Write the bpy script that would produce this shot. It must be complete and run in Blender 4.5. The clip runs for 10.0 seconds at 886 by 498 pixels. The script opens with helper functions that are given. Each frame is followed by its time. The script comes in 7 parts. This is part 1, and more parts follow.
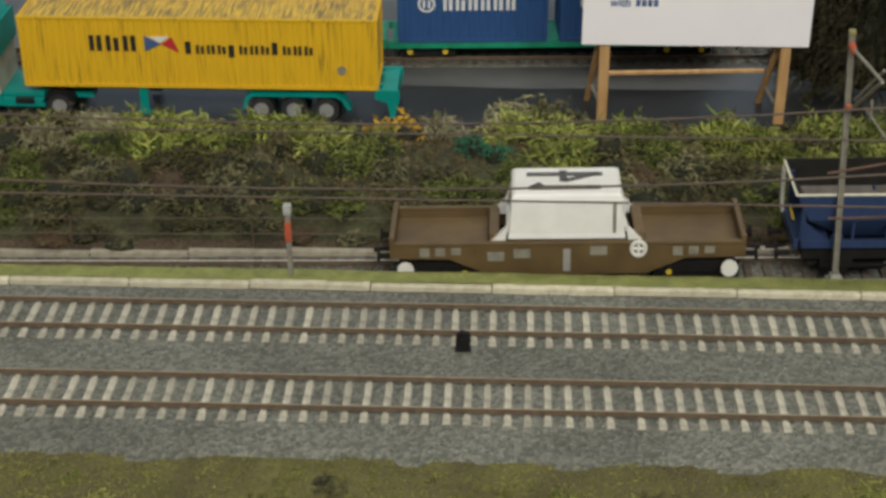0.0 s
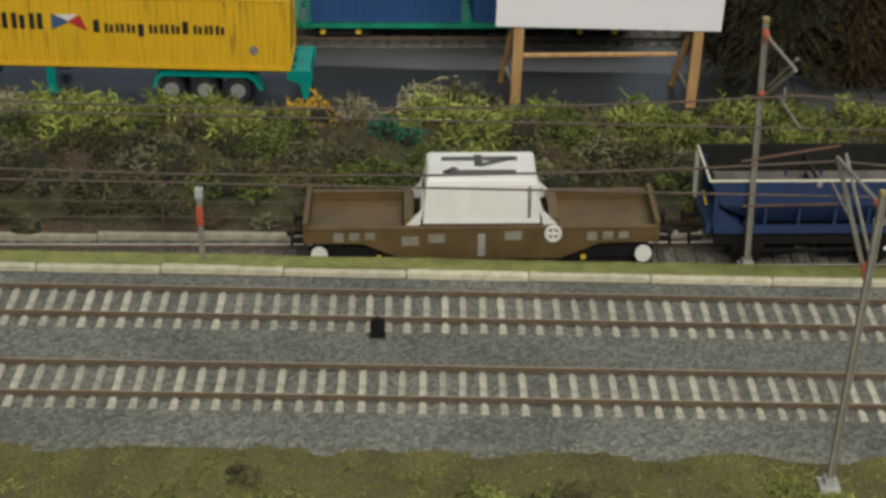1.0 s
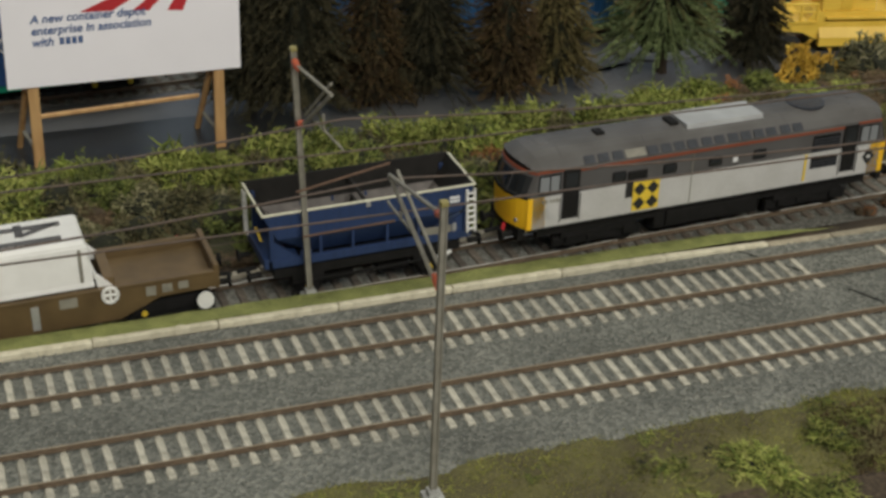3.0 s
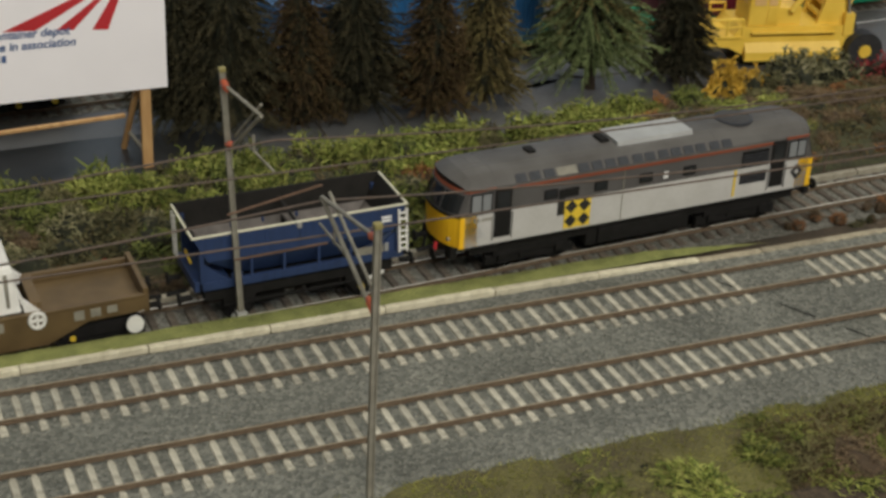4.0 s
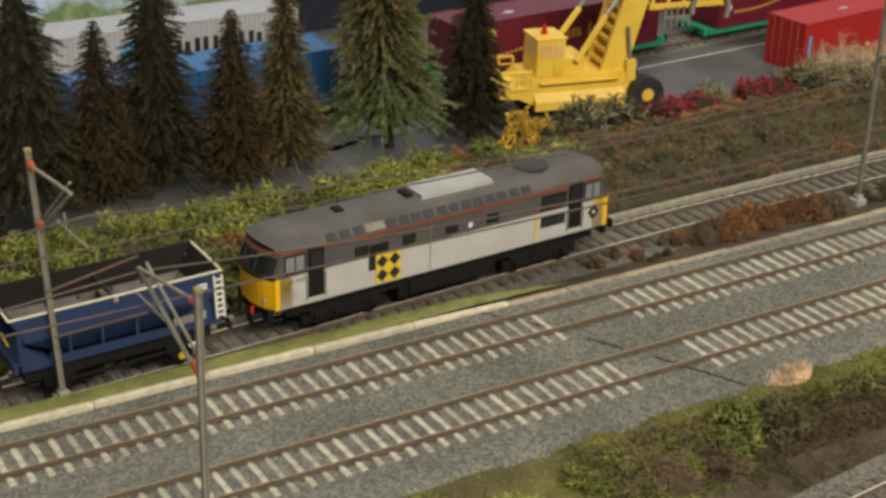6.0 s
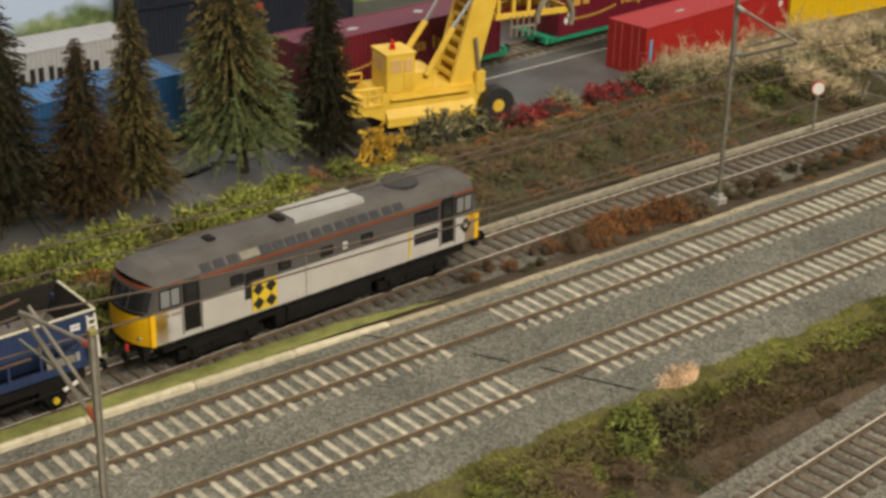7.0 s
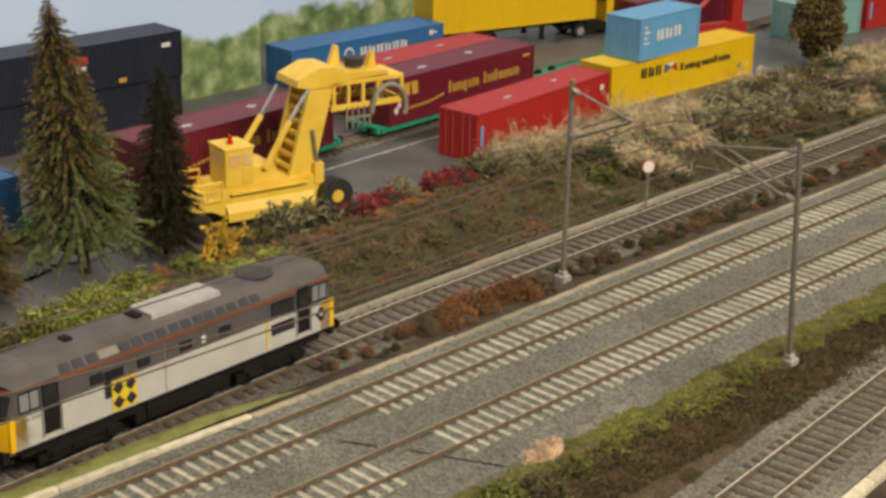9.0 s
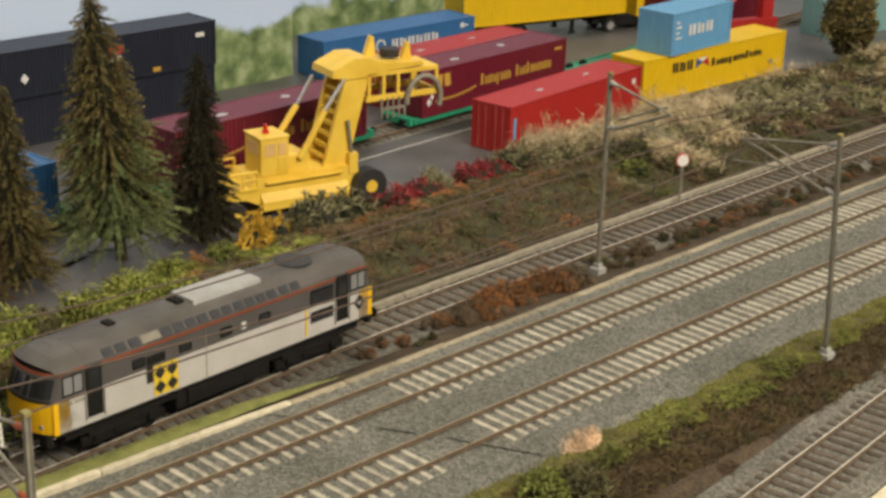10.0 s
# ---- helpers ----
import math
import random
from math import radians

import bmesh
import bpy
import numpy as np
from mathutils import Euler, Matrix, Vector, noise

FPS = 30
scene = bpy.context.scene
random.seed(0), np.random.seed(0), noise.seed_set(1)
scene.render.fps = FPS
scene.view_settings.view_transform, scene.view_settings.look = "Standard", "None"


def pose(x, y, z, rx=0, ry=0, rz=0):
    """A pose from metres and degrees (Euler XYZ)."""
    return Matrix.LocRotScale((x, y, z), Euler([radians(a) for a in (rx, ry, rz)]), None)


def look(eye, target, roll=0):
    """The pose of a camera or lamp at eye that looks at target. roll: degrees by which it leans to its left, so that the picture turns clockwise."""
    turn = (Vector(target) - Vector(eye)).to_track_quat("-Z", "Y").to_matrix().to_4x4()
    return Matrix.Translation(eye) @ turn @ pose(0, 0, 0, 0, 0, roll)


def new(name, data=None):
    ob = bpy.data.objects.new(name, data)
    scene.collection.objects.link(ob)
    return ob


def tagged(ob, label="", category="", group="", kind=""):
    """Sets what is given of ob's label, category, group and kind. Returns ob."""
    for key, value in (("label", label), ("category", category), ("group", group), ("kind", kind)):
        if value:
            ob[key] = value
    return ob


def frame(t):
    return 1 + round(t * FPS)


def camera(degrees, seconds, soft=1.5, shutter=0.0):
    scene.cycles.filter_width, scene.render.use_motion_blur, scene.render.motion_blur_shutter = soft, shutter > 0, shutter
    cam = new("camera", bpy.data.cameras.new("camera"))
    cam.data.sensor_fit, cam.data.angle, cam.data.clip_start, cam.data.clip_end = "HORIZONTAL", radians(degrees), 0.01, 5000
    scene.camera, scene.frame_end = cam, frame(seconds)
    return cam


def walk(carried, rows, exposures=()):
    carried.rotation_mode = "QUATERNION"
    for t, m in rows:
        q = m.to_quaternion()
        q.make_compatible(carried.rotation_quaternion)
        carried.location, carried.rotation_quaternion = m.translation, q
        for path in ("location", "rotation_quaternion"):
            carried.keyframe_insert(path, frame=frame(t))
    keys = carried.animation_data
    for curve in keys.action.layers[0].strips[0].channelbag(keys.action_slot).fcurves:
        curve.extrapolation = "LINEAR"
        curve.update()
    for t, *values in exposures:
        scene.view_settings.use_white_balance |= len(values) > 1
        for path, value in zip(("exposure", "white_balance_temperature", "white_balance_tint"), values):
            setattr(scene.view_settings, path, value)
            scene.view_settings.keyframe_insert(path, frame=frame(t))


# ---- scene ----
cam = camera(31.4, 10.0, soft=3.2)
# seconds, eye in metres, then yaw, pitch and roll in degrees
PATH = (
    (0.0, 0.0641, -0.4205, 0.2938, 2.25, -29.21, -0.09),
    (0.5, 0.0623, -0.4183, 0.2944, 0.93, -29.48, 0.40),
    (1.0, 0.0621, -0.4153, 0.2955, -1.56, -30.11, 1.91),
    (1.5, 0.0608, -0.4109, 0.2905, -8.41, -29.49, 1.14),
    (2.0, 0.0530, -0.4124, 0.2943, -18.51, -28.06, 3.13),
    (2.2, 0.0490, -0.4097, 0.2943, -19.92, -28.06, 2.98),
    (3.3, 0.0515, -0.4010, 0.2895, -21.53, -27.98, 2.30),
    (3.5, 0.0506, -0.3994, 0.2921, -22.24, -28.14, 2.63),
    (4.0, 0.0507, -0.3981, 0.2910, -24.12, -27.41, 2.95),
    (4.5, 0.0523, -0.3967, 0.2903, -25.94, -27.08, 3.00),
    (5.0, 0.0517, -0.4005, 0.2917, -27.38, -26.30, 2.44),
    (5.5, 0.0451, -0.4053, 0.2921, -29.24, -25.76, 2.10),
    (6.0, 0.0415, -0.4106, 0.2942, -31.80, -24.71, 1.84),
    (6.2, 0.0431, -0.4145, 0.2941, -34.11, -23.88, 2.00),
    (7.3, 0.0217, -0.3811, 0.2877, -40.55, -23.48, 0.86),
    (7.5, 0.0189, -0.3843, 0.2901, -41.59, -21.65, 0.23),
    (8.0, 0.0187, -0.3840, 0.2906, -43.87, -21.41, 1.32),
    (8.5, 0.0144, -0.3823, 0.2891, -46.32, -19.85, 1.70),
    (9.0, 0.0119, -0.3793, 0.2860, -46.20, -20.24, 1.24),
    (9.5, 0.0052, -0.3695, 0.2849, -44.93, -20.57, 1.62),
    (10.0, 0.0030, -0.3749, 0.2843, -45.54, -20.42, 1.66),
)
walk(cam, [(t, Matrix.Translation((x, y, z)) @ pose(0, 0, 0, 90 + pitch, 0, yaw) @ pose(0, 0, 0, 0, 0, roll))
           for t, x, y, z, yaw, pitch, roll in PATH],
     exposures=((0.0, -0.18, 5950, 5), (2.0, -0.34, 5800, 5), (3.5, -0.33, 5950, 5), (5.0, -0.12, 6200, 7), (6.0, 0.04, 6500, 8), (7.5, 0.12, 6850, 9), (10.0, 0.22, 6850, 9)))

# ---- light: an exhibition hall lit from overhead, with an added lamp in front ----
world = bpy.data.worlds.new("hall_air")
world.use_nodes = True
world.node_tree.nodes["Background"].inputs["Color"].default_value = (0.95, 0.97, 1.0, 1)
world.node_tree.nodes["Background"].inputs["Strength"].default_value = 0.03
scene.world = world


def lamp(name, x, y, z, tx, ty, tz, wide, deep, watts, colour):
    data = bpy.data.lights.new(name, "AREA")
    data.shape, data.size, data.size_y, data.energy, data.color = "RECTANGLE", wide, deep, watts, colour
    ob = new(name, data)
    ob.matrix_world = look((x, y, z), (tx, ty, tz))
    return ob


# unseen lamp added low in front to brighten upright faces
lamp("ceiling_lamp_light", 0.35, -1.75, 1.62, 0.5, 0.35, 0, 2.0, 0.4, 68, (1.0, 0.9, 0.76))
# unseen overhead lamp for the hall's own lighting
lamp("ceiling_lamp_light", 0.7, 0.75, 2.05, 0.6, 0.45, 0, 2.0, 0.4, 19, (1.0, 0.9, 0.76))

MM = 0.001


# ---- materials ----
def nodes_of(name):
    m = bpy.data.materials.new(name)
    m.use_nodes = True
    t = m.node_tree
    return m, t.nodes, t.links, t.nodes["Principled BSDF"]


def surface(name, colour, dark=None, rough=0.6, scale=400.0, amount=0.5, bump=0.2, bump_scale=900.0, metal=0.0,
            fine=0.0, lo=0.35, hi=0.7, stretch=(1, 1, 1), vary=0.0, spec=0.5):
    """Paint, plastic or earth with stains at one scale and grain at another."""
    m, n, l, b = nodes_of(name)
    b.inputs["Roughness"].default_value = rough
    b.inputs["Metallic"].default_value = metal
    b.inputs["Specular IOR Level"].default_value = spec
    dark = dark or tuple(c * 0.72 for c in colour)
    co = n.new("ShaderNodeTexCoord")
    mp = n.new("ShaderNodeMapping")
    mp.inputs["Scale"].default_value = stretch
    l.new(co.outputs["Object"], mp.inputs["Vector"])
    tex = n.new("ShaderNodeTexNoise")
    tex.inputs["Scale"].default_value, tex.inputs["Detail"].default_value = scale, 6
    l.new(mp.outputs["Vector"], tex.inputs["Vector"])
    ramp = n.new("ShaderNodeMapRange")
    ramp.inputs["From Min"].default_value, ramp.inputs["From Max"].default_value = lo, hi
    ramp.inputs["To Max"].default_value = amount * 2 if amount < 0.5 else 1
    l.new(tex.outputs["Fac"], ramp.inputs["Value"])
    mix = n.new("ShaderNodeMix")
    mix.data_type = "RGBA"
    mix.inputs["A"].default_value, mix.inputs["B"].default_value = (*colour, 1), (*dark, 1)
    l.new(ramp.outputs["Result"], mix.inputs["Factor"])
    out = mix.outputs["Result"]
    grain = n.new("ShaderNodeTexNoise")
    grain.inputs["Scale"].default_value, grain.inputs["Detail"].default_value = bump_scale, 3
    l.new(mp.outputs["Vector"], grain.inputs["Vector"])
    if fine or vary:
        hsv = n.new("ShaderNodeHueSaturation")
        l.new(out, hsv.inputs["Color"])
        val = n.new("ShaderNodeMapRange")
        val.inputs["From Min"].default_value, val.inputs["From Max"].default_value = 0.3, 0.7
        val.inputs["To Min"].default_value, val.inputs["To Max"].default_value = 1 - fine, 1 + fine
        l.new(grain.outputs["Fac"], val.inputs["Value"])
        last = val.outputs["Result"]
        if vary:
            info = n.new("ShaderNodeObjectInfo")
            rnd = n.new("ShaderNodeMapRange")
            rnd.inputs["To Min"].default_value, rnd.inputs["To Max"].default_value = 1 - vary, 1 + vary
            l.new(info.outputs["Random"], rnd.inputs["Value"])
            mul = n.new("ShaderNodeMath")
            mul.operation = "MULTIPLY"
            l.new(last, mul.inputs[0]), l.new(rnd.outputs["Result"], mul.inputs[1])
            last = mul.outputs["Value"]
        l.new(last, hsv.inputs["Value"])
        out = hsv.outputs["Color"]
    l.new(out, b.inputs["Base Color"])
    bp = n.new("ShaderNodeBump")
    bp.inputs["Strength"].default_value, bp.inputs["Distance"].default_value = bump, 0.0006
    l.new(grain.outputs["Fac"], bp.inputs["Height"])
    l.new(bp.outputs["Normal"], b.inputs["Normal"])
    return m


def streaky(name, colour, grime, rough=0.55, lo=0.5, hi=0.76, wide=(0.3, 0.72), long=0.05):
    """Paint with many thin dark rain streaks running along local z, thicker in patches."""
    m, n, l, b = nodes_of(name)
    b.inputs["Roughness"].default_value = rough
    co = n.new("ShaderNodeTexCoord")

    def field(scale, stretch, lo, hi):
        mp = n.new("ShaderNodeMapping")
        mp.inputs["Scale"].default_value = stretch
        l.new(co.outputs["Object"], mp.inputs["Vector"])
        tx = n.new("ShaderNodeTexNoise")
        tx.inputs["Scale"].default_value, tx.inputs["Detail"].default_value = scale, 4
        l.new(mp.outputs["Vector"], tx.inputs["Vector"])
        rg = n.new("ShaderNodeMapRange")
        rg.inputs["From Min"].default_value, rg.inputs["From Max"].default_value = lo, hi
        l.new(tx.outputs["Fac"], rg.inputs["Value"])
        return rg.outputs["Result"]

    fine_, wide_ = field(900, (1, 1, long), lo, hi), field(60, (1, 1, 0.5), *wide)
    mul = n.new("ShaderNodeMath")
    mul.operation = "MULTIPLY"
    l.new(fine_, mul.inputs[0]), l.new(wide_, mul.inputs[1])
    mix = n.new("ShaderNodeMix")
    mix.data_type = "RGBA"
    mix.inputs["A"].default_value, mix.inputs["B"].default_value = (*colour, 1), (*grime, 1)
    l.new(mul.outputs["Value"], mix.inputs["Factor"])
    l.new(mix.outputs["Result"], b.inputs["Base Color"])
    return m


def leafy(name, colours, rough=0.75, patchy=0.35):
    """Foliage: each leaf or strand takes one of a few tints."""
    m, n, l, b = nodes_of(name)
    b.inputs["Roughness"].default_value = rough
    b.inputs["Specular IOR Level"].default_value = 0.25
    geo = n.new("ShaderNodeNewGeometry")
    ramp = n.new("ShaderNodeValToRGB")
    ramp.color_ramp.interpolation = "LINEAR"
    while len(ramp.color_ramp.elements) < len(colours):
        ramp.color_ramp.elements.new(0.5)
    for i, (e, c) in enumerate(zip(ramp.color_ramp.elements, colours)):
        e.position, e.color = i / max(1, len(colours) - 1), (*c, 1)
    l.new(geo.outputs["Random Per Island"], ramp.inputs["Fac"])
    # clumps differ from one another, and patches within them
    co = n.new("ShaderNodeTexCoord")
    tex = n.new("ShaderNodeTexNoise")
    tex.inputs["Scale"].default_value, tex.inputs["Detail"].default_value = 55, 2
    l.new(co.outputs["Object"], tex.inputs["Vector"])
    patch = n.new("ShaderNodeMapRange")
    patch.inputs["From Min"].default_value, patch.inputs["From Max"].default_value = 0.32, 0.68
    patch.inputs["To Min"].default_value, patch.inputs["To Max"].default_value = 1 - patchy, 1 + patchy
    l.new(tex.outputs["Fac"], patch.inputs["Value"])
    info = n.new("ShaderNodeObjectInfo")
    each = n.new("ShaderNodeMapRange")
    each.inputs["To Min"].default_value, each.inputs["To Max"].default_value = 1 - patchy * 0.7, 1 + patchy * 0.7
    l.new(info.outputs["Random"], each.inputs["Value"])
    mul = n.new("ShaderNodeMath")
    mul.operation = "MULTIPLY"
    l.new(patch.outputs["Result"], mul.inputs[0]), l.new(each.outputs["Result"], mul.inputs[1])
    hsv = n.new("ShaderNodeHueSaturation")
    l.new(ramp.outputs["Color"], hsv.inputs["Color"]), l.new(mul.outputs["Value"], hsv.inputs["Value"])
    l.new(hsv.outputs["Color"], b.inputs["Base Color"])
    return m


def stone_mix(name, a, c, d, scale, rough=0.9, bump=0.9):
    """Crushed stone: cells of three tints with a grainy relief."""
    m, n, l, b = nodes_of(name)
    b.inputs["Roughness"].default_value = rough
    co = n.new("ShaderNodeTexCoord")
    vor = n.new("ShaderNodeTexVoronoi")
    vor.inputs["Scale"].default_value = scale
    l.new(co.outputs["Object"], vor.inputs["Vector"])
    ramp = n.new("ShaderNodeValToRGB")
    ramp.color_ramp.elements.new(0.5)
    for e, p, col in zip(ramp.color_ramp.elements, (0.15, 0.5, 0.9), (a, c, d)):
        e.position, e.color = p, (*col, 1)
    sep = n.new("ShaderNodeSeparateColor")
    l.new(vor.outputs["Color"], sep.inputs["Color"])
    l.new(sep.outputs["Red"], ramp.inputs["Fac"])
    stain = n.new("ShaderNodeTexNoise")
    stain.inputs["Scale"].default_value, stain.inputs["Detail"].default_value = 22, 5
    l.new(co.outputs["Object"], stain.inputs["Vector"])
    rng = n.new("ShaderNodeMapRange")
    rng.inputs["From Min"].default_value, rng.inputs["From Max"].default_value = 0.3, 0.7
    rng.inputs["To Min"].default_value, rng.inputs["To Max"].default_value = 0.72, 1.2
    l.new(stain.outputs["Fac"], rng.inputs["Value"])
    hsv = n.new("ShaderNodeHueSaturation")
    l.new(ramp.outputs["Color"], hsv.inputs["Color"])
    l.new(rng.outputs["Result"], hsv.inputs["Value"])
    l.new(hsv.outputs["Color"], b.inputs["Base Color"])
    bp = n.new("ShaderNodeBump")
    bp.inputs["Strength"].default_value, bp.inputs["Distance"].default_value = bump, 0.0008
    l.new(vor.outputs["Distance"], bp.inputs["Height"])
    l.new(bp.outputs["Normal"], b.inputs["Normal"])
    return m


def glassy(name, colour, rough=0.08):
    m, n, l, b = nodes_of(name)
    b.inputs["Base Color"].default_value = (*colour, 1)
    b.inputs["Roughness"].default_value = rough
    return m


M_BALLAST = stone_mix("ballast_stone", (0.11, 0.113, 0.098), (0.15, 0.153, 0.133), (0.205, 0.205, 0.178), 700)
M_PEBBLE = leafy("loose_stone", ((0.085, 0.09, 0.08), (0.13, 0.135, 0.118), (0.175, 0.177, 0.155), (0.3, 0.29, 0.25)), 0.9, 0.22)
M_EARTH = surface("dry_earth", (0.08, 0.058, 0.036), (0.034, 0.025, 0.016), 0.95, 55, 0.6, 0.9, 700, fine=0.45)
M_STRIP = surface("mown_strip_grass", (0.26, 0.275, 0.085), (0.17, 0.185, 0.055), 0.95, 150, 0.6, 0.7, 1500, fine=0.3)
M_ASPHALT = surface("yard_asphalt", (0.118, 0.118, 0.12), (0.075, 0.076, 0.078), 0.45, 30, 0.6, 0.25, 1400, fine=0.22)
M_ASPHALT_B = surface("pale_tarmac", (0.16, 0.16, 0.165), (0.10, 0.10, 0.105), 0.55, 40, 0.6, 0.3, 1400, fine=0.2)
M_ROAD = surface("dark_road_tarmac", (0.026, 0.026, 0.026), (0.016, 0.016, 0.016), 0.38, 40, 0.6, 0.2, 1400, fine=0.2)
M_KERB_DULL = surface("dull_kerb_stone", (0.38, 0.35, 0.275), (0.26, 0.235, 0.18), 0.85, 220, 0.5, 0.4, 900, fine=0.15, vary=0.15)
M_BEIGE = surface("dusty_edging", (0.36, 0.32, 0.23), (0.24, 0.21, 0.15), 0.9, 150, 0.6, 0.5, 900, fine=0.25, vary=0.2)
M_MOSS = surface("mossy_undergrowth", (0.055, 0.058, 0.024), (0.03, 0.026, 0.014), 0.95, 90, 0.6, 0.9, 600, fine=0.4)
M_CREAM = surface("cream_kerb_stone", (0.66, 0.615, 0.47), (0.47, 0.43, 0.31), 0.85, 220, 0.5, 0.4, 900, fine=0.15, vary=0.12)
M_SLEEPER = surface("concrete_sleeper", (0.49, 0.465, 0.385), (0.29, 0.275, 0.225), 0.85, 250, 0.6, 0.3, 1200, fine=0.25, vary=0.22)
M_WOOD_SLP = surface("dark_sleeper", (0.135, 0.112, 0.086), (0.075, 0.06, 0.047), 0.9, 350, 0.6, 0.4, 1200, fine=0.3, vary=0.3)
M_RUST = surface("rusty_rail_side", (0.14, 0.1, 0.064), (0.09, 0.063, 0.04), 0.75, 300, 0.6, 0.3, 1500, fine=0.2)
M_RAILTOP = surface("worn_rail_head", (0.34, 0.285, 0.2), (0.24, 0.19, 0.13), 0.55, 250, 0.5, 0.1, 900, metal=0.25)
M_STEELTOP = surface("bright_rail_head", (0.72, 0.7, 0.64), (0.5, 0.47, 0.4), 0.4, 250, 0.5, 0.1, 900, metal=0.15)
M_BLACK = surface("matt_black_plastic", (0.013, 0.012, 0.012), (0.008, 0.008, 0.007), 0.75, 300, 0.5, 0.2, 900, spec=0.2)
M_BLACK_SHINE = surface("black_rubber", (0.03, 0.03, 0.032), (0.018, 0.018, 0.018), 0.55, 300, 0.5, 0.2, 900)
M_GREYPOST = surface("grey_mast_paint", (0.265, 0.25, 0.205), (0.175, 0.165, 0.135), 0.55, 200, 0.5, 0.2, 900)
M_WIRE = surface("brown_wire", (0.11, 0.075, 0.055), (0.06, 0.045, 0.035), 0.6, 200, 0.5, 0.1, 900)
M_ORANGE = surface("orange_insulator", (0.5, 0.11, 0.045), (0.36, 0.07, 0.03), 0.5, 300, 0.5, 0.1, 900)
M_CONC = surface("grey_concrete", (0.42, 0.42, 0.4), (0.28, 0.28, 0.26), 0.85, 300, 0.5, 0.4, 900, fine=0.15)
M_WHITE = surface("white_paint", (0.8, 0.79, 0.76), (0.7, 0.69, 0.66), 0.5, 120, 0.4, 0.05, 900)
M_BOARD = surface("white_card", (0.9, 0.87, 0.91), (0.86, 0.83, 0.87), 0.55, 40, 0.4, 0.03, 600)
M_TIMBER = surface("pale_stripwood", (0.5, 0.31, 0.13), (0.36, 0.2, 0.08), 0.6, 300, 0.6, 0.15, 900, stretch=(1, 1, 0.15))
M_YELLOW = streaky("yellow_container_paint", (0.72, 0.47, 0.012), (0.54, 0.352, 0.009), 0.42, 0.42, 0.74, (0.2, 0.7), 0.08)
M_YELLOW_DIRTY = streaky("weathered_yellow_paint", (0.72, 0.44, 0.01), (0.07, 0.05, 0.018))
M_YELLOW_ROOF = streaky("grimy_yellow_roof", (0.74, 0.48, 0.04), (0.2, 0.14, 0.05), 0.6, 0.36, 0.62, (0.15, 0.5), 0.09)
M_CABCREAM = surface("grubby_cream_cab_paint", (0.55, 0.52, 0.43), (0.36, 0.33, 0.26), 0.5, 120, 0.6, 0.1, 900)
M_TEAL = surface("teal_trailer_paint", (0.012, 0.27, 0.235), (0.008, 0.2, 0.17), 0.4, 90, 0.5, 0.05, 900)
M_GREEN = surface("green_wagon_paint", (0.02, 0.3, 0.17), (0.012, 0.2, 0.11), 0.5, 120, 0.5, 0.1, 900)
M_BLUE = streaky("blue_container_paint", (0.03, 0.085, 0.24), (0.02, 0.058, 0.163), 0.45, 0.42, 0.74, (0.2, 0.7), 0.08)
M_MIDBLUE = streaky("mid_blue_container_paint", (0.035, 0.15, 0.37), (0.025, 0.105, 0.259), 0.42, 0.42, 0.74, (0.2, 0.7), 0.08)
M_SKYBLUE = streaky("light_blue_container_paint", (0.13, 0.35, 0.6), (0.098, 0.262, 0.45), 0.42, 0.42, 0.74, (0.2, 0.7), 0.08)
M_GREYBOX = streaky("silver_grey_container_paint", (0.44, 0.45, 0.47), (0.33, 0.338, 0.352), 0.42, 0.42, 0.74, (0.2, 0.7), 0.08)
M_NAVY = streaky("near_black_navy_paint", (0.014, 0.018, 0.03), (0.027, 0.034, 0.057), 0.4, 0.42, 0.74, (0.2, 0.7), 0.08)
M_REDBAR = surface("pale_red_bar_paint", (0.5, 0.13, 0.11), (0.4, 0.09, 0.08), 0.5, 60, 0.5, 0.08, 900)
M_MAROON = streaky("maroon_container_paint", (0.14, 0.012, 0.026), (0.095, 0.008, 0.018), 0.38, 0.42, 0.74, (0.2, 0.7), 0.08)
M_RED = streaky("red_container_paint", (0.4, 0.022, 0.02), (0.272, 0.015, 0.014), 0.42, 0.42, 0.74, (0.2, 0.7), 0.08)
M_TEALBOX = streaky("pale_teal_paint", (0.2, 0.38, 0.38), (0.15, 0.285, 0.285), 0.5, 0.42, 0.74, (0.2, 0.7), 0.08)
M_CRANE = surface("crane_yellow_paint", (0.83, 0.575, 0.085), (0.72, 0.47, 0.05), 0.42, 70, 0.5, 0.12, 700)
M_HOPPER = streaky("dark_blue_wagon_paint", (0.022, 0.042, 0.115), (0.013, 0.025, 0.069), 0.45, 0.42, 0.74, (0.2, 0.7), 0.08)
# near-black lining deepens the shade inside the hopper by colour
M_HOPIN = surface("dark_hopper_lining", (0.02, 0.018, 0.016), (0.012, 0.011, 0.01), 0.8, 150, 0.6, 0.3, 900, spec=0.25)
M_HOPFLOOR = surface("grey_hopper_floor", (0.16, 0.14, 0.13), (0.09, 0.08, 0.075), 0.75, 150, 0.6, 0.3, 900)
M_RIM = surface("cream_rim_paint", (0.66, 0.64, 0.5), (0.5, 0.48, 0.36), 0.6, 200, 0.4, 0.1, 900)
M_BROWN = surface("olive_brown_wagon_paint", (0.13, 0.085, 0.035), (0.085, 0.055, 0.022), 0.55, 90, 0.6, 0.15, 900)
M_BODYGREY = surface("pale_grey_loco_paint", (0.5, 0.49, 0.475), (0.43, 0.42, 0.4), 0.5, 60, 0.5, 0.06, 900, fine=0.04)
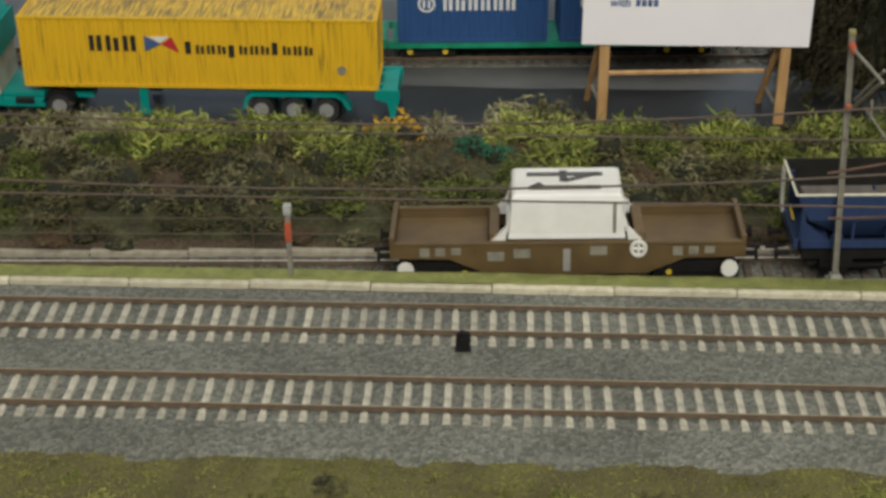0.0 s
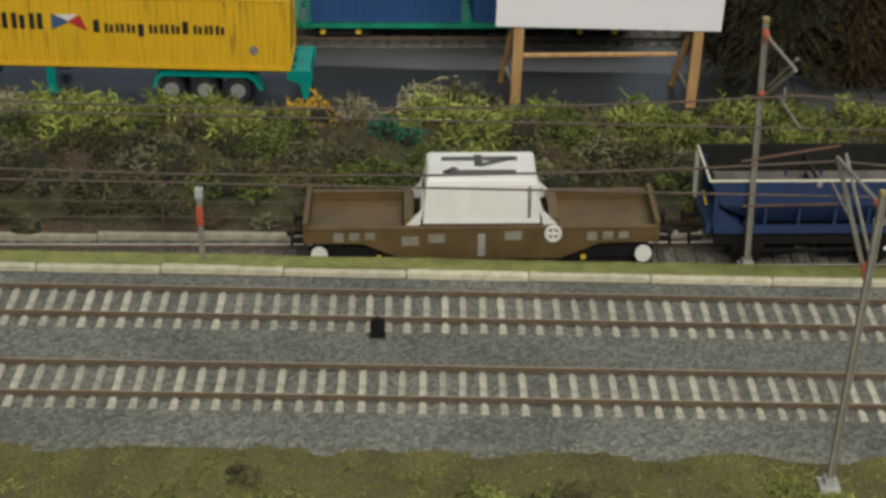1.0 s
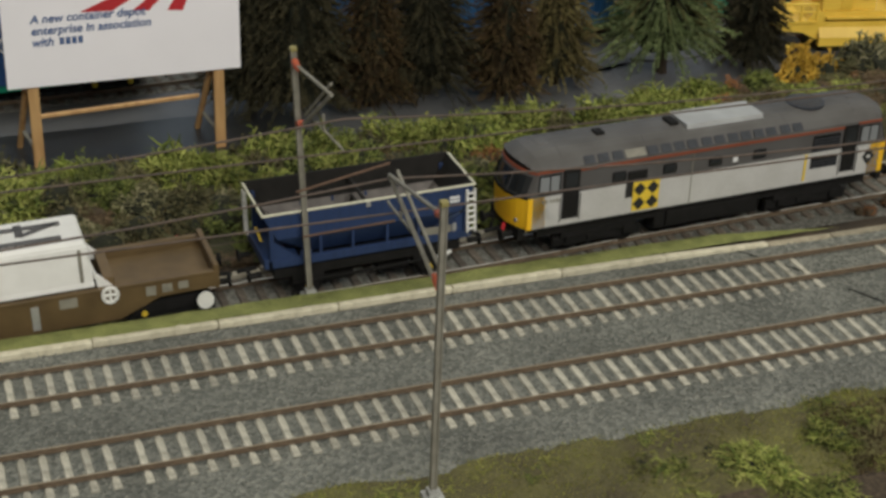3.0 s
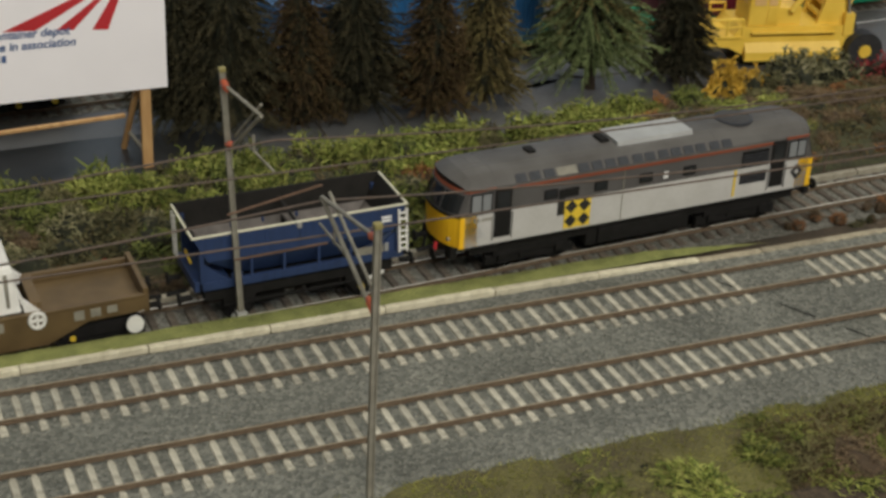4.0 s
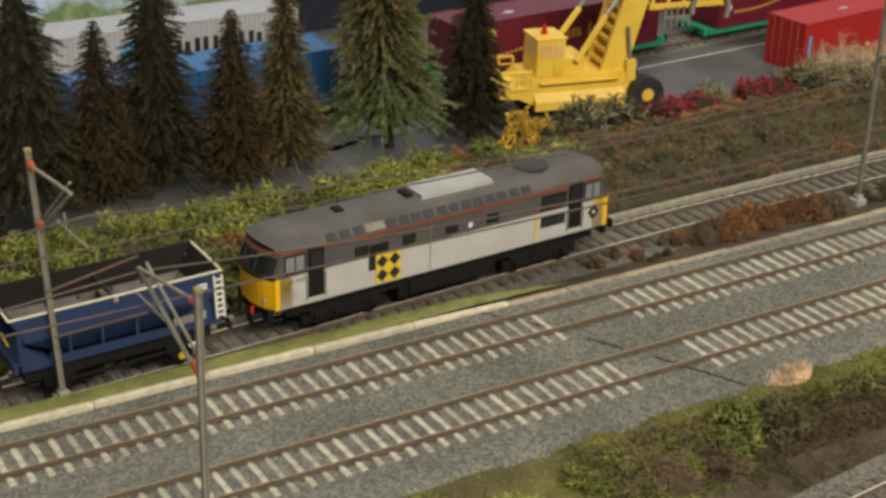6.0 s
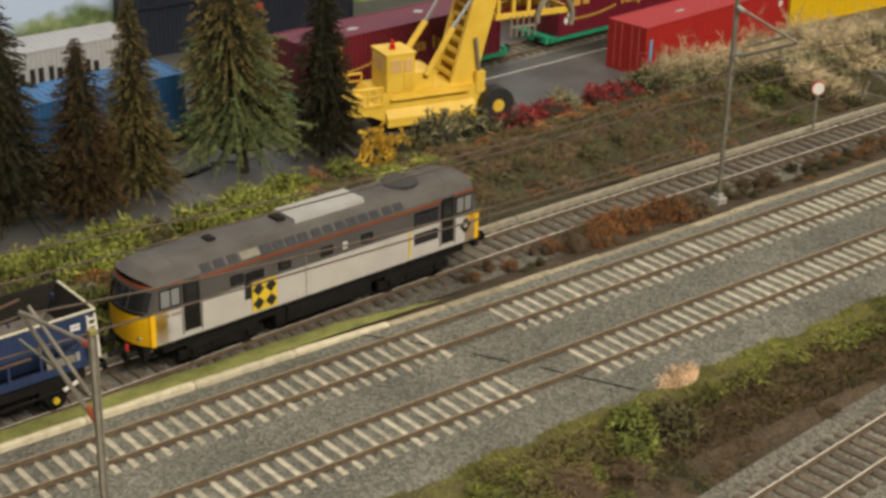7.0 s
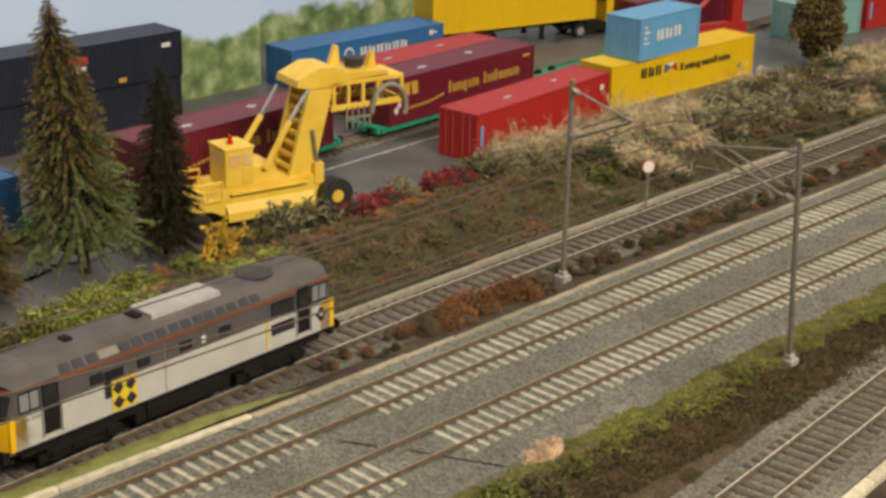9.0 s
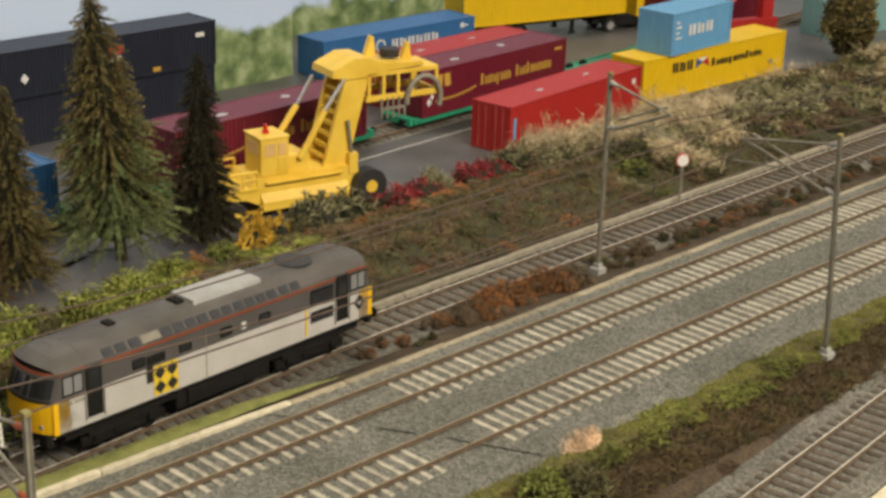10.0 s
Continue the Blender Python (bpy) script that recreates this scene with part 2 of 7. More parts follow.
M_DARKGREY = surface("dark_grey_loco_paint", (0.095, 0.09, 0.09), (0.07, 0.066, 0.064), 0.55, 70, 0.5, 0.08, 900)
M_ROOF = surface("roof_grey_paint", (0.105, 0.1, 0.096), (0.065, 0.06, 0.056), 0.55, 60, 0.5, 0.1, 900)
M_ROOFPALE = surface("pale_roof_panel", (0.4, 0.41, 0.41), (0.31, 0.31, 0.31), 0.55, 100, 0.5, 0.1, 900)
M_NOSE = surface("yellow_end_paint", (0.85, 0.5, 0.01), (0.76, 0.42, 0.01), 0.45, 60, 0.4, 0.06, 900)
M_ORANGELINE = surface("orange_line_paint", (0.24, 0.065, 0.03), (0.22, 0.05, 0.02), 0.5, 60, 0.4, 0.06, 900)
M_LOUVRE = surface("dark_roof_louvre", (0.04, 0.044, 0.055), (0.024, 0.026, 0.032), 0.6, 500, 0.6, 0.4, 1600)
M_GLASS = glassy("dark_window_glass", (0.02, 0.022, 0.024))
M_GLASSPALE = glassy("hazy_window_glass", (0.22, 0.23, 0.24), 0.15)
M_SILVER = surface("silver_hub_paint", (0.5, 0.5, 0.5), (0.35, 0.35, 0.35), 0.4, 300, 0.4, 0.1, 900, metal=0.5)
M_CHROME = surface("polished_ram", (0.75, 0.75, 0.75), (0.6, 0.6, 0.6), 0.25, 300, 0.4, 0.05, 900, metal=0.8)
M_REDLAMP = glassy("red_lamp_lens", (0.5, 0.01, 0.01), 0.2)
M_RED_PAINT = surface("red_sign_paint", (0.5, 0.03, 0.04), (0.42, 0.025, 0.03), 0.5, 80, 0.4, 0.05, 900)
M_INK_BLACK = surface("black_lettering", (0.02, 0.02, 0.02), (0.015, 0.015, 0.015), 0.5, 80, 0.4, 0.02, 900)
M_INK_BLUE = surface("blue_lettering", (0.06, 0.11, 0.26), (0.05, 0.09, 0.22), 0.5, 80, 0.4, 0.02, 900)
M_INK_WHITE = surface("white_lettering", (0.72, 0.72, 0.72), (0.62, 0.62, 0.62), 0.5, 80, 0.4, 0.02, 900)
M_INK_GOLD = surface("gold_lettering", (0.55, 0.33, 0.06), (0.45, 0.27, 0.05), 0.5, 80, 0.4, 0.02, 900)
M_YELLOWDOT = surface("yellow_axlebox_paint", (0.72, 0.52, 0.04), (0.6, 0.42, 0.03), 0.5, 80, 0.4, 0.02, 900)
M_ROOM = surface("hall_wall_paint", (0.55, 0.53, 0.5), (0.48, 0.46, 0.44), 0.9, 2, 0.5, 0.05, 90)

G1, G2, G3 = (0.06, 0.085, 0.02), (0.13, 0.16, 0.035), (0.24, 0.26, 0.055)
M_LEAF_GREEN = leafy("green_clump_foliage", ((0.03, 0.042, 0.012), (0.10, 0.125, 0.028), (0.22, 0.245, 0.06), (0.12, 0.13, 0.04)))
M_LEAF_LIME = leafy("lime_clump_foliage", ((0.04, 0.055, 0.012), (0.15, 0.185, 0.032), (0.34, 0.365, 0.09), (0.2, 0.19, 0.055)), 0.75, 0.45)
M_LEAF_OLIVE = leafy("olive_clump_foliage", ((0.045, 0.046, 0.02), (0.095, 0.09, 0.038), (0.16, 0.145, 0.07), (0.085, 0.07, 0.03)))
M_LEAF_PALE = leafy("pale_clump_foliage", ((0.1, 0.095, 0.045), (0.28, 0.26, 0.14), (0.46, 0.43, 0.27), (0.18, 0.18, 0.09)))
M_LEAF_GOLD = leafy("golden_clump_foliage", ((0.28, 0.17, 0.02), (0.45, 0.28, 0.03), (0.55, 0.36, 0.06)))
M_LEAF_TEAL = leafy("blue_green_foliage", ((0.02, 0.1, 0.06), (0.04, 0.17, 0.1), (0.08, 0.22, 0.12)))
M_LEAF_MOSS = leafy("bright_moss", ((0.1, 0.11, 0.022), (0.2, 0.21, 0.045), (0.31, 0.31, 0.085), (0.21, 0.18, 0.06)), 0.8, 0.45)
M_LEAF_DULL = leafy("grey_green_foliage", ((0.06, 0.06, 0.028), (0.14, 0.135, 0.062), (0.24, 0.225, 0.115), (0.34, 0.31, 0.19)))
M_LEAF_RED = leafy("crimson_foliage", ((0.15, 0.015, 0.02), (0.29, 0.035, 0.04), (0.4, 0.08, 0.08)))
M_LEAF_RUST = leafy("rusty_brown_foliage", ((0.14, 0.055, 0.018), (0.3, 0.125, 0.04), (0.42, 0.2, 0.08), (0.2, 0.1, 0.045)))
M_LEAF_BROWN = leafy("dead_brown_foliage", ((0.06, 0.04, 0.022), (0.135, 0.09, 0.05), (0.21, 0.15, 0.09), (0.12, 0.1, 0.05)))
M_HAY = leafy("straw_fibre", ((0.26, 0.2, 0.1), (0.5, 0.4, 0.25), (0.72, 0.6, 0.43), (0.3, 0.29, 0.14)))
M_GRASS = leafy("static_grass_fibre", ((0.1, 0.11, 0.022), (0.19, 0.2, 0.042), (0.28, 0.28, 0.07), (0.2, 0.165, 0.06)), 0.8, 0.4)
M_DRYGRASS = leafy("brown_scrub_fibre", ((0.05, 0.036, 0.016), (0.105, 0.075, 0.034), (0.18, 0.132, 0.066), (0.11, 0.1, 0.042)))
# near-black core colour stands in for the shade between the strands
M_CORE = surface("painted_shade_core", (0.018, 0.02, 0.008), (0.01, 0.011, 0.005), 0.95, 300, 0.6, 0.6, 700)
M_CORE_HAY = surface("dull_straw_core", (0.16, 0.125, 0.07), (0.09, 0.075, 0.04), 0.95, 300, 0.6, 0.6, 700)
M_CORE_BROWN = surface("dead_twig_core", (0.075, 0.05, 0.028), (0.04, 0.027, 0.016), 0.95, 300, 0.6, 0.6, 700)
M_CORE_MOSS = surface("moss_core", (0.11, 0.12, 0.03), (0.07, 0.075, 0.02), 0.95, 300, 0.6, 0.6, 700)
M_BARK = surface("dark_bark", (0.05, 0.035, 0.022), (0.03, 0.02, 0.013), 0.9, 300, 0.6, 0.6, 700)
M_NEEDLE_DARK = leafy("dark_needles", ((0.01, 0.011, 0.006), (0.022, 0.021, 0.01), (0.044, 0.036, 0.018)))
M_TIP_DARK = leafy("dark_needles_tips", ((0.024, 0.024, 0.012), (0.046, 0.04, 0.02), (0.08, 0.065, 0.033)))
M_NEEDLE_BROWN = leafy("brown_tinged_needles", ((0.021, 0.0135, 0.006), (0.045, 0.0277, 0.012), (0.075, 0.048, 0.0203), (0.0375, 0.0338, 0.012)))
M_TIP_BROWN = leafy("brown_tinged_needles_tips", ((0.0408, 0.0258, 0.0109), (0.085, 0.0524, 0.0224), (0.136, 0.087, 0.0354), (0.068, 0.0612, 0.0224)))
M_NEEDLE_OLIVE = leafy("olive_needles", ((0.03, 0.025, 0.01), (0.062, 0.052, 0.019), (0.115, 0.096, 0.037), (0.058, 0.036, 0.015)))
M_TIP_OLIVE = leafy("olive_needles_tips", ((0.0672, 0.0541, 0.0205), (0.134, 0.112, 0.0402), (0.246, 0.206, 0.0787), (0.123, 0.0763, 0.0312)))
M_TIP_GREEN = leafy("fresh_green_needles_tips", ((0.06, 0.088, 0.034), (0.14, 0.178, 0.066), (0.27, 0.31, 0.14)))


# ---- building helpers: all sizes in millimetres ----
def finish(name, bm, material, parent=None, label="", smooth=False):
    me = bpy.data.meshes.new(name)
    bm.to_mesh(me)
    bm.free()
    for m in (material if isinstance(material, (list, tuple)) else (material,)):
        me.materials.append(m)
    if smooth:
        for p in me.polygons:
            p.use_smooth = True
    ob = new(name, me)
    if parent is not None:
        ob.parent = parent
    if label:
        ob["label"] = label
    return ob


def part(name, bm, material, parent, label="", smooth=False):
    return finish(name, bm, material, parent, label, smooth)


def base(name, x, y, z, turn=0.0):
    ob = new(name)
    ob.empty_display_size = 0.01
    ob.matrix_basis = pose(x * MM, y * MM, z * MM, 0, 0, turn)
    return ob


def box(bm, x0, x1, y0, y1, z0, z1, bevel=0.0):
    vs = [bm.verts.new((x * MM, y * MM, z * MM)) for x in (x0, x1) for y in (y0, y1) for z in (z0, z1)]
    fs = [bm.faces.new([vs[i] for i in q]) for q in ((0, 1, 3, 2), (4, 6, 7, 5), (0, 4, 5, 1), (2, 3, 7, 6), (0, 2, 6, 4), (1, 5, 7, 3))]
    if bevel:
        es = list({e for f in fs for e in f.edges})
        bmesh.ops.bevel(bm, geom=es, offset=bevel * MM, segments=2, profile=0.6, affect="EDGES")
    return bm


def cube(x0, x1, y0, y1, z0, z1, bevel=0.0):
    return box(bmesh.new(), x0, x1, y0, y1, z0, z1, bevel)


def rod(bm, a, b, r, r2=None, seg=8):
    a, b = Vector(a) * MM, Vector(b) * MM
    d = b - a
    m = Matrix.Translation((a + b) / 2) @ d.to_track_quat("Z", "Y").to_matrix().to_4x4()
    bmesh.ops.create_cone(bm, cap_ends=True, segments=seg, radius1=r * MM, radius2=(r if r2 is None else r2) * MM, depth=d.length, matrix=m)
    return bm


def prism(bm, profile, x0, x1):
    """A profile of (y, z) points, run along x."""
    rings = [[bm.verts.new((x * MM, y * MM, z * MM)) for y, z in profile] for x in (x0, x1)]
    n = len(profile)
    for i in range(n):
        bm.faces.new((rings[0][i], rings[0][(i + 1) % n], rings[1][(i + 1) % n], rings[1][i]))
    bm.faces.new(rings[0][::-1]), bm.faces.new(rings[1])
    bmesh.ops.recalc_face_normals(bm, faces=bm.faces)
    return bm


def side_prism(bm, profile, y0, y1):
    """A profile of (x, z) points, run along y."""
    rings = [[bm.verts.new((x * MM, y * MM, z * MM)) for x, z in profile] for y in (y0, y1)]
    n = len(profile)
    for i in range(n):
        bm.faces.new((rings[0][i], rings[0][(i + 1) % n], rings[1][(i + 1) % n], rings[1][i]))
    bm.faces.new(rings[0]), bm.faces.new(rings[1][::-1])
    bmesh.ops.recalc_face_normals(bm, faces=bm.faces)
    return bm


def wheel(bm, x, y0, y1, z, r, seg=20):
    return rod(bm, (x, y0, z), (x, y1, z), r, seg=seg)


def cloud(name, verts, faces, material, parent=None):
    me = bpy.data.meshes.new(name)
    me.from_pydata(verts, [], faces)
    me.materials.append(material)
    ob = new(name, me)
    if parent is not None:
        ob.parent = parent
    return ob


# ---- the lie of the land ----
def yc_T(x):
    """Centre line of the train's track."""
    return float(np.interp(x, (-400, 250, 300, 350, 400, 440, 500, 640, 730, 1400), (110, 110, 111, 113.5, 116.3, 118.3, 121, 123.4, 124.5, 133)))


def rail_T(x):
    """Height of the train's rails, which dip towards the west end."""
    return float(np.interp(x, (-400, -67, 60, 190, 250, 330, 1400), (-22, -15.5, -12.5, -8.5, -7, -5, -5)))


def yc_C(x):
    return -84.0 + 0.1 * (x - 580.0)


def yc_Y(x):
    return 346.0 + 0.056 * (x - 15.0)


YARD, RAIL_C = -20.0, -10.0


def front_edge(x):
    """Front edge of the yard's asphalt."""
    return float(np.interp(x, (-400, 60, 250, 420, 520, 640, 760, 1400), (238, 238, 242, 252, 268, 276, 272, 268)))


def back_edge(x):
    """Back edge of the yard, where the board behind it stands further off."""
    return float(np.interp(x, (-600, 771, 845, 1700), (546, 546, 650, 650)))


def land(x, y):
    t = yc_T(x)
    toe = yc_C(x) + 22
    foot = rail_T(x) - 4.6
    f = front_edge(x)
    bank = float(np.interp(x, (-400, 400, 520, 700), (-4, -2, 2, 0)))
    pts_y = (-400, toe - 34, toe, -33, -24, 76, 84, t - 17, t + 17, t + 40, 200, f - 8, f + 4, 2000)
    pts_z = (-14.5, -14.2, -13.6, -4.5, -4.2, -4.2, -4.8, foot, foot, -7, bank, -16, -24, -24)
    order = np.argsort(pts_y)
    z = float(np.interp(y, np.array(pts_y)[order], np.array(pts_z)[order]))
    if y > back_edge(x) + 2:
        return -130.0
    rough = 0.0 if -24 < y < 80 else 1.0
    if y > f or t - 32 < y < t + 23:
        rough = 0.0
    return z + rough * 1.3 * noise.noise((x * 0.05, y * 0.05, 0)) + rough * 0.5 * noise.noise((x * 0.22, y * 0.22, 3))


def sheet(name, xs, ys, height, material, label, category="ground"):
    verts = [(x * MM, y * MM, height(x, y) * MM) for y in ys for x in xs]
    w = len(xs)
    faces = [(j * w + i, j * w + i + 1, (j + 1) * w + i + 1, (j + 1) * w + i) for j in range(len(ys) - 1) for i in range(w - 1)]
    ob = cloud(name, verts, faces, material)
    return tagged(ob, label, category, kind="structure")


sheet("ground", np.arange(-600, 1701, 8.0), np.concatenate([np.arange(-320, 300, 4.0), np.arange(300, 900, 10.0)]), land, M_EARTH,
      "brown scenic earth covering of the model railway baseboard", "ground")


def ballast_top(x, y):
    edge = min(1.0, (y + 27) / 6.0, (79 - y) / 3.0)
    return -2.55 + 0.22 * noise.noise((x * 0.35, y * 0.35, 0)) - 1.8 * (1 - max(0, edge))


sheet("ballast_bed", np.arange(-420, 1420, 5.0), np.arange(-27, 79.6, 2.5), ballast_top, M_BALLAST,
      "grey crushed stone ballast under the two main tracks", "ballast")


def strip_top(x, y):
    t = yc_T(x)
    return float(np.interp(y, (82, 91.5, t - 15), (-2.3, -2.8, rail_T(x) - 2.0))) + 0.5 * noise.noise((x * 0.1, y * 0.2, 5))


xs = np.arange(-420, 470, 6.0)
verts, faces = [], []
for x in xs:
    t = yc_T(x)
    e = max(0.0, 1 - max(0.0, x - 340) / 70.0)
    for k in range(5):
        y = 82 + (min(t - 15.6, 95) - 82) * e * k / 4
        verts.append((x * MM, y * MM, (strip_top(x, y) + 0.4) * MM))
for i in range(len(xs) - 1):
    for k in range(4):
        a = i * 5 + k
        faces.append((a, a + 5, a + 6, a + 1))
tagged(cloud("grass_strip", verts, faces, M_STRIP), "narrow strip of flat green flocked grass beside the track", "grass", kind="structure")


xs = np.arange(-600, 1500, 8.0)
verts, faces = [], []
for x in xs:
    y0, y1 = yc_T(x) + 25, front_edge(x) - 3
    for k in range(14):
        y = y0 + (y1 - y0) * k / 13
        verts.append((x * MM, y * MM, (land(x, y) + 0.9 + 1.2 * noise.noise((x * 0.12, y * 0.12, 7))) * MM))
for i in range(len(xs) - 1):
    for k in range(13):
        a = i * 14 + k
        faces.append((a, a + 14, a + 15, a + 1))
tagged(cloud("undergrowth", verts, faces, M_MOSS), "dark mossy undergrowth covering the bank", "undergrowth", kind="structure")


def yard_top(x, y):
    return YARD + 0.15 * noise.noise((x * 0.02, y * 0.02, 1))


xs = np.arange(-600, 1701, 20.0)
verts, faces = [], []
for x in xs:
    f = front_edge(x)
    col = [(f - 0.5, YARD - 5), (f, YARD - 0.4), (f + 1, YARD)] + [(f + 1 + (back_edge(x) - f) * k / 18, yard_top(x, f + k * 20)) for k in range(1, 19)]
    verts += [(x * MM, y * MM, z * MM) for y, z in col]
n = 21
for i in range(len(xs) - 1):
    for k in range(n - 1):
        a = i * n + k
        faces.append((a, a + n, a + n + 1, a + 1))
tagged(cloud("yard_pavement", verts, faces, M_ASPHALT), "dark grey smooth asphalt surface of the container yard", "pavement", kind="structure")

verts, faces = [], []
for i, x in enumerate(np.arange(-600, 250, 20.0)):
    for y, dz in ((front_edge(x) + 1.5, 0), (front_edge(x) + 24, 0), (300, 0), (305 + 2 * noise.noise((x * 0.02, 0, 0)), 0)):
        verts.append((x * MM, y * MM, (YARD + 0.7) * MM))
    if i:
        for k in range(3):
            a = (i - 1) * 4 + k
            faces.append((a, a + 4, a + 5, a + 1))
tagged(cloud("road", verts, faces, M_ROAD), "shiny near-black road surface at the front of the yard", "road", kind="structure")

# worn paler tarmac slabs with broken edges between the conifers and the loading machine
for cx, cy, rx, ry, turn in ((425, 292, 34, 20, 12), (405, 322, 30, 16, -8), (470, 330, 40, 18, 5)):
    bm = bmesh.new()
    ring = []
    for k in range(22):
        a = k / 22 * 2 * math.pi
        r = 1 + 0.16 * noise.noise((cx + 3 * math.cos(a), cy + 3 * math.sin(a), 0))
        ring.append((rx * r * math.cos(a), ry * r * math.sin(a)))
    top = [bm.verts.new((x * MM, y * MM, 1.2 * MM)) for x, y in ring]
    low = [bm.verts.new((x * 1.02 * MM, y * 1.02 * MM, -0.6 * MM)) for x, y in ring]
    bm.faces.new(top)
    for k in range(22):
        bm.faces.new((top[k], low[k], low[(k + 1) % 22], top[(k + 1) % 22]))
    ob = finish("tarmac_slab", bm, M_ASPHALT_B)
    ob.matrix_basis = pose(cx * MM, cy * MM, YARD * MM, 0, 0, turn)
    tagged(ob, "cracked pale grey tarmac slab with a broken edge", "tarmac slab", "broken tarmac")

# painted line along the yard road
bm = bmesh.new()
for i in range(12):
    x0 = 540 + i * 36
    a = [(x0, yc_Y(x0) - 34), (x0 + 36, yc_Y(x0 + 36) - 34), (x0 + 36, yc_Y(x0 + 36) - 32.8), (x0, yc_Y(x0) - 32.8)]
    bm.faces.new([bm.verts.new((x * MM, y * MM, (YARD + 0.35) * MM)) for x, y in a])
tagged(finish("road_line", bm, M_INK_WHITE), "thin worn white line painted on the yard asphalt", "road marking", kind="structure")


# ---- tracks ----
def rail_mesh(points, top):
    """A rail of foot, web and head along a list of (x, y)."""
    bm = bmesh.new()
    prof = ((-0.75, -1.7), (-0.75, -1.45), (-0.22, -1.3), (-0.22, -0.6), (-0.38, -0.4), (-0.38, 0), (0.38, 0), (0.38, -0.4), (0.22, -0.6), (0.22, -1.3), (0.75, -1.45), (0.75, -1.7))
    rings = []
    for x, y in points:
        rings.append([bm.verts.new((x * MM, (y + py) * MM, (top(x) + pz) * MM)) for py, pz in prof])
    for a, b in zip(rings, rings[1:]):
        for k in range(len(prof)):
            f = bm.faces.new((a[k], a[(k + 1) % 12], b[(k + 1) % 12], b[k]))
            f.material_index = 1 if k == 5 else 0
    bmesh.ops.recalc_face_normals(bm, faces=bm.faces)
    return bm


def sleeper_mesh(width, length, short):
    """A sleeper narrowed where the rails sit, with sloping top edges."""
    bm = bmesh.new()
    w = width / 2
    plan = ((-length / 2, 1.05), (-10.6, 1.0), (-9.3, 0.62), (-8.0, 0.62), (-6.6, 1.02), (0, 0.92), (6.6, 1.02), (8.0, 0.62), (9.3, 0.62), (length / 2 - short, 1.0))
    rings = []
    for y, k in plan:
        rings.append([bm.verts.new((x * MM, y * MM, z * MM)) for x, z in ((-w * k - 0.25, -1.5), (-w * k, -0.3), (-w * k + 0.3, 0), (w * k - 0.3, 0), (w * k, -0.3), (w * k + 0.25, -1.5))])
    for a, b in zip(rings, rings[1:]):
        for k in range(5):
            bm.faces.new((a[k], a[k + 1], b[k + 1], b[k]))
    bm.faces.new(rings[0])
    bm.faces.new(rings[-1])
    bmesh.ops.recalc_face_normals(bm, faces=bm.faces)
    return bm


def track(name, centre, x0, x1, top, step, length, width, sleeper_mat, head_mat, label, limit=300, jump=None, sunk=None, short=0.0):
    ob = base(name, 0, 0, 0)
    tagged(ob, label, "railway track", kind="structure")
    pts = np.arange(x0, x1 + 0.1, 20.0)
    for off in (8.75, -8.75):
        part("rail", rail_mesh([(x, centre(x) + off) for x in pts], top), (M_RUST, head_mat), ob, "brown rusted rail with a worn head")
    me = None
    x, count = x0 + 3, 0
    while x < x1 - 3 and count < limit:
        ang = math.degrees(math.atan2(centre(x + 5) - centre(x - 5), 10))
        if me is None:
            s = part("sleeper", sleeper_mesh(width, length, short), sleeper_mat, ob)
            me = s.data
        else:
            s = new("sleeper", me)
            s.parent = ob
        s.matrix_basis = pose((x + random.uniform(-0.2, 0.2)) * MM, (centre(x) + random.uniform(-0.3, 0.3)) * MM, (top(x) - 1.75 - (1.1 if sunk and sunk[0] < x < sunk[1] else 0) + random.uniform(-0.3, 0.0)) * MM, 0, 0, ang + random.uniform(-0.8, 0.8))
        x += step
        if jump and x > jump[0]:
            x, jump = x + jump[1], None
        count += 1
    return ob


SUNK_A, SUNK_B = (381, 414), (385, 416)
track("main_track", lambda x: 55.4, -329.3, 1330, lambda x: 0.0, 6.6, 30.2, 2.6, M_SLEEPER, M_RAILTOP, "model railway track with pale concrete sleepers and brown rails", sunk=SUNK_A, short=3.4)
track("main_track", lambda x: 8.25, -330.6, 1330, lambda x: 0.0, 6.6, 30.2, 2.6, M_SLEEPER, M_RAILTOP, "model railway track with pale concrete sleepers and brown rails", jump=(103, 3.5), sunk=SUNK_B, short=3.4)
track("branch_track", yc_T, -330, 1330, rail_T, 7.4, 30, 3.2, M_WOOD_SLP, M_STEELTOP, "model railway track with dark timber sleepers under the train")
track("front_track", yc_C, 280, 1200, lambda x: RAIL_C, 7.0, 30, 3.2, M_WOOD_SLP, M_STEELTOP, "low front railway track with dark sleepers and shiny rails")
track("yard_track", yc_Y, -330, 1330, lambda x: YARD + 3.0, 7.4, 28, 3.0, M_WOOD_SLP, M_RAILTOP, "siding track set in the container yard")


def bed(name, centre, x0, x1, half, z, material, label, near=None):
    xs = np.arange(x0, x1, 10.0)
    vs, fs = [], []
    for x in xs:
        q = near(x) if near else half
        for k, (o, dz) in enumerate(((-q - 3, -2.0), (-q, 0), (-half / 3, 0), (half / 3, 0), (half, 0), (half + 3, -2.0))):
            vs.append((x * MM, (centre(x) + o) * MM, (z(x) + dz + 0.2 * noise.noise((x * 0.3, o, 2))) * MM))
    for i in range(len(xs) - 1):
        for k in range(5):
            a = i * 6 + k
            fs.append((a, a + 6, a + 7, a + 1))
    return tagged(cloud(name, vs, fs, material), label, "ballast", kind="structure")


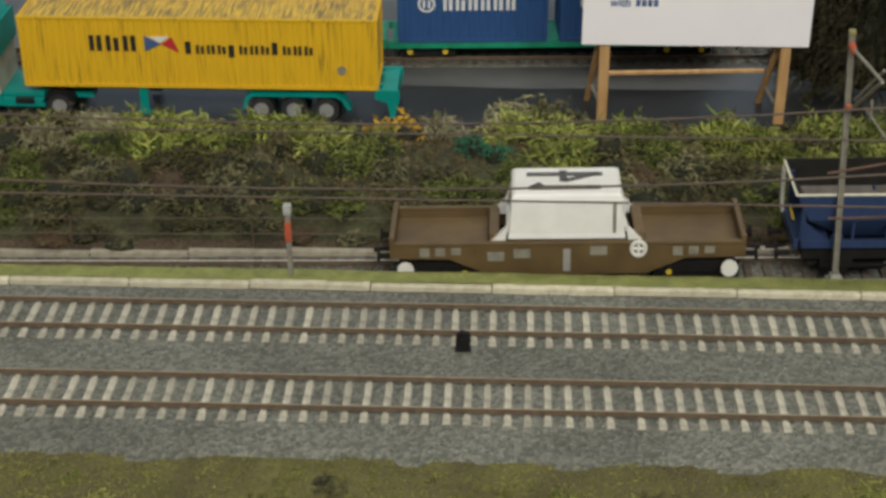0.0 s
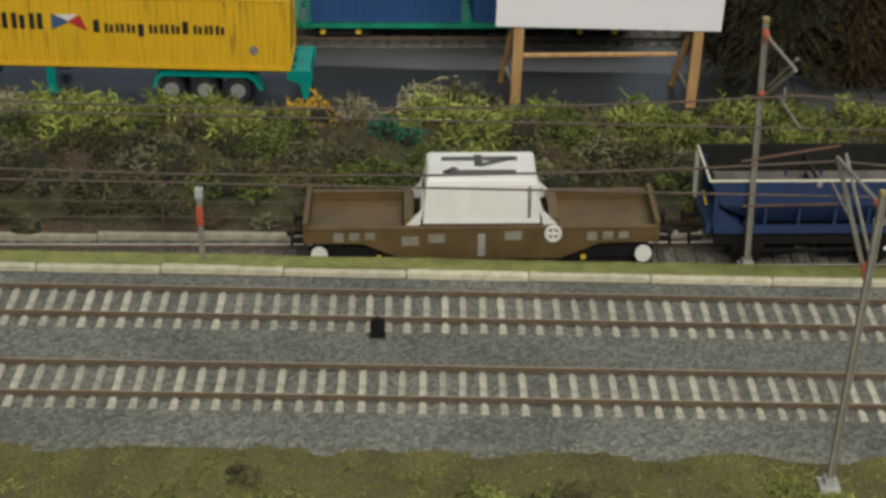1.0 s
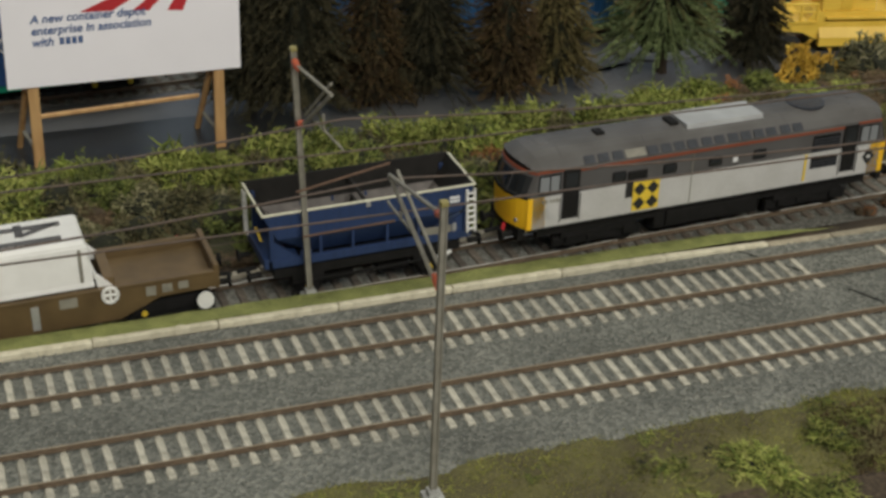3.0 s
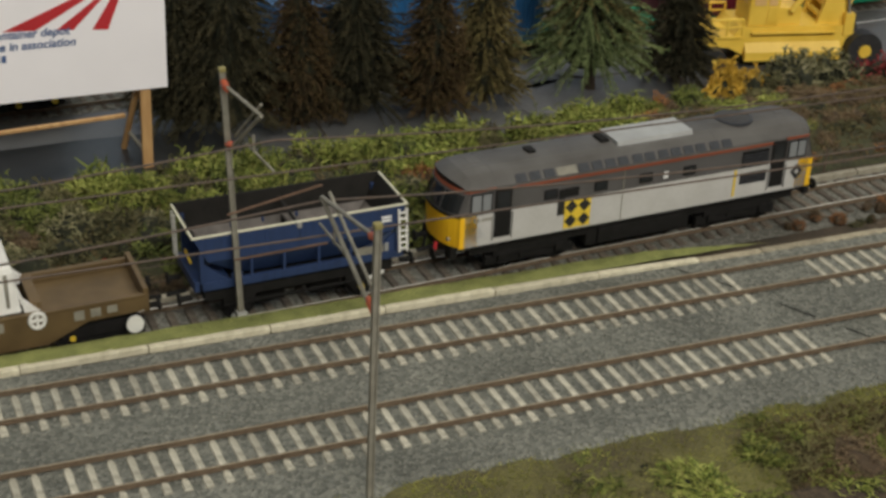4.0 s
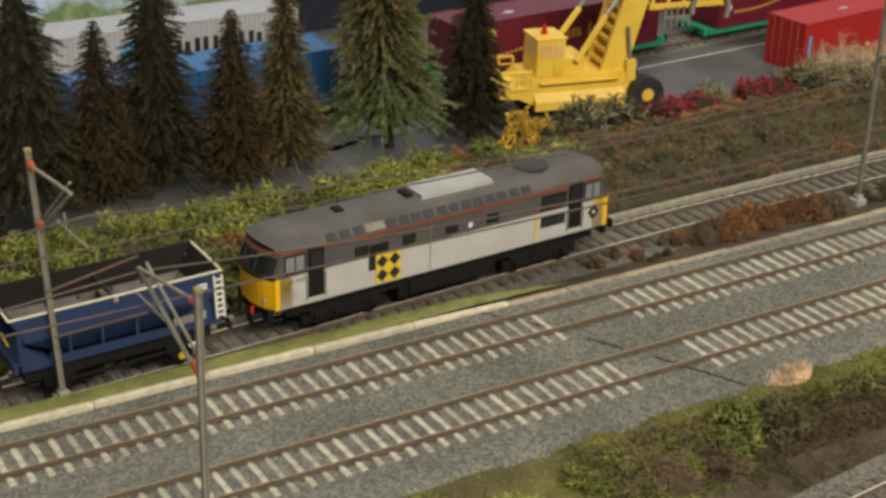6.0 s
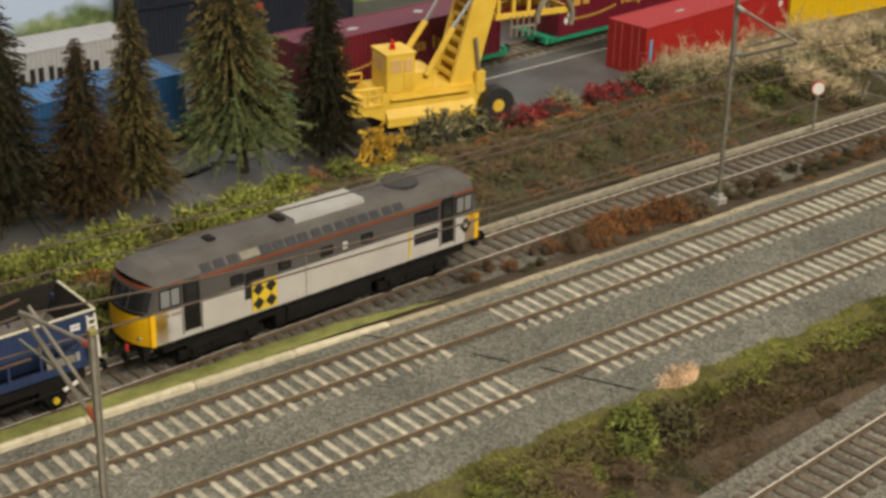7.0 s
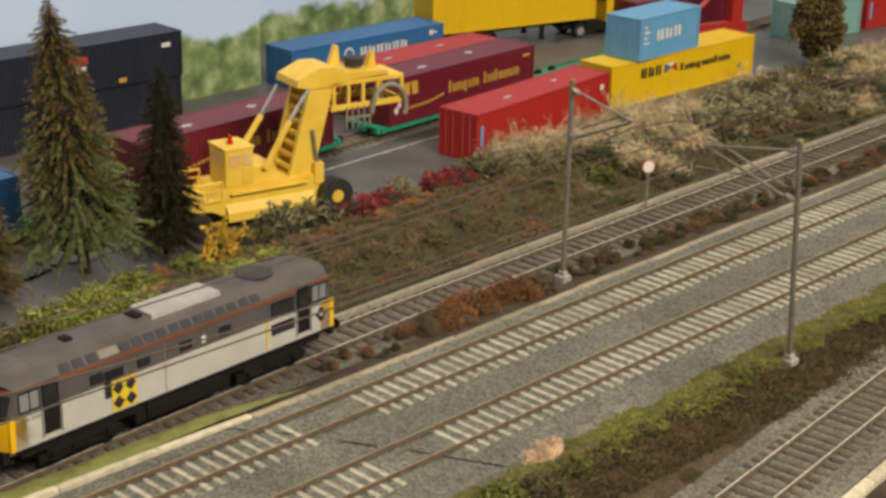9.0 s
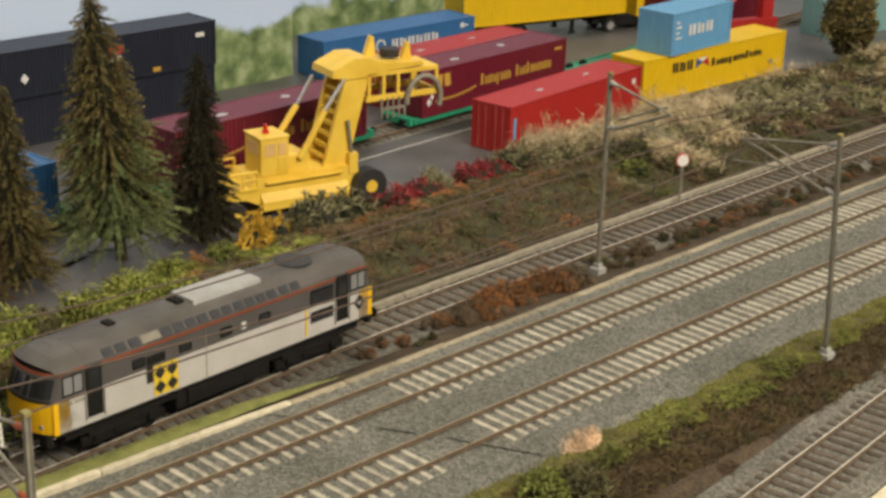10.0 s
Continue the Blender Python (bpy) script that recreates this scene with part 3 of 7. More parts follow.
M_STONE_DIRTY = leafy("dirty_loose_stone", ((0.07, 0.07, 0.06), (0.13, 0.13, 0.11), (0.24, 0.23, 0.2)))
M_BALLAST_DIRTY = stone_mix("dirty_ballast_stone", (0.1, 0.096, 0.082), (0.15, 0.146, 0.125), (0.215, 0.207, 0.178), 800)
bed("ballast_bed", yc_T, -420, 1400, 17.5, lambda x: rail_T(x) - 2.9, M_BALLAST_DIRTY, "dirty grey ballast under the branch track", lambda x: min(max(yc_T(x) - 95, 15.5), 27))
bed("ballast_bed", yc_C, 250, 1250, 24, lambda x: RAIL_C - 2.7, M_BALLAST_DIRTY, "dull grey ballast under the front track")
bed("ballast_bed", yc_Y, -420, 1400, 15, lambda x: YARD + 0.5, M_BALLAST_DIRTY, "dark ballast under the yard siding")


def pebbles(name, n, y_of, x0, x1, z_of, size, label, material=M_PEBBLE):
    """Loose stones: small uneven six-pointed lumps, joined."""
    r = np.random.default_rng(len(name) + n)
    vs, fs = [], []
    octa = np.array(((1, 0, 0), (-1, 0, 0), (0, 1, 0), (0, -1, 0), (0, 0, 1), (0, 0, -1)), float)
    tri = ((0, 2, 4), (2, 1, 4), (1, 3, 4), (3, 0, 4), (2, 0, 5), (1, 2, 5), (3, 1, 5), (0, 3, 5))
    for i in range(n):
        x = r.uniform(x0, x1)
        y = y_of(x, r)
        s = r.uniform(0.35, 1.0, 3) * size
        p = octa * s * r.uniform(0.7, 1.2, (6, 1))
        a = r.uniform(0, 6.3)
        rot = np.array(((math.cos(a), -math.sin(a), 0), (math.sin(a), math.cos(a), 0), (0, 0.3, 1)))
        p = (p @ rot.T + (x, y, z_of(x, y) + 0.1)) * MM
        k = len(vs)
        vs += [tuple(q) for q in p]
        fs += [tuple(k + j for j in t) for t in tri]
    return tagged(cloud(name, vs, fs, material), label, "stones", kind="stuff")


pebbles("ballast_stones", 15000, lambda x, r: r.uniform(-24, 77), -180, 760, ballast_top, 0.62, "loose grey ballast stones between the rails")
pebbles("ballast_stones", 3500, lambda x, r: yc_T(x) + r.uniform(-24 if x > 380 else -15, 17), -150, 800, lambda x, y: rail_T(x) - 2.9, 0.6, "loose dirty ballast stones along the branch track", M_STONE_DIRTY)
pebbles("ballast_stones", 1500, lambda x, r: yc_C(x) + r.uniform(-22, 22), 300, 800, lambda x, y: RAIL_C - 2.7, 0.6, "loose grey ballast stones along the front track", M_STONE_DIRTY)


def kerb(name, centre, x0, x1, wide, z, step, label, stone=M_CREAM):
    """A row of pale edging stones, laid a little unevenly."""
    ob = base(name, 0, 0, 0)
    tagged(ob, label, "kerb", kind="structure")
    me, x = None, x0
    while x < x1:
        if me is None:
            me = part("kerb_stone", cube(-step / 2 + 0.15, step / 2 - 0.15, -wide / 2, wide / 2, -4, 0, 0.4), stone, ob).data
            s = ob.children[0]
        else:
            s = new("kerb_stone", me)
            s.parent = ob
        ang = math.degrees(math.atan2(centre(x + step / 2) - centre(x - step / 2), step))
        s.matrix_basis = pose(x * MM, (centre(x) + random.uniform(-0.5, 0.5)) * MM, ((z(x) if callable(z) else z) + random.uniform(-0.25, 0.25)) * MM, 0, 0, ang + random.uniform(-0.6, 0.6))
        x += step
    return ob


kerb("kerb", lambda x: float(np.interp(x, (-400, 240, 330, 420, 1400), (80.6, 81.4, 80, 76.5, 78.5))), -320, 400, 3.3, -2.1, 45, "cream stone edging between main line and grass strip")
kerb("kerb", lambda x: float(np.interp(x, (395, 420, 1400), (77.5, 76.5, 78.5))), 392, 1300, 4.0, -2.4, 30, "dusty low edging beside the main line ballast", M_BEIGE)
kerb("kerb", lambda x: yc_T(x) + 18.5, -320, 1300, 3.0, lambda x: rail_T(x) - 0.6, 40, "pale stone edging behind the branch track", M_KERB_DULL)
kerb("kerb", lambda x: yc_C(x) - 30, 470, 900, 5, -11.2, 40, "pale stone edging beside the front track")


bm = bmesh.new()
for (xa, ya), (xb, yb) in (((362, 76), (383, 47)), ((388, 36), (396, 22)), ((402, 12), (420, -24))):
    q = [(xa, ya), (xa + 0.8, ya), (xb + 0.8, yb), (xb, yb)]
    bm.faces.new([bm.verts.new((x * MM, y * MM, -2.1 * MM)) for x, y in q])
tagged(finish("baseboard_joint", bm, M_BLACK), "thin dark joint line crossing the ballast", "joint", kind="structure")


# ---- overhead line masts, wires, signals ----
def mast(x, y, foot, top, arm, lean=0.0, swing=0.0, drop=12):
    """Arm: how far the bracket reaches along y; swing: along x; drop: how far its tip hangs below the top."""
    ob = base("catenary_mast", x, y, 0)
    ob.matrix_basis = pose(x * MM, y * MM, 0, 0, lean, 0)
    tagged(ob, "thin grey overhead line mast with orange insulators on its bracket" if x < 500 else "thin grey overhead line mast with a bracket over the track", "mast", "overhead line masts")
    bm = bmesh.new()
    for o in (-0.8, 0.8):
        box(bm, o - 0.2, o + 0.2, -0.85, 0.85, foot, top)
    box(bm, -0.7, 0.7, -0.3, 0.3, foot, top)
    part("pole", bm, M_GREYPOST, ob)
    bm = bmesh.new()
    box(bm, -3.2, 3.2, -3.2, 3.2, foot - 3, foot + 1.2, 0.5)
    box(bm, -1.8, 1.8, -1.8, 1.8, foot + 1.2, foot + 3.4, 0.3)
    part("foot", bm, M_CONC, ob)
    part("cap", cube(-1.2, 1.2, -1.2, 1.2, top, top + 1.6, 0.3), M_LEAF_CAP, ob)
    s = 1 if arm > 0 else -1
    tip = (swing, arm, top - drop)
    bracket = part("bracket", rod(rod(bmesh.new(), (0, s * 4, top - 4), tip, 0.65), (0, s * 4, top - 27), tip, 0.75), M_GREYPOST, ob)
    part("bracket_tube", rod(bmesh.new(), (1.2, s * 6, top - 22), (1.2 + swing * 0.92, arm * 0.92, top - drop + 3), 0.55), M_GREYPOST, ob)
    for z0 in (top - 3.4, top - 27):
        dz = -1.0 if z0 > top - 10 else 1.5
        part("insulator", rod(rod(bmesh.new(), (0, s * 0.8, z0), (0, s * 4.4, z0 + dz), 1.25), (0, s * 4.4, z0 + dz), (0, s * 6, z0 + dz * 1.3), 0.8), M_ORANGE if x < 500 else M_CONC, ob, "orange-red insulator" if x < 500 else "pale insulator")
    part("registration_arm", rod(rod(bmesh.new(), (swing * 0.55, arm * 0.55, top - 21), (swing + 1.5, arm + s * 6, top - 24), 0.45), (swing * 0.75, arm * 0.75, top - 15.5), (swing * 0.75, arm * 0.75, top - 22), 0.4), M_GREYPOST, ob)
    return ob


M_OLDCOPPER = surface("rusty_brown_tube", (0.18, 0.11, 0.075), (0.12, 0.075, 0.05), 0.6, 200, 0.5, 0.1, 900)
M_LEAF_CAP = surface("faded_yellow_cap", (0.3, 0.27, 0.1), (0.22, 0.19, 0.07), 0.6, 200, 0.5, 0.1, 900)
front_mast = mast(192, -38, -4, 96, 47)
for a, b in (((0, 47, 88), (-25, 63, 74)), ((2, 47, 68), (-23, 63, 58))):
    part("steady_arm", rod(bmesh.new(), a, b, 0.42, seg=6), M_OLDCOPPER, front_mast, "rust-brown steady arm")
mast(190, 93, -4.5, 94, -28, -3.2, 5, 6)
mast(594, -40, -6, 99, 49, -5.4)
mast(597, 96.5, -5, 97, -38)
mast(993, -41, -6, 92, 49)
mast(993, 96, -5, 95, -38)


def wire(name, pts, r, label):
    cu = bpy.data.curves.new(name, "CURVE")
    cu.dimensions, cu.bevel_depth, cu.bevel_resolution = "3D", r * MM, 1
    sp = cu.splines.new("POLY")
    sp.points.add(len(pts) - 1)
    for p, q in zip(sp.points, pts):
        p.co = (*(Vector(q) * MM), 1)
    cu.materials.append(M_WIRE)
    return tagged(new(name, cu), label, "wire")


for y in (8.5, 56.0):
    span = (-208, 192, 593, 993)
    pts = []
    for a, b in zip(span, span[1:]):
        pts += [(a + (b - a) * k / 10, y, 83 - 9 * 4 * (k / 10) * (1 - k / 10)) for k in range(10)]
    wire("catenary_wire", pts + [(993, y, 83)], 0.36, "thin sagging overhead catenary wire between the masts")
    wire("contact_wire", [(-208, y, 71), (192, y, 71), (593, y, 71), (993, y, 71)], 0.34, "thin straight overhead contact wire")


def signal_post(x, y, z):
    ob = base("signal_post", x, y, z)
    tagged(ob, "short grey signal post with a faded red and white arm", "signal")
    part("post", cube(-1, 1, -1, 1, 0, 30, 0.2), M_GREYPOST, ob)
    part("base_plate", cube(-2, 2, -2, 2, -0.5, 1, 0.2), M_CONC, ob)
    part("arm_board", cube(-1.15, 1.15, -1.5, -1.05, 17, 25, 0.1), M_ORANGE, ob, "faded red plate")
    part("lamp_head", cube(-1.5, 1.5, -1.5, 1.3, 28, 32, 0.4), M_CONC, ob)


signal_post(-13, 88, -5)


def dwarf_signal(x, y, z):
    ob = base("ground_signal", x, y, z)
    tagged(ob, "small black round-topped ground signal between the tracks", "signal")
    bm = bmesh.new()
    prof = [(-2.4, 0.8), (2.4, 0.8)] + [(2.6 * math.cos(a), 5.2 + 2.6 * math.sin(a)) for a in np.linspace(0, math.pi, 9)]
    side_prism(bm, prof, -1.2, 1.2)
    part("head", bm, M_BLACK, ob)
    part("hood", rod(bmesh.new(), (0.3, -1.1, 5.3), (0.3, -2.2, 5.3), 1.5), M_BLACK, ob)
    part("foot", cube(-2.8, 2.8, -1.6, 1.6, -0.5, 0.9, 0.2), M_BLACK, ob)


dwarf_signal(53, 38, -3)


def speed_sign(x, y, z):
    ob = base("speed_sign", x, y, z, -28)
    tagged(ob, "round white lineside speed sign with a red rim on a post", "sign")
    part("post", rod(bmesh.new(), (0, 0, -2), (0, 0, 21), 0.8), M_GREYPOST, ob)
    part("rim", rod(bmesh.new(), (0, -0.4, 24.5), (0, 0.4, 24.5), 4.1, seg=24), M_RED_PAINT, ob, "dull red rim")
    part("face", rod(bmesh.new(), (0, -0.8, 24.5), (0, 0, 24.5), 3.5, seg=24), M_WHITE, ob, "white face")


speed_sign(721.5, 138.5, -6)


def fence(x0, x1, step, y_of, z_of, height, label):
    ob = base("fence", 0, 0, 0)
    tagged(ob, label, "fence", kind="structure")
    xs = np.arange(x0, x1, step)
    for x in xs:
        y, z = y_of(x), z_of(x)
        p = part("fence_post", rod(bmesh.new(), (x, y, z - 2), (x + random.uniform(-0.5, 0.5), y, z + height), 0.45, seg=6), M_WIRE, ob)
    for h in (0.45, 0.92):
        bm = bmesh.new()
        for a, b in zip(xs, xs[1:]):
            rod(bm, (a, y_of(a), z_of(a) + height * h), (b, y_of(b), z_of(b) + height * h), 0.2, seg=4)
        part("fence_wire", bm, M_WIRE, ob)
    return ob


fence(-330, 720, 74, lambda x: yc_T(x) + 22, lambda x: land(x, yc_T(x) + 22), 15, "low dark wire fence on thin posts behind the track")


# ---- vegetation ----
def tuft_cloud(name, size, n, leaf, material, core_material, seed, strands=False, squash=0.75):
    """A bush: an uneven dark core and many bent leaves or strands round it."""
    r = np.random.default_rng(seed)
    rx, ry, rz = size
    bm = bmesh.new()
    bmesh.ops.create_icosphere(bm, subdivisions=2, radius=1.0)
    for v in bm.verts:
        k = 0.72 + 0.3 * noise.noise(v.co * 1.7 + Vector((seed, 0, 0)))
        v.co = Vector((v.co.x * rx * k * MM, v.co.y * ry * k * MM, max(v.co.z, -0.35) * rz * k * MM))
    vs = [tuple(v.co) for v in bm.verts]
    fs = [tuple(v.index for v in f.verts) for f in bm.faces]
    split = len(fs)
    bm.free()
    lumps = r.normal(0, 1, (7, 3))
    lumps /= np.linalg.norm(lumps, axis=1)[:, None]
    for i in range(n):
        d = r.normal(0, 1, 3)
        d /= np.linalg.norm(d)
        d[2] = abs(d[2]) * 1.0 - 0.25 * r.random()
        bulge = 0.72 + 0.3 * max(0, float((lumps @ d).max())) ** 3
        p = d * (rx, ry, rz) * bulge * r.uniform(0.72, 1.06)
        out = d * 0.8 + r.normal(0, 0.75, 3)
        out /= np.linalg.norm(out)
        sidev = np.cross(out, r.normal(0, 1, 3))
        sidev /= np.linalg.norm(sidev) + 1e-6
        ln = leaf * r.uniform(0.5, 1.4)
        w = min(0.42, ln * 0.09) if strands else ln * 0.2
        bend = np.array((0, 0, -0.35 * ln)) + r.normal(0, 0.2 * ln, 3)
        k = len(vs)
        q = [p - sidev * w * 0.4, p + sidev * w * 0.4, p + out * ln * 0.55 + sidev * w, p + out * ln * 0.55 - sidev * w, p + out * ln + bend * 0.6]
        vs += [tuple(c * MM) for c in q]
        fs += [(k, k + 1, k + 2, k + 3), (k + 3, k + 2, k + 4)]
    me = bpy.data.meshes.new(name)
    me.from_pydata(vs, [], fs)
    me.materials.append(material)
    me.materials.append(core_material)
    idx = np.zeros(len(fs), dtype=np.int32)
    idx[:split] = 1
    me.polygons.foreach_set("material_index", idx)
    return me


def lichen(name, size, stems, length, width, material, core_material, seed, lie=0.0):
    """A tangle of forked, curling strands round a dark core; lie flattens the strands."""
    r = np.random.default_rng(seed)
    rad = np.array(size)
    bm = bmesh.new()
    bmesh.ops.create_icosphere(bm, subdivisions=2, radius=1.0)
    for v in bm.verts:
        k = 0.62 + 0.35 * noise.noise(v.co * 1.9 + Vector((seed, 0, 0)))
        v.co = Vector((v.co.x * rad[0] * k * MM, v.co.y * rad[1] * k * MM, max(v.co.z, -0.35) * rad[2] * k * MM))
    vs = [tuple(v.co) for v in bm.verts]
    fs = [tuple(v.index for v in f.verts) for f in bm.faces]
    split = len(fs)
    bm.free()

    def ribbon(p, d, ln, w, steps):
        line = [p]
        for s in range(steps):
            d = d + r.normal(0, 0.5, 3) + (0, 0, -0.14 * s)
            d = d / np.linalg.norm(d)
            line.append(line[-1] + d * ln / steps)
        side = np.cross(d, r.normal(0, 1, 3))
        side /= np.linalg.norm(side) + 1e-6
        k = len(vs)
        for s, q in enumerate(line):
            ww = w * (1 - 0.75 * s / steps)
            vs.append(tuple((q - side * ww) * MM)), vs.append(tuple((q + side * ww) * MM))
        for s in range(steps):
            fs.append((k + 2 * s, k + 2 * s + 1, k + 2 * s + 3, k + 2 * s + 2))
        return line

    lumps = r.normal(0, 1, (8, 3))
    lumps /= np.linalg.norm(lumps, axis=1)[:, None]
    for i in range(stems):
        d = r.normal(0, 1, 3)
        d[2] = abs(d[2]) - 0.15
        d /= np.linalg.norm(d)
        bulge = 0.55 + 0.5 * max(0, float((lumps @ d).max())) ** 5
        p = d * rad * bulge * r.uniform(0.4, 0.9)
        out = d * 0.7 + r.normal(0, 0.7, 3)
        out[2] = out[2] * (1 - lie) + 0.1
        out /= np.linalg.norm(out)
        ln = length * r.uniform(0.5, 1.3)
        line = ribbon(p, out, ln, width * r.uniform(0.7, 1.3), 4)
        for q in range(3):
            at = line[r.integers(1, 4)]
            fork = out + r.normal(0, 0.8, 3)
            fork[2] *= 1 - lie
            ribbon(at, fork / np.linalg.norm(fork), ln * r.uniform(0.25, 0.55), width * 0.75, 2)
    me = bpy.data.meshes.new(name)
    me.from_pydata(vs, [], fs)
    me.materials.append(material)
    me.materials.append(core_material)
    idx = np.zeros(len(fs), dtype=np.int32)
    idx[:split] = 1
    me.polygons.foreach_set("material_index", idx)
    return me


BUSH = {}
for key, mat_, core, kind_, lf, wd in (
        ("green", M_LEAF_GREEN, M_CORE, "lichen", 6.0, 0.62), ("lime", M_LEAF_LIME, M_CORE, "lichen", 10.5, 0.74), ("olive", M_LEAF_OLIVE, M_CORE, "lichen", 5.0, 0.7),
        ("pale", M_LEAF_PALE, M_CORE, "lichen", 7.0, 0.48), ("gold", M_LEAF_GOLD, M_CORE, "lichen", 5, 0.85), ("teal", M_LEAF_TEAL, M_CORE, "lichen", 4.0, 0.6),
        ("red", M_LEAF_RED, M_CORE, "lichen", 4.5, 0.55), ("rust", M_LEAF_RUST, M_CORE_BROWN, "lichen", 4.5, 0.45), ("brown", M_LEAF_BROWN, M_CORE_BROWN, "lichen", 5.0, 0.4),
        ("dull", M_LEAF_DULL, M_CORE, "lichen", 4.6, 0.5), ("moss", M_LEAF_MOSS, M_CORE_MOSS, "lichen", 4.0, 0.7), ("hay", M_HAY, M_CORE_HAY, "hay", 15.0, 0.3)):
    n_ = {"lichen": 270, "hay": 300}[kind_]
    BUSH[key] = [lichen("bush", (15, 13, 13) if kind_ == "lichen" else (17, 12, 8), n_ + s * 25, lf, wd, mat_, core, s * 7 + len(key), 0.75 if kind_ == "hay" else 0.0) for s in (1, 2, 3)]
BUSH_LABEL = {"green": "bushy mid-green clump foliage shrub on the bank", "lime": "bright yellow-green fibrous shrub on the bank", "olive": "dull olive-green shrub on the bank",
              "pale": "pale greyish-green lichen shrub on the bank", "gold": "golden yellow autumn shrub at the yard edge", "teal": "small blue-green shrub on the bank",
              "red": "crimson leaved low shrub along the yard edge", "rust": "rusty brown dead bracken clump beside the track", "brown": "brown withered scrub clump on the bank", "hay": "matted straw-coloured dry grass clump", "dull": "small-leaved dark grey-green shrub on the bank"}


def bush(key, x, y, sx=1.0, sz=1.0, sy=None, z=None):
    ob = new("bush" if key != "hay" else "dry_grass_clump", random.choice(BUSH[key]))
    zz = land(x, y) if z is None else z
    sy = sx if sy is None else sy
    ob.matrix_basis = Matrix.LocRotScale(Vector((x, y, zz + 0.5)) * MM, Euler((random.uniform(-0.2, 0.2), random.uniform(-0.2, 0.2), random.uniform(0, 6.3))), Vector((sx, sy, sz)))
    tagged(ob, BUSH_LABEL[key], "bush" if key != "hay" else "grass clump", "bank shrubs")
    return ob


def clumps(name, items, label):
    """Many small clumps of scrub as one covering."""
    cos, loops, sizes, slots, mats, k = [], [], [], [], [], 0
    for key, x, y, z, s, h in items:
        me = random.choice(BUSH[key])
        co = np.empty(len(me.vertices) * 3, np.float32)
        me.vertices.foreach_get("co", co)
        co = co.reshape(-1, 3)
        a_ = random.uniform(0, 6.3)
        ca, sa = math.cos(a_) * s, math.sin(a_) * s
        cos.append(np.stack([co[:, 0] * ca - co[:, 1] * sa + x * MM, co[:, 0] * sa + co[:, 1] * ca + y * MM, co[:, 2] * h + z * MM], 1))
        lp, sz, mi = np.empty(len(me.loops), np.int32), np.empty(len(me.polygons), np.int32), np.empty(len(me.polygons), np.int32)
        me.loops.foreach_get("vertex_index", lp)
        me.polygons.foreach_get("loop_total", sz)
        me.polygons.foreach_get("material_index", mi)
        for m in me.materials:
            if m not in mats:
                mats.append(m)
        loops.append(lp + k)
        sizes.append(sz)
        slots.append(np.array([mats.index(m) for m in me.materials], np.int32)[mi])
        k += len(co)
    loops, sizes = np.concatenate(loops), np.concatenate(sizes)
    me = bpy.data.meshes.new(name)
    me.vertices.add(k)
    me.vertices.foreach_set("co", np.concatenate(cos).ravel())
    me.loops.add(len(loops))
    me.loops.foreach_set("vertex_index", loops)
    me.polygons.add(len(sizes))
    me.polygons.foreach_set("loop_start", np.concatenate([[0], np.cumsum(sizes)[:-1]]).astype(np.int32))
    for m in mats:
        me.materials.append(m)
    me.polygons.foreach_set("material_index", np.concatenate(slots))
    me.update(calc_edges=True)
    me.validate()
    return tagged(new(name, me), label, "scrub", kind="stuff")


# hedge along the yard, from the lorry to the loading machine
ODD = ((8, 238), (20, 224), (37, 232), (53, 194), (62, 190), (72, 252), (60, 246), (84, 250))
random.seed(11)
x, low = -330.0, []
while x < 408:
    t = yc_T(x)
    for row, (yy, hh) in enumerate(((232, 0.95), (212, 1.0), (192, 0.95), (t + 66, 0.85), (t + 50, 0.7), (t + 39, 0.5), (t + 29, 0.32))):
        if row < 3:
            pick = random.choice(("pale", "lime", "lime", "green", "olive") if x < -90 else ("lime", "green", "lime", "green", "olive", "lime"))
        else:
            pick = random.choice(("dull", "olive", "olive", "green", "olive", "brown", "dull") if x < 150 else ("olive", "lime", "dull", "green", "brown"))
        s = random.uniform(0.7, 1.15) * (0.75 if row == 6 else 1)
        px, py, h = x + random.uniform(-7, 7), yy + random.uniform(-6, 6), hh * random.uniform(0.7, 1.2)
        if any(math.hypot(px - ox, py - oy) < 17 for ox, oy in ODD):
            continue
        if row < 3:
            bush(pick, px, py, s, h, s * random.uniform(0.8, 1.1))
        else:
            low.append((pick, px, py, land(px, py) + 0.5, s, h))
    x += 17.5
clumps("hedge_bottom", low, "low tangled grey-green growth at the foot of the hedge")
for x, y, k, s in ((8, 238, "gold", 1.0), (20, 224, "gold", 1.1), (37, 232, "pale", 1.1), (53, 196, "teal", 0.7), (63, 192, "teal", 0.6), (-132, 234, "pale", 1.15), (-118, 212, "pale", 1.0), (72, 252, "pale", 1.5), (60, 246, "brown", 1.2),
                   (84, 251, "dull", 1.7), (94, 250, "olive", 1.4), (298, 180, "rust", 0.8), (306, 160, "rust", 0.7), (150, 146, "red", 0.6), (158, 140, "rust", 0.7), (270, 246, "lime", 1.1), (300, 250, "lime", 1.0), (340, 246, "lime", 1.1)):
    bush(k, x, y, s, s)
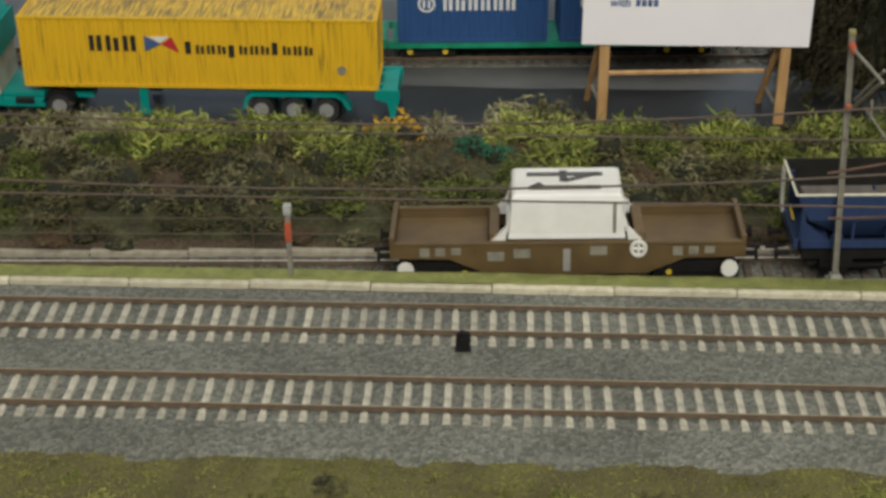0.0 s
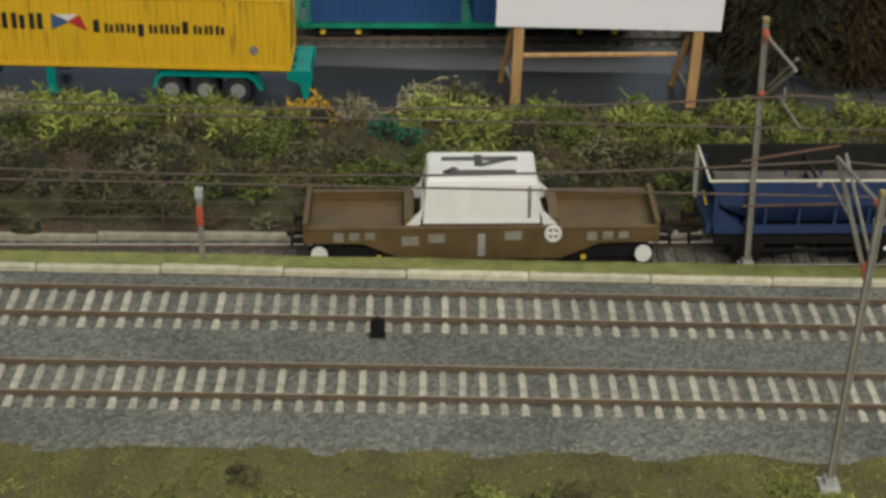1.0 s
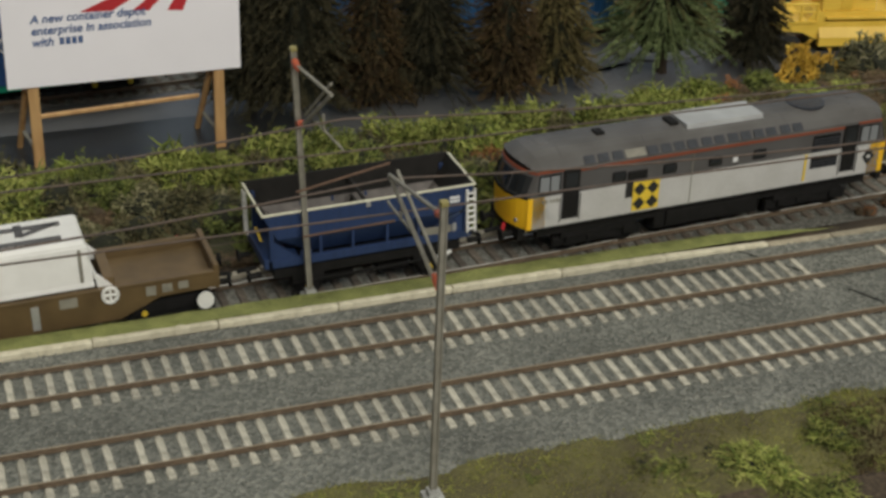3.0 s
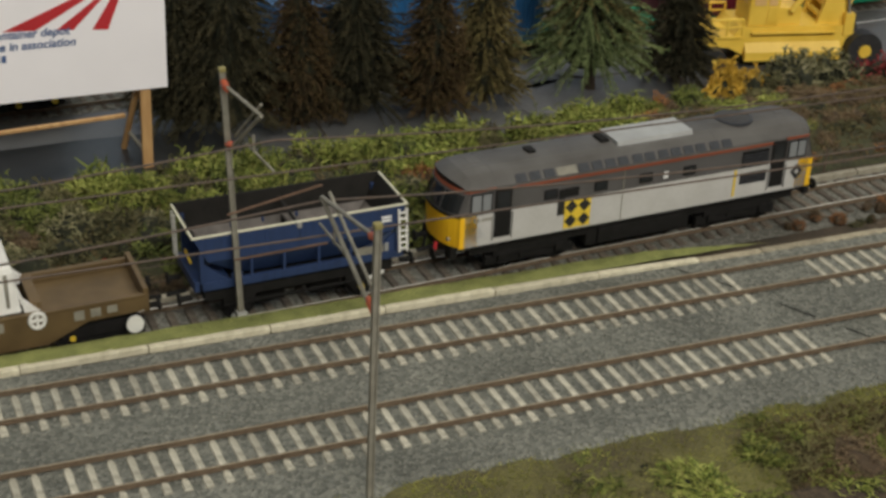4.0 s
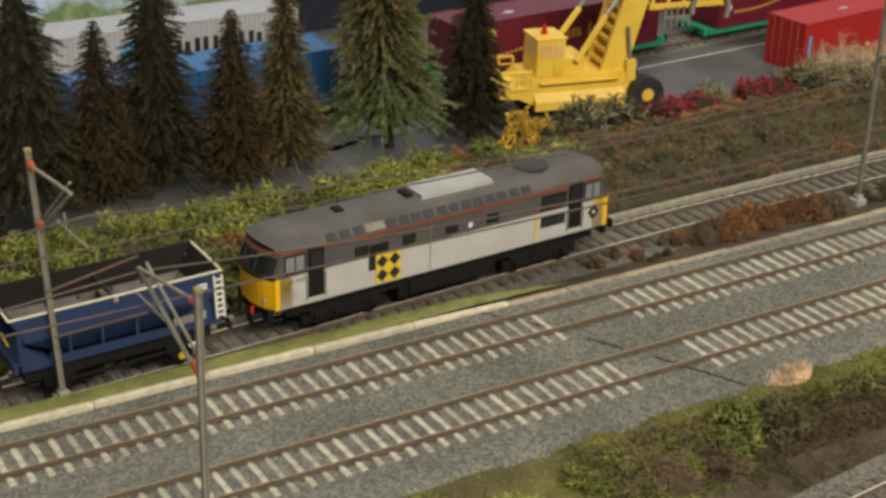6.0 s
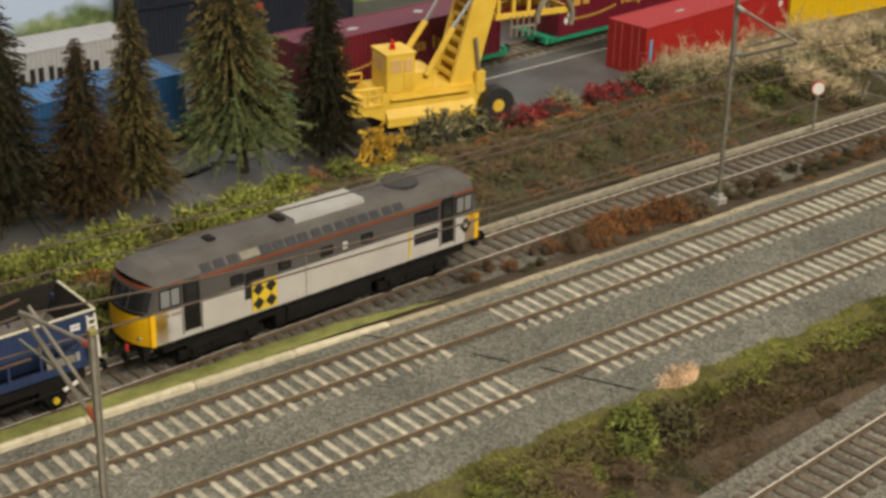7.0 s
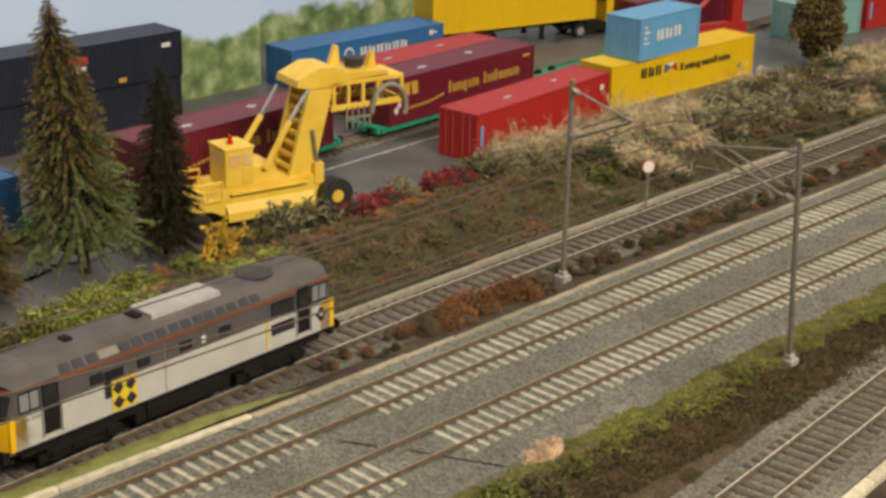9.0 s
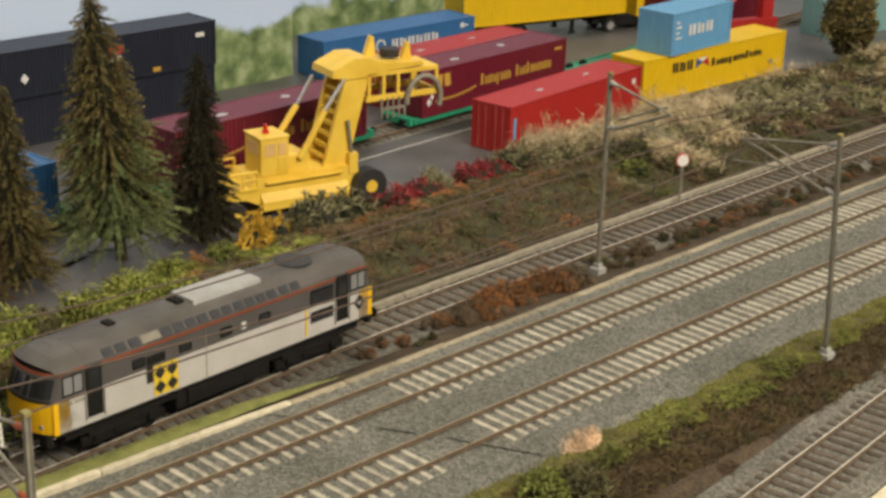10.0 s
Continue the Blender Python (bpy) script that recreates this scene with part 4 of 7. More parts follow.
# scrubby part of the bank behind the locomotive's road
items = []
for i in range(330):
    x, y = random.uniform(392, 730), random.uniform(152, 250)
    left = x < 470 + 60 * random.random()
    items.append((random.choice(("olive", "green", "brown", "lime", "olive", "rust") if left else ("brown", "brown", "brown", "olive", "brown", "olive", "rust")), x, y, land(x, y) - 1, random.uniform(0.4, 0.85), random.uniform(0.2, 0.5)))
clumps("bank_clumps", items, "low brown and olive scrub covering the bank")
for x, y, k, s, h in ((502, 258, "gold", 1.0, 1.8), (520, 260, "gold", 0.9, 1.1), (543, 258, "dull", 1.6, 2.0), (568, 254, "dull", 1.35, 1.7), (556, 262, "pale", 0.7, 1.6), (535, 246, "olive", 0.9, 0.8), (598, 250, "red", 1.4, 1.2), (622, 250, "red", 1.2, 1.0), (645, 266, "pale", 0.8, 1.2),
                      (668, 256, "red", 1.25, 1.2), (690, 256, "red", 1.2, 1.1), (608, 250, "red", 1.0, 0.9), (586, 256, "red", 0.9, 0.9), (674, 256, "red", 1.0, 0.9), (698, 260, "red", 1.0, 0.8), (640, 250, "pale", 0.7, 0.7), (420, 250, "green", 0.9, 0.8), (440, 246, "lime", 1.0, 0.8), (462, 250, "rust", 0.8, 0.7), (480, 254, "green", 0.9, 0.7), (405, 240, "lime", 1.0, 0.9), (708, 256, "dull", 1.3, 1.6), (724, 246, "dull", 1.2, 1.1), (738, 240, "dull", 1.3, 1.1), (752, 244, "pale", 1.2, 0.9), (726, 232, "dull", 1.3, 1.2), (750, 228, "olive", 1.3, 1.2), (636, 258, "olive", 0.7, 0.6)):
    bush(k, x, y, s, h)
# dry grass before the red container, scrub hedge beyond it
for i in range(34):
    x = random.uniform(722, 905)
    y = random.uniform(222, 284 if x < 742 else 276)
    bush("hay", x, y, random.uniform(0.8, 1.25), random.uniform(0.9, 1.7) * (1.15 if y > 255 else 0.9))
far = []
for i in range(64):
    x = random.uniform(850, 1260)
    y = random.uniform(215, 290)
    k = random.choice(("olive", "olive", "brown", "pale", "hay", "dull", "brown"))
    if x < 1000:
        bush(k, x, y, random.uniform(0.9, 1.4), random.uniform(0.9, 1.45))
    else:
        far.append((k, x, y, land(x, y) + 0.5, random.uniform(0.9, 1.4), random.uniform(0.9, 1.45)))
for i in range(60):
    x = random.uniform(745, 1260)
    y = random.uniform(172, 222)
    far.append((random.choice(("olive", "olive", "pale", "dull", "brown", "hay")), x, y, land(x, y) + 0.5, random.uniform(0.9, 1.4), random.uniform(0.7, 1.3) * (0.75 if y < 190 else 1.0)))
clumps("bank_shrubs", far, "tangled olive and brown shrubs above the track edging")
items = []
for i in range(120):
    x, y = random.uniform(705, 1260), random.uniform(yc_T(800) + 32, 236)
    items.append((random.choice(("brown", "olive", "olive", "dull", "green", "brown", "pale")), x, y, land(x, y) - 1, random.uniform(0.7, 1.3), random.uniform(0.5, 1.1) * (0.6 if y < 185 else 1)))
clumps("bank_clumps", items, "dense brown and olive scrub below the containers")
# rusty bracken between the branch and the main line
items = []
for i in range(150):
    x = 440 + i * 4 + random.uniform(-6, 6)
    y = 97 + random.uniform(-9, 9)
    big = 490 < x < 585
    k = random.choice(("rust", "rust", "rust", "brown")) if big else random.choice(("brown", "rust", "olive", "brown"))
    if abs(x - 594) < 8:
        continue
    items.append((k, x, y, -6.5, random.uniform(0.5, 0.85) if big else random.uniform(0.25, 0.55) * (0.6 if x < 490 else 1), random.uniform(0.45, 0.85) if big else random.uniform(0.15, 0.45)))
clumps("bracken_clumps", items, "rusty brown dead bracken between the two lines")
# clumps on the front slope
for x, y, k, s, h in ((402, -42, "green", 1.0, 0.85), (414, -47, "olive", 1.0, 0.8), (392, -49, "green", 0.8, 0.5), (420, -40, "olive", 0.7, 0.5), (384, -56, "brown", 0.9, 0.4), (360, -56, "brown", 1.1, 0.4), (330, -44, "lime", 0.7, 0.3), (300, -50, "lime", 0.8, 0.3)):
    bush(k, x, y, s, h)
items = []
for i in range(420):
    x = random.uniform(-150, 900)
    y = random.uniform(-34, -25) if x > 400 else random.uniform(-62, -27)
    items.append((random.choice(("moss", "moss", "lime", "moss", "green", "olive")), x, y, land(x, y) - 1.2, random.uniform(0.5, 0.95), random.uniform(0.09, 0.2)))
for i in range(120):
    x = random.uniform(380, 900)
    y = random.uniform(yc_C(x) + 26, -42) if yc_C(x) + 26 < -42 else -44
    items.append((random.choice(("brown", "brown", "olive")), x, y, land(x, y) - 1.2, random.uniform(0.35, 0.7), random.uniform(0.16, 0.3)))
clumps("verge_clumps", items, "soft yellow-green moss clumps along the verge")
M_TUFT = leafy("pale_pink_straw", ((0.5, 0.33, 0.2), (0.65, 0.48, 0.33), (0.72, 0.58, 0.42)))
ob = new("straw_tuft", tuft_cloud("straw_tuft", (14, 8, 0.9), 2600, 1.9, M_TUFT, M_CORE_HAY, 77, True))
ob.matrix_basis = pose(444 * MM, -23 * MM, -3.6 * MM, 0, 0, 15)
tagged(ob, "flat tuft of pale pinkish straw on the verge", "straw")


def fibres(name, n, spot, height, spread, material, label, seed):
    """Static grass: bent three-point blades."""
    r = np.random.default_rng(seed)
    vs, fs = [], []
    for i in range(n):
        x, y = spot(r)
        z = land(x, y)
        h = height * r.uniform(0.5, 1.3)
        a = r.uniform(0, 6.3)
        dx, dy = r.normal(0, spread, 2) * h
        w = 0.1 + 0.05 * h
        k = len(vs)
        vs += [((x - w * math.cos(a)) * MM, (y - w * math.sin(a)) * MM, (z - 0.4) * MM), ((x + w * math.cos(a)) * MM, (y + w * math.sin(a)) * MM, (z - 0.4) * MM),
               ((x + dx * 0.4 + w * 0.7 * math.cos(a)) * MM, (y + dy * 0.4 + w * 0.7 * math.sin(a)) * MM, (z + h * 0.6) * MM), ((x + dx) * MM, (y + dy) * MM, (z + h) * MM)]
        fs += [(k, k + 1, k + 2), (k, k + 2, k + 3)]
    return tagged(cloud(name, vs, fs, material), label, "grass", kind="stuff")


M_VERGE = surface("verge_moss", (0.13, 0.122, 0.04), (0.07, 0.058, 0.03), 0.95, 45, 0.6, 0.9, 1300, fine=0.35)
xs, verts, faces = np.arange(-420, 930, 5.0), [], []
for x in xs:
    near = float(np.interp(x, (-420, 330, 430, 930), (-66, -60, -40, -36)))
    for k in range(15):
        y = -20.5 + (near + 20.5) * k / 14 + 1.6 * noise.noise((x * 0.07, k, 4))
        verts.append((x * MM, y * MM, (land(x, y) + (0.55 + 0.5 * noise.noise((x * 0.2, y * 0.2, 9)) if 0 < k < 14 else -0.8)) * MM))
for i in range(len(xs) - 1):
    for k in range(14):
        q = i * 15 + k
        faces.append((q + 1, q + 16, q + 15, q))
tagged(cloud("verge", verts, faces, M_VERGE), "soft olive moss covering of the front verge", "grass", kind="structure")
fibres("verge_grass", 80000, lambda r: ((x := r.uniform(-180, 900)), min(-21 + r.normal(0, 2.0), r.uniform(-58, -20)) if x < 330 else -22 - min(abs(r.normal(0, 9)), 19 if x < 430 else 14))[0:2], 1.15, 0.6, M_GRASS, "short green static grass on the front verge", 5)
fibres("slope_scrub", 30000, lambda r: ((x := r.uniform(330, 900)), r.uniform(-62, -32 if x < 430 else -35))[0:2], 2.0, 0.7, M_DRYGRASS, "brown matted scrub on the front slope", 6)
fibres("bank_scrub", 26000, lambda r: (r.uniform(-200, 900), r.uniform(150, 236)), 3.2, 0.7, M_DRYGRASS, "brown and green scrub covering the bank", 8)


def conifer(x, y, z, height, radius, material, tips, seed, fresh_material=None, label="", low=0.045):
    r = np.random.default_rng(seed)
    ob = base("conifer", x, y, z, r.uniform(0, 360))
    tagged(ob, label, "tree", "row of conifers")
    part("trunk", rod(bmesh.new(), (0, 0, -2), (0, 0, height * 0.97), height * 0.022, 0.3, 7), M_BARK, ob)
    vs, fs, mi = [], [], []
    # dense heart of the crown, the shade inside it painted near black
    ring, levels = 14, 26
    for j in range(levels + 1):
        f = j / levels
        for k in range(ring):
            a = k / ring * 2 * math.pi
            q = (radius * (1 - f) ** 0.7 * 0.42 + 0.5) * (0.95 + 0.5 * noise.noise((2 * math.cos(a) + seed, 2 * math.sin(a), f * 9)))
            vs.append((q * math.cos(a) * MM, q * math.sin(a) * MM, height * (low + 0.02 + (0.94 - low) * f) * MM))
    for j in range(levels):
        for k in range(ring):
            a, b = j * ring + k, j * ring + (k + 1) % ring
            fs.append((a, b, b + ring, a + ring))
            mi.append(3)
    tiers = int(height / 2.3)
    for t in range(tiers):
        f = t / (tiers - 1)
        z0 = height * (low + 0.05 + (0.94 - low) * f)
        reach = radius * (1 - f) ** 0.7 * (0.86 + 0.35 * noise.noise((seed, f * 11, 0))) + 2.2
        count = max(8, int(20 * (1 - f) + 7))
        for b in range(count):
            a = b / count * 2 * math.pi + t * 0.7 + r.uniform(-0.3, 0.3)
            ln = reach * r.uniform(0.62, 1.12)
            out = np.array((math.cos(a), math.sin(a), 0.0))
            lift, droop = r.uniform(0.05, 0.25) * ln, r.uniform(0.2, 0.5) * ln
            fresh = fresh_material is not None and f < 0.5 and r.random() < 1.15 - 2.0 * f + 0.5 * noise.noise((math.cos(a) * 1.5, math.sin(a) * 1.5, f * 4))
            twig = len(vs)
            for u in (0.0, 0.5, 1.0):
                p = out * ln * u + (0, 0, z0 + lift * u - droop * u * u)
                vs.append(tuple((p + (0, 0, 0.25)) * MM)), vs.append(tuple((p - (0, 0, 0.25)) * MM))
            fs.extend(((twig, twig + 1, twig + 3, twig + 2), (twig + 2, twig + 3, twig + 5, twig + 4)))
            mi.extend((0, 0))
            needles = max(14, int(ln * 4.6))
            for q in range(needles):
                u = 0.15 + 0.9 * (q + r.random()) / needles
                p = out * ln * u + (0, 0, z0 + lift * u - droop * u * u)
                d = out * 0.7 + r.normal(0, 0.68, 3) + (0, 0, -0.2)
                d /= np.linalg.norm(d)
                side = np.cross(d, r.normal(0, 1, 3))
                side /= np.linalg.norm(side) + 1e-6
                nl = r.uniform(1.2, 2.6) * (0.65 + 0.35 * min(1, ln / 10))
                k = len(vs)
                vs.extend((tuple((p - side * 0.24) * MM), tuple((p + side * 0.24) * MM), tuple((p + d * nl) * MM)))
                fs.append((k, k + 1, k + 2))
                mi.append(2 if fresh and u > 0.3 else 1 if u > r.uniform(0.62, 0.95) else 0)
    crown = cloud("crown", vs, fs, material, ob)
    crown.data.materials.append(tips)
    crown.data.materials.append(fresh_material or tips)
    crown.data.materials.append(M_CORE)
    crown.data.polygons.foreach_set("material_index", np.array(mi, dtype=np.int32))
    return ob


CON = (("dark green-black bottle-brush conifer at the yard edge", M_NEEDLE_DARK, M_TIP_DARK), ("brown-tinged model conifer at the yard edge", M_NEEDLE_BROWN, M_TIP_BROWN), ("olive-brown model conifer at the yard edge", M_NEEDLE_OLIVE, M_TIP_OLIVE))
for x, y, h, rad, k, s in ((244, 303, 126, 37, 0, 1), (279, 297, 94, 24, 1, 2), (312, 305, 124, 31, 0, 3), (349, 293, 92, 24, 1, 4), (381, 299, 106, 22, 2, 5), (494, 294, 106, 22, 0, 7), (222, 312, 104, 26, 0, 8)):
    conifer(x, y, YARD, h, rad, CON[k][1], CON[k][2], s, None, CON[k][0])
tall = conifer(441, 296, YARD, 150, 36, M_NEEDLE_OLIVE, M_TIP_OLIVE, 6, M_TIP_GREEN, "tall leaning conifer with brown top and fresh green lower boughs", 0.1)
tall.matrix_basis = pose(443 * MM, 296 * MM, YARD * MM, 0, -5, 0) @ pose(0, 0, 0, 0, 0, 40)

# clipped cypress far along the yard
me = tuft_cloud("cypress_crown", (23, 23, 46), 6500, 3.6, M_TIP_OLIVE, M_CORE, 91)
tree = base("cypress", 1156, 292, YARD)
tagged(tree, "dark olive egg-shaped cypress standing by the containers", "tree")
part("trunk", rod(bmesh.new(), (0, 0, -2), (0, 0, 26), 2.2, 1.6), M_BARK, tree)
crown = new("crown", me)
crown.parent = tree
crown.matrix_basis = pose(0, 0, 32 * MM)
lower = new("crown", me)
lower.parent = tree
lower.matrix_basis = pose(0, 0, 32 * MM, 180) @ Matrix.Diagonal((1, 1, 0.75, 1))


# ---- containers ----
def ribbed_side(length, z0, z1, y, depth, pitch, flip):
    """A corrugated wall along x at y; ribs stand out by depth."""
    bm = bmesh.new()
    n = max(4, int(length / pitch))
    prof = []
    for i in range(n):
        x = i * length / n
        w = length / n
        prof += [(x, 0), (x + 0.35 * w, 0), (x + 0.5 * w, depth), (x + 0.85 * w, depth)]
    prof.append((length, 0))
    low = [bm.verts.new((x * MM, (y + flip * d) * MM, z0 * MM)) for x, d in prof]
    top = [bm.verts.new((x * MM, (y + flip * d) * MM, z1 * MM)) for x, d in prof]
    for i in range(len(prof) - 1):
        q = (low[i], low[i + 1], top[i + 1], top[i])
        bm.faces.new(q if flip < 0 else q[::-1])
    return bm


def container(x, y, z, turn, length, colour, label, marks=None, parent=None, height=32.5, width=32.0, smooth_side=False, group="freight containers", dirty=None):
    """A shipping container: origin at the near left bottom corner, along +x."""
    ob = base("container", x, y, z, turn)
    if parent is None:
        tagged(ob, label, "container", group)
    else:
        ob.parent = parent
        ob["label"] = label
    L, W, H = length, width, height
    part("core", cube(0.9, L - 0.9, 0.9, W - 0.9, 0.4, H - 0.6), colour, ob)
    bm = bmesh.new()
    for cx in (0, L - 1.8):
        for cy in (0, W - 1.8):
            box(bm, cx, cx + 1.8, cy, cy + 1.8, 0, H, 0.15)
    for cy in (0, W - 1.2):
        box(bm, 1.8, L - 1.8, cy, cy + 1.2, 0, 1.6)
        box(bm, 1.8, L - 1.8, cy, cy + 1.2, H - 1.2, H)
    for cx in (0, L - 1.2):
        box(bm, cx, cx + 1.2, 1.8, W - 1.8, 0, 1.6)
        box(bm, cx, cx + 1.2, 1.8, W - 1.8, H - 1.3, H)
    part("frame", bm, colour, ob)
    for yy, fl in ((0.85, -1), (W - 0.85, 1)):
        part("side_panel", ribbed_side(L - 3.6, 1.6, H - 1.2, 0, 0.12 if smooth_side else 0.45, 3.2, fl), colour, ob).matrix_basis = pose(1.8 * MM, yy * MM, 0)
    part("roof", ribbed_side(L - 3.6, 0, W - 2.6, 0, 0.25, 4.0, -1), dirty or colour, ob).matrix_basis = pose(1.8 * MM, 1.3 * MM, (H - 0.35) * MM, -90, 0, 0) @ Matrix.Scale(1, 4)
    # doors with locking bars at the left end
    for k, (a, b) in enumerate(((2.0, W / 2 - 0.2), (W / 2 + 0.2, W - 2.0))):
        door = part("door", cube(0.15, 0.8, a, b, 1.8, H - 1.5, 0.15), colour, ob)
        for o in (0.3, 0.72):
            yy = a + (b - a) * o
            part("locking_bar", rod(bmesh.new(), (-0.05, yy, 1.4), (-0.05, yy, H - 1.2), 0.28, seg=6), M_REDBAR if colour is M_RED else colour, door)
    for cx in (0.9, L - 0.9):
        for cy in (0.9, W - 0.9):
            part("corner_casting", cube(cx - 1.05, cx + 1.05, cy - 1.05, cy + 1.05, H - 1.4, H + 0.15, 0.2), colour, ob)
    if marks:
        marks(ob, L, W, H)
    return ob


def mark(ob, x0, x1, z0, z1, ink, name="marking", slant=0.0, y=-0.06):
    """A plain painted shape on the near side."""
    bm = bmesh.new()
    d = slant * (z1 - z0)
    pts = ((x0, z0), (x1, z0), (x1 + d, z1), (x0 + d, z1))
    front = [bm.verts.new((x * MM, y * MM, z * MM)) for x, z in pts]
    back = [bm.verts.new((x * MM, (y + 0.5) * MM, z * MM)) for x, z in pts]
    bm.faces.new(front[::-1])
    for i in range(4):
        bm.faces.new((front[i], front[(i + 1) % 4], back[(i + 1) % 4], back[i]))
    bmesh.ops.recalc_face_normals(bm, faces=bm.faces)
    return part(name, bm, ink, ob)


def tri_mark(ob, pts, ink, y=-0.07):
    bm = bmesh.new()
    front = [bm.verts.new((x * MM, y * MM, z * MM)) for x, z in pts]
    back = [bm.verts.new((x * MM, (y + 0.5) * MM, z * MM)) for x, z in pts]
    bm.faces.new(front[::-1])
    n = len(pts)
    for i in range(n):
        bm.faces.new((front[i], front[(i + 1) % n], back[(i + 1) % n], back[i]))
    bmesh.ops.recalc_face_normals(bm, faces=bm.faces)
    return part("marking", bm, ink, ob)


def bar_word(ob, x0, x1, z0, z1, ink, letters, gap=0.28, ups=(), downs=(), y=-0.06):
    """A word as a row of plain upright bars."""
    w = (x1 - x0) / letters
    for i in range(letters):
        if i not in ups and i not in downs:
            mark(ob, x0 + i * w, x0 + (i + 0.26) * w, z0, z1, ink, y=y)
            mark(ob, x0 + (i + 0.44) * w, x0 + (i + 0.72) * w, z0, z1 - (0.15 if i % 2 else 0.0) * (z1 - z0), ink, y=y)
            continue
        up = (z1 - z0) * 0.38 if i in ups else 0
        dn = (z1 - z0) * 0.35 if i in downs else 0
        mark(ob, x0 + i * w, x0 + (i + 0.5) * w, z0 - dn, z1 + up, ink, y=y)


def ferry_marks(ob, L, W, H):
    k = L / 168.0
    bar_word(ob, 33 * k, 57 * k, 18.5, 26, M_INK_BLACK, 3, 0.18)
    tri_mark(ob, ((59 * k, 18.5), (66.5 * k, 22), (59 * k, 26)), M_INK_BLUE)
    tri_mark(ob, ((67 * k, 22), (75 * k, 18), (72 * k, 25.5)), M_RED_PAINT)
    tri_mark(ob, ((61 * k, 25.5), (66.5 * k, 22.6), (71 * k, 25.8)), M_INK_WHITE)
    bar_word(ob, 78 * k, 139 * k, 17.5, 21.8, M_INK_BLACK, 12, 0.3, ups=(0, 8), downs=(4,))
    part("vent_disc", rod(bmesh.new(), (151 * k, -0.15, 10), (151 * k, 0.6, 10), 2.1, seg=16), M_GREYPOST, ob, "round grey patch")


def hanjin_marks(ob, L, W, H):
    k = L / 76
    part("marking", rod(bmesh.new(), (14.5 * k, -0.06, 20.5), (14.5 * k, 0.5, 20.5), 4.4, seg=24), M_INK_WHITE, ob)
    part("marking", rod(bmesh.new(), (14.5 * k, -0.12, 20.5), (14.5 * k, 0.5, 20.5), 3.3, seg=24), M_BLUE, ob)
    mark(ob, 12.6 * k, 13.9 * k, 18.4, 22.6, M_INK_WHITE, y=-0.18)
    mark(ob, 15.2 * k, 16.5 * k, 18.4, 22.6, M_INK_WHITE, y=-0.18)
    bar_word(ob, 23 * k, 61 * k, 17, 23.5, M_INK_WHITE, 6, 0.25)


def long_white_marks(ob, L, W, H):
    part("marking", rod(bmesh.new(), (58, -0.06, 19), (58, 0.5, 19), 5.0, seg=24), M_INK_WHITE, ob)
    part("marking", rod(bmesh.new(), (58, -0.12, 19), (58, 0.5, 19), 3.6, seg=24), M_MIDBLUE, ob)
    bar_word(ob, 70, 122, 16, 22.5, M_INK_WHITE, 6, 0.25)
    mark(ob, L - 16, L - 12, 22, 26, M_INK_WHITE)
    mark(ob, L - 11, L - 8, 23, 24.5, M_INK_WHITE)


def ewl_marks(ob, L, W, H):
    bar_word(ob, 22, 56, 13, 21, M_INK_WHITE, 3, 0.22)
    for i in range(4):
        mark(ob, 5, 9 + (i % 2) * 3, 24 - i * 4, 25.4 - i * 4, M_INK_WHITE)


def grey_marks(ob, L, W, H):
    bar_word(ob, 66, 138, 12, 23, M_INK_BLACK, 6, 0.2)
    tri_mark(ob, ((42, 12), (56, 12), (56, 25), (42, 25)), M_SKYBLUE)


def blue_marks(ob, L, W, H):
    bar_word(ob, 88, 118, 6, 14, M_INK_WHITE, 3, 0.2)


def maroon_marks(ob, L, W, H):
    mark(ob, 13, 20, 19, 28, M_INK_GOLD, slant=0.1)
    mark(ob, 23, 29, 19, 28, M_INK_GOLD, slant=-0.1)
    for i in range(12):
        mark(ob, 14 + i * 3.6, 16.6 + i * 3.6, 9.2 - 2.4 * math.sin(i / 11 * math.pi * 0.75) + 0.45 * i, 10.8 - 2.4 * math.sin(i / 11 * math.pi * 0.75) + 0.45 * i, M_INK_GOLD, slant=0.3)
    bar_word(ob, 62, 96, 13, 19, M_INK_GOLD, 8, 0.32, ups=(0,), downs=(4,))
    bar_word(ob, 101, 143, 13, 19, M_INK_GOLD, 10, 0.32, ups=(0, 3))
    tri_mark(ob, ((7, 7), (9.2, 10), (7, 13), (4.8, 10)), M_INK_WHITE)
    tri_mark(ob, ((10, 11), (11.8, 13.5), (10, 16), (8.2, 13.5)), M_INK_WHITE)
    mark(ob, L - 14, L - 6, 25, 27, M_INK_GOLD)
    roof_patch(ob, 46, 12, 5, 3, H)
    roof_patch(ob, 104, 18, 4, 4, H)


def roof_patch(ob, x, y, w, d, H):
    """A pale scuff on the roof."""
    bm = bmesh.new()
    ring = [(x + w * k * math.cos(a), y + d * k * math.sin(a)) for k, a in zip((1, 0.7, 0.9, 0.6, 1.1, 0.75, 0.85, 0.7), np.linspace(0, 5.5, 8))]
    top = [bm.verts.new((px * MM, py * MM, (H + 0.03) * MM)) for px, py in ring]
    low = [bm.verts.new((px * MM, py * MM, (H - 0.4) * MM)) for px, py in ring]
    bm.faces.new(top)
    for k in range(8):
        bm.faces.new((top[k], low[k], low[(k + 1) % 8], top[(k + 1) % 8]))
    part("paint_scuff", bm, M_GREYBOX, ob, "pale scuffed patch")


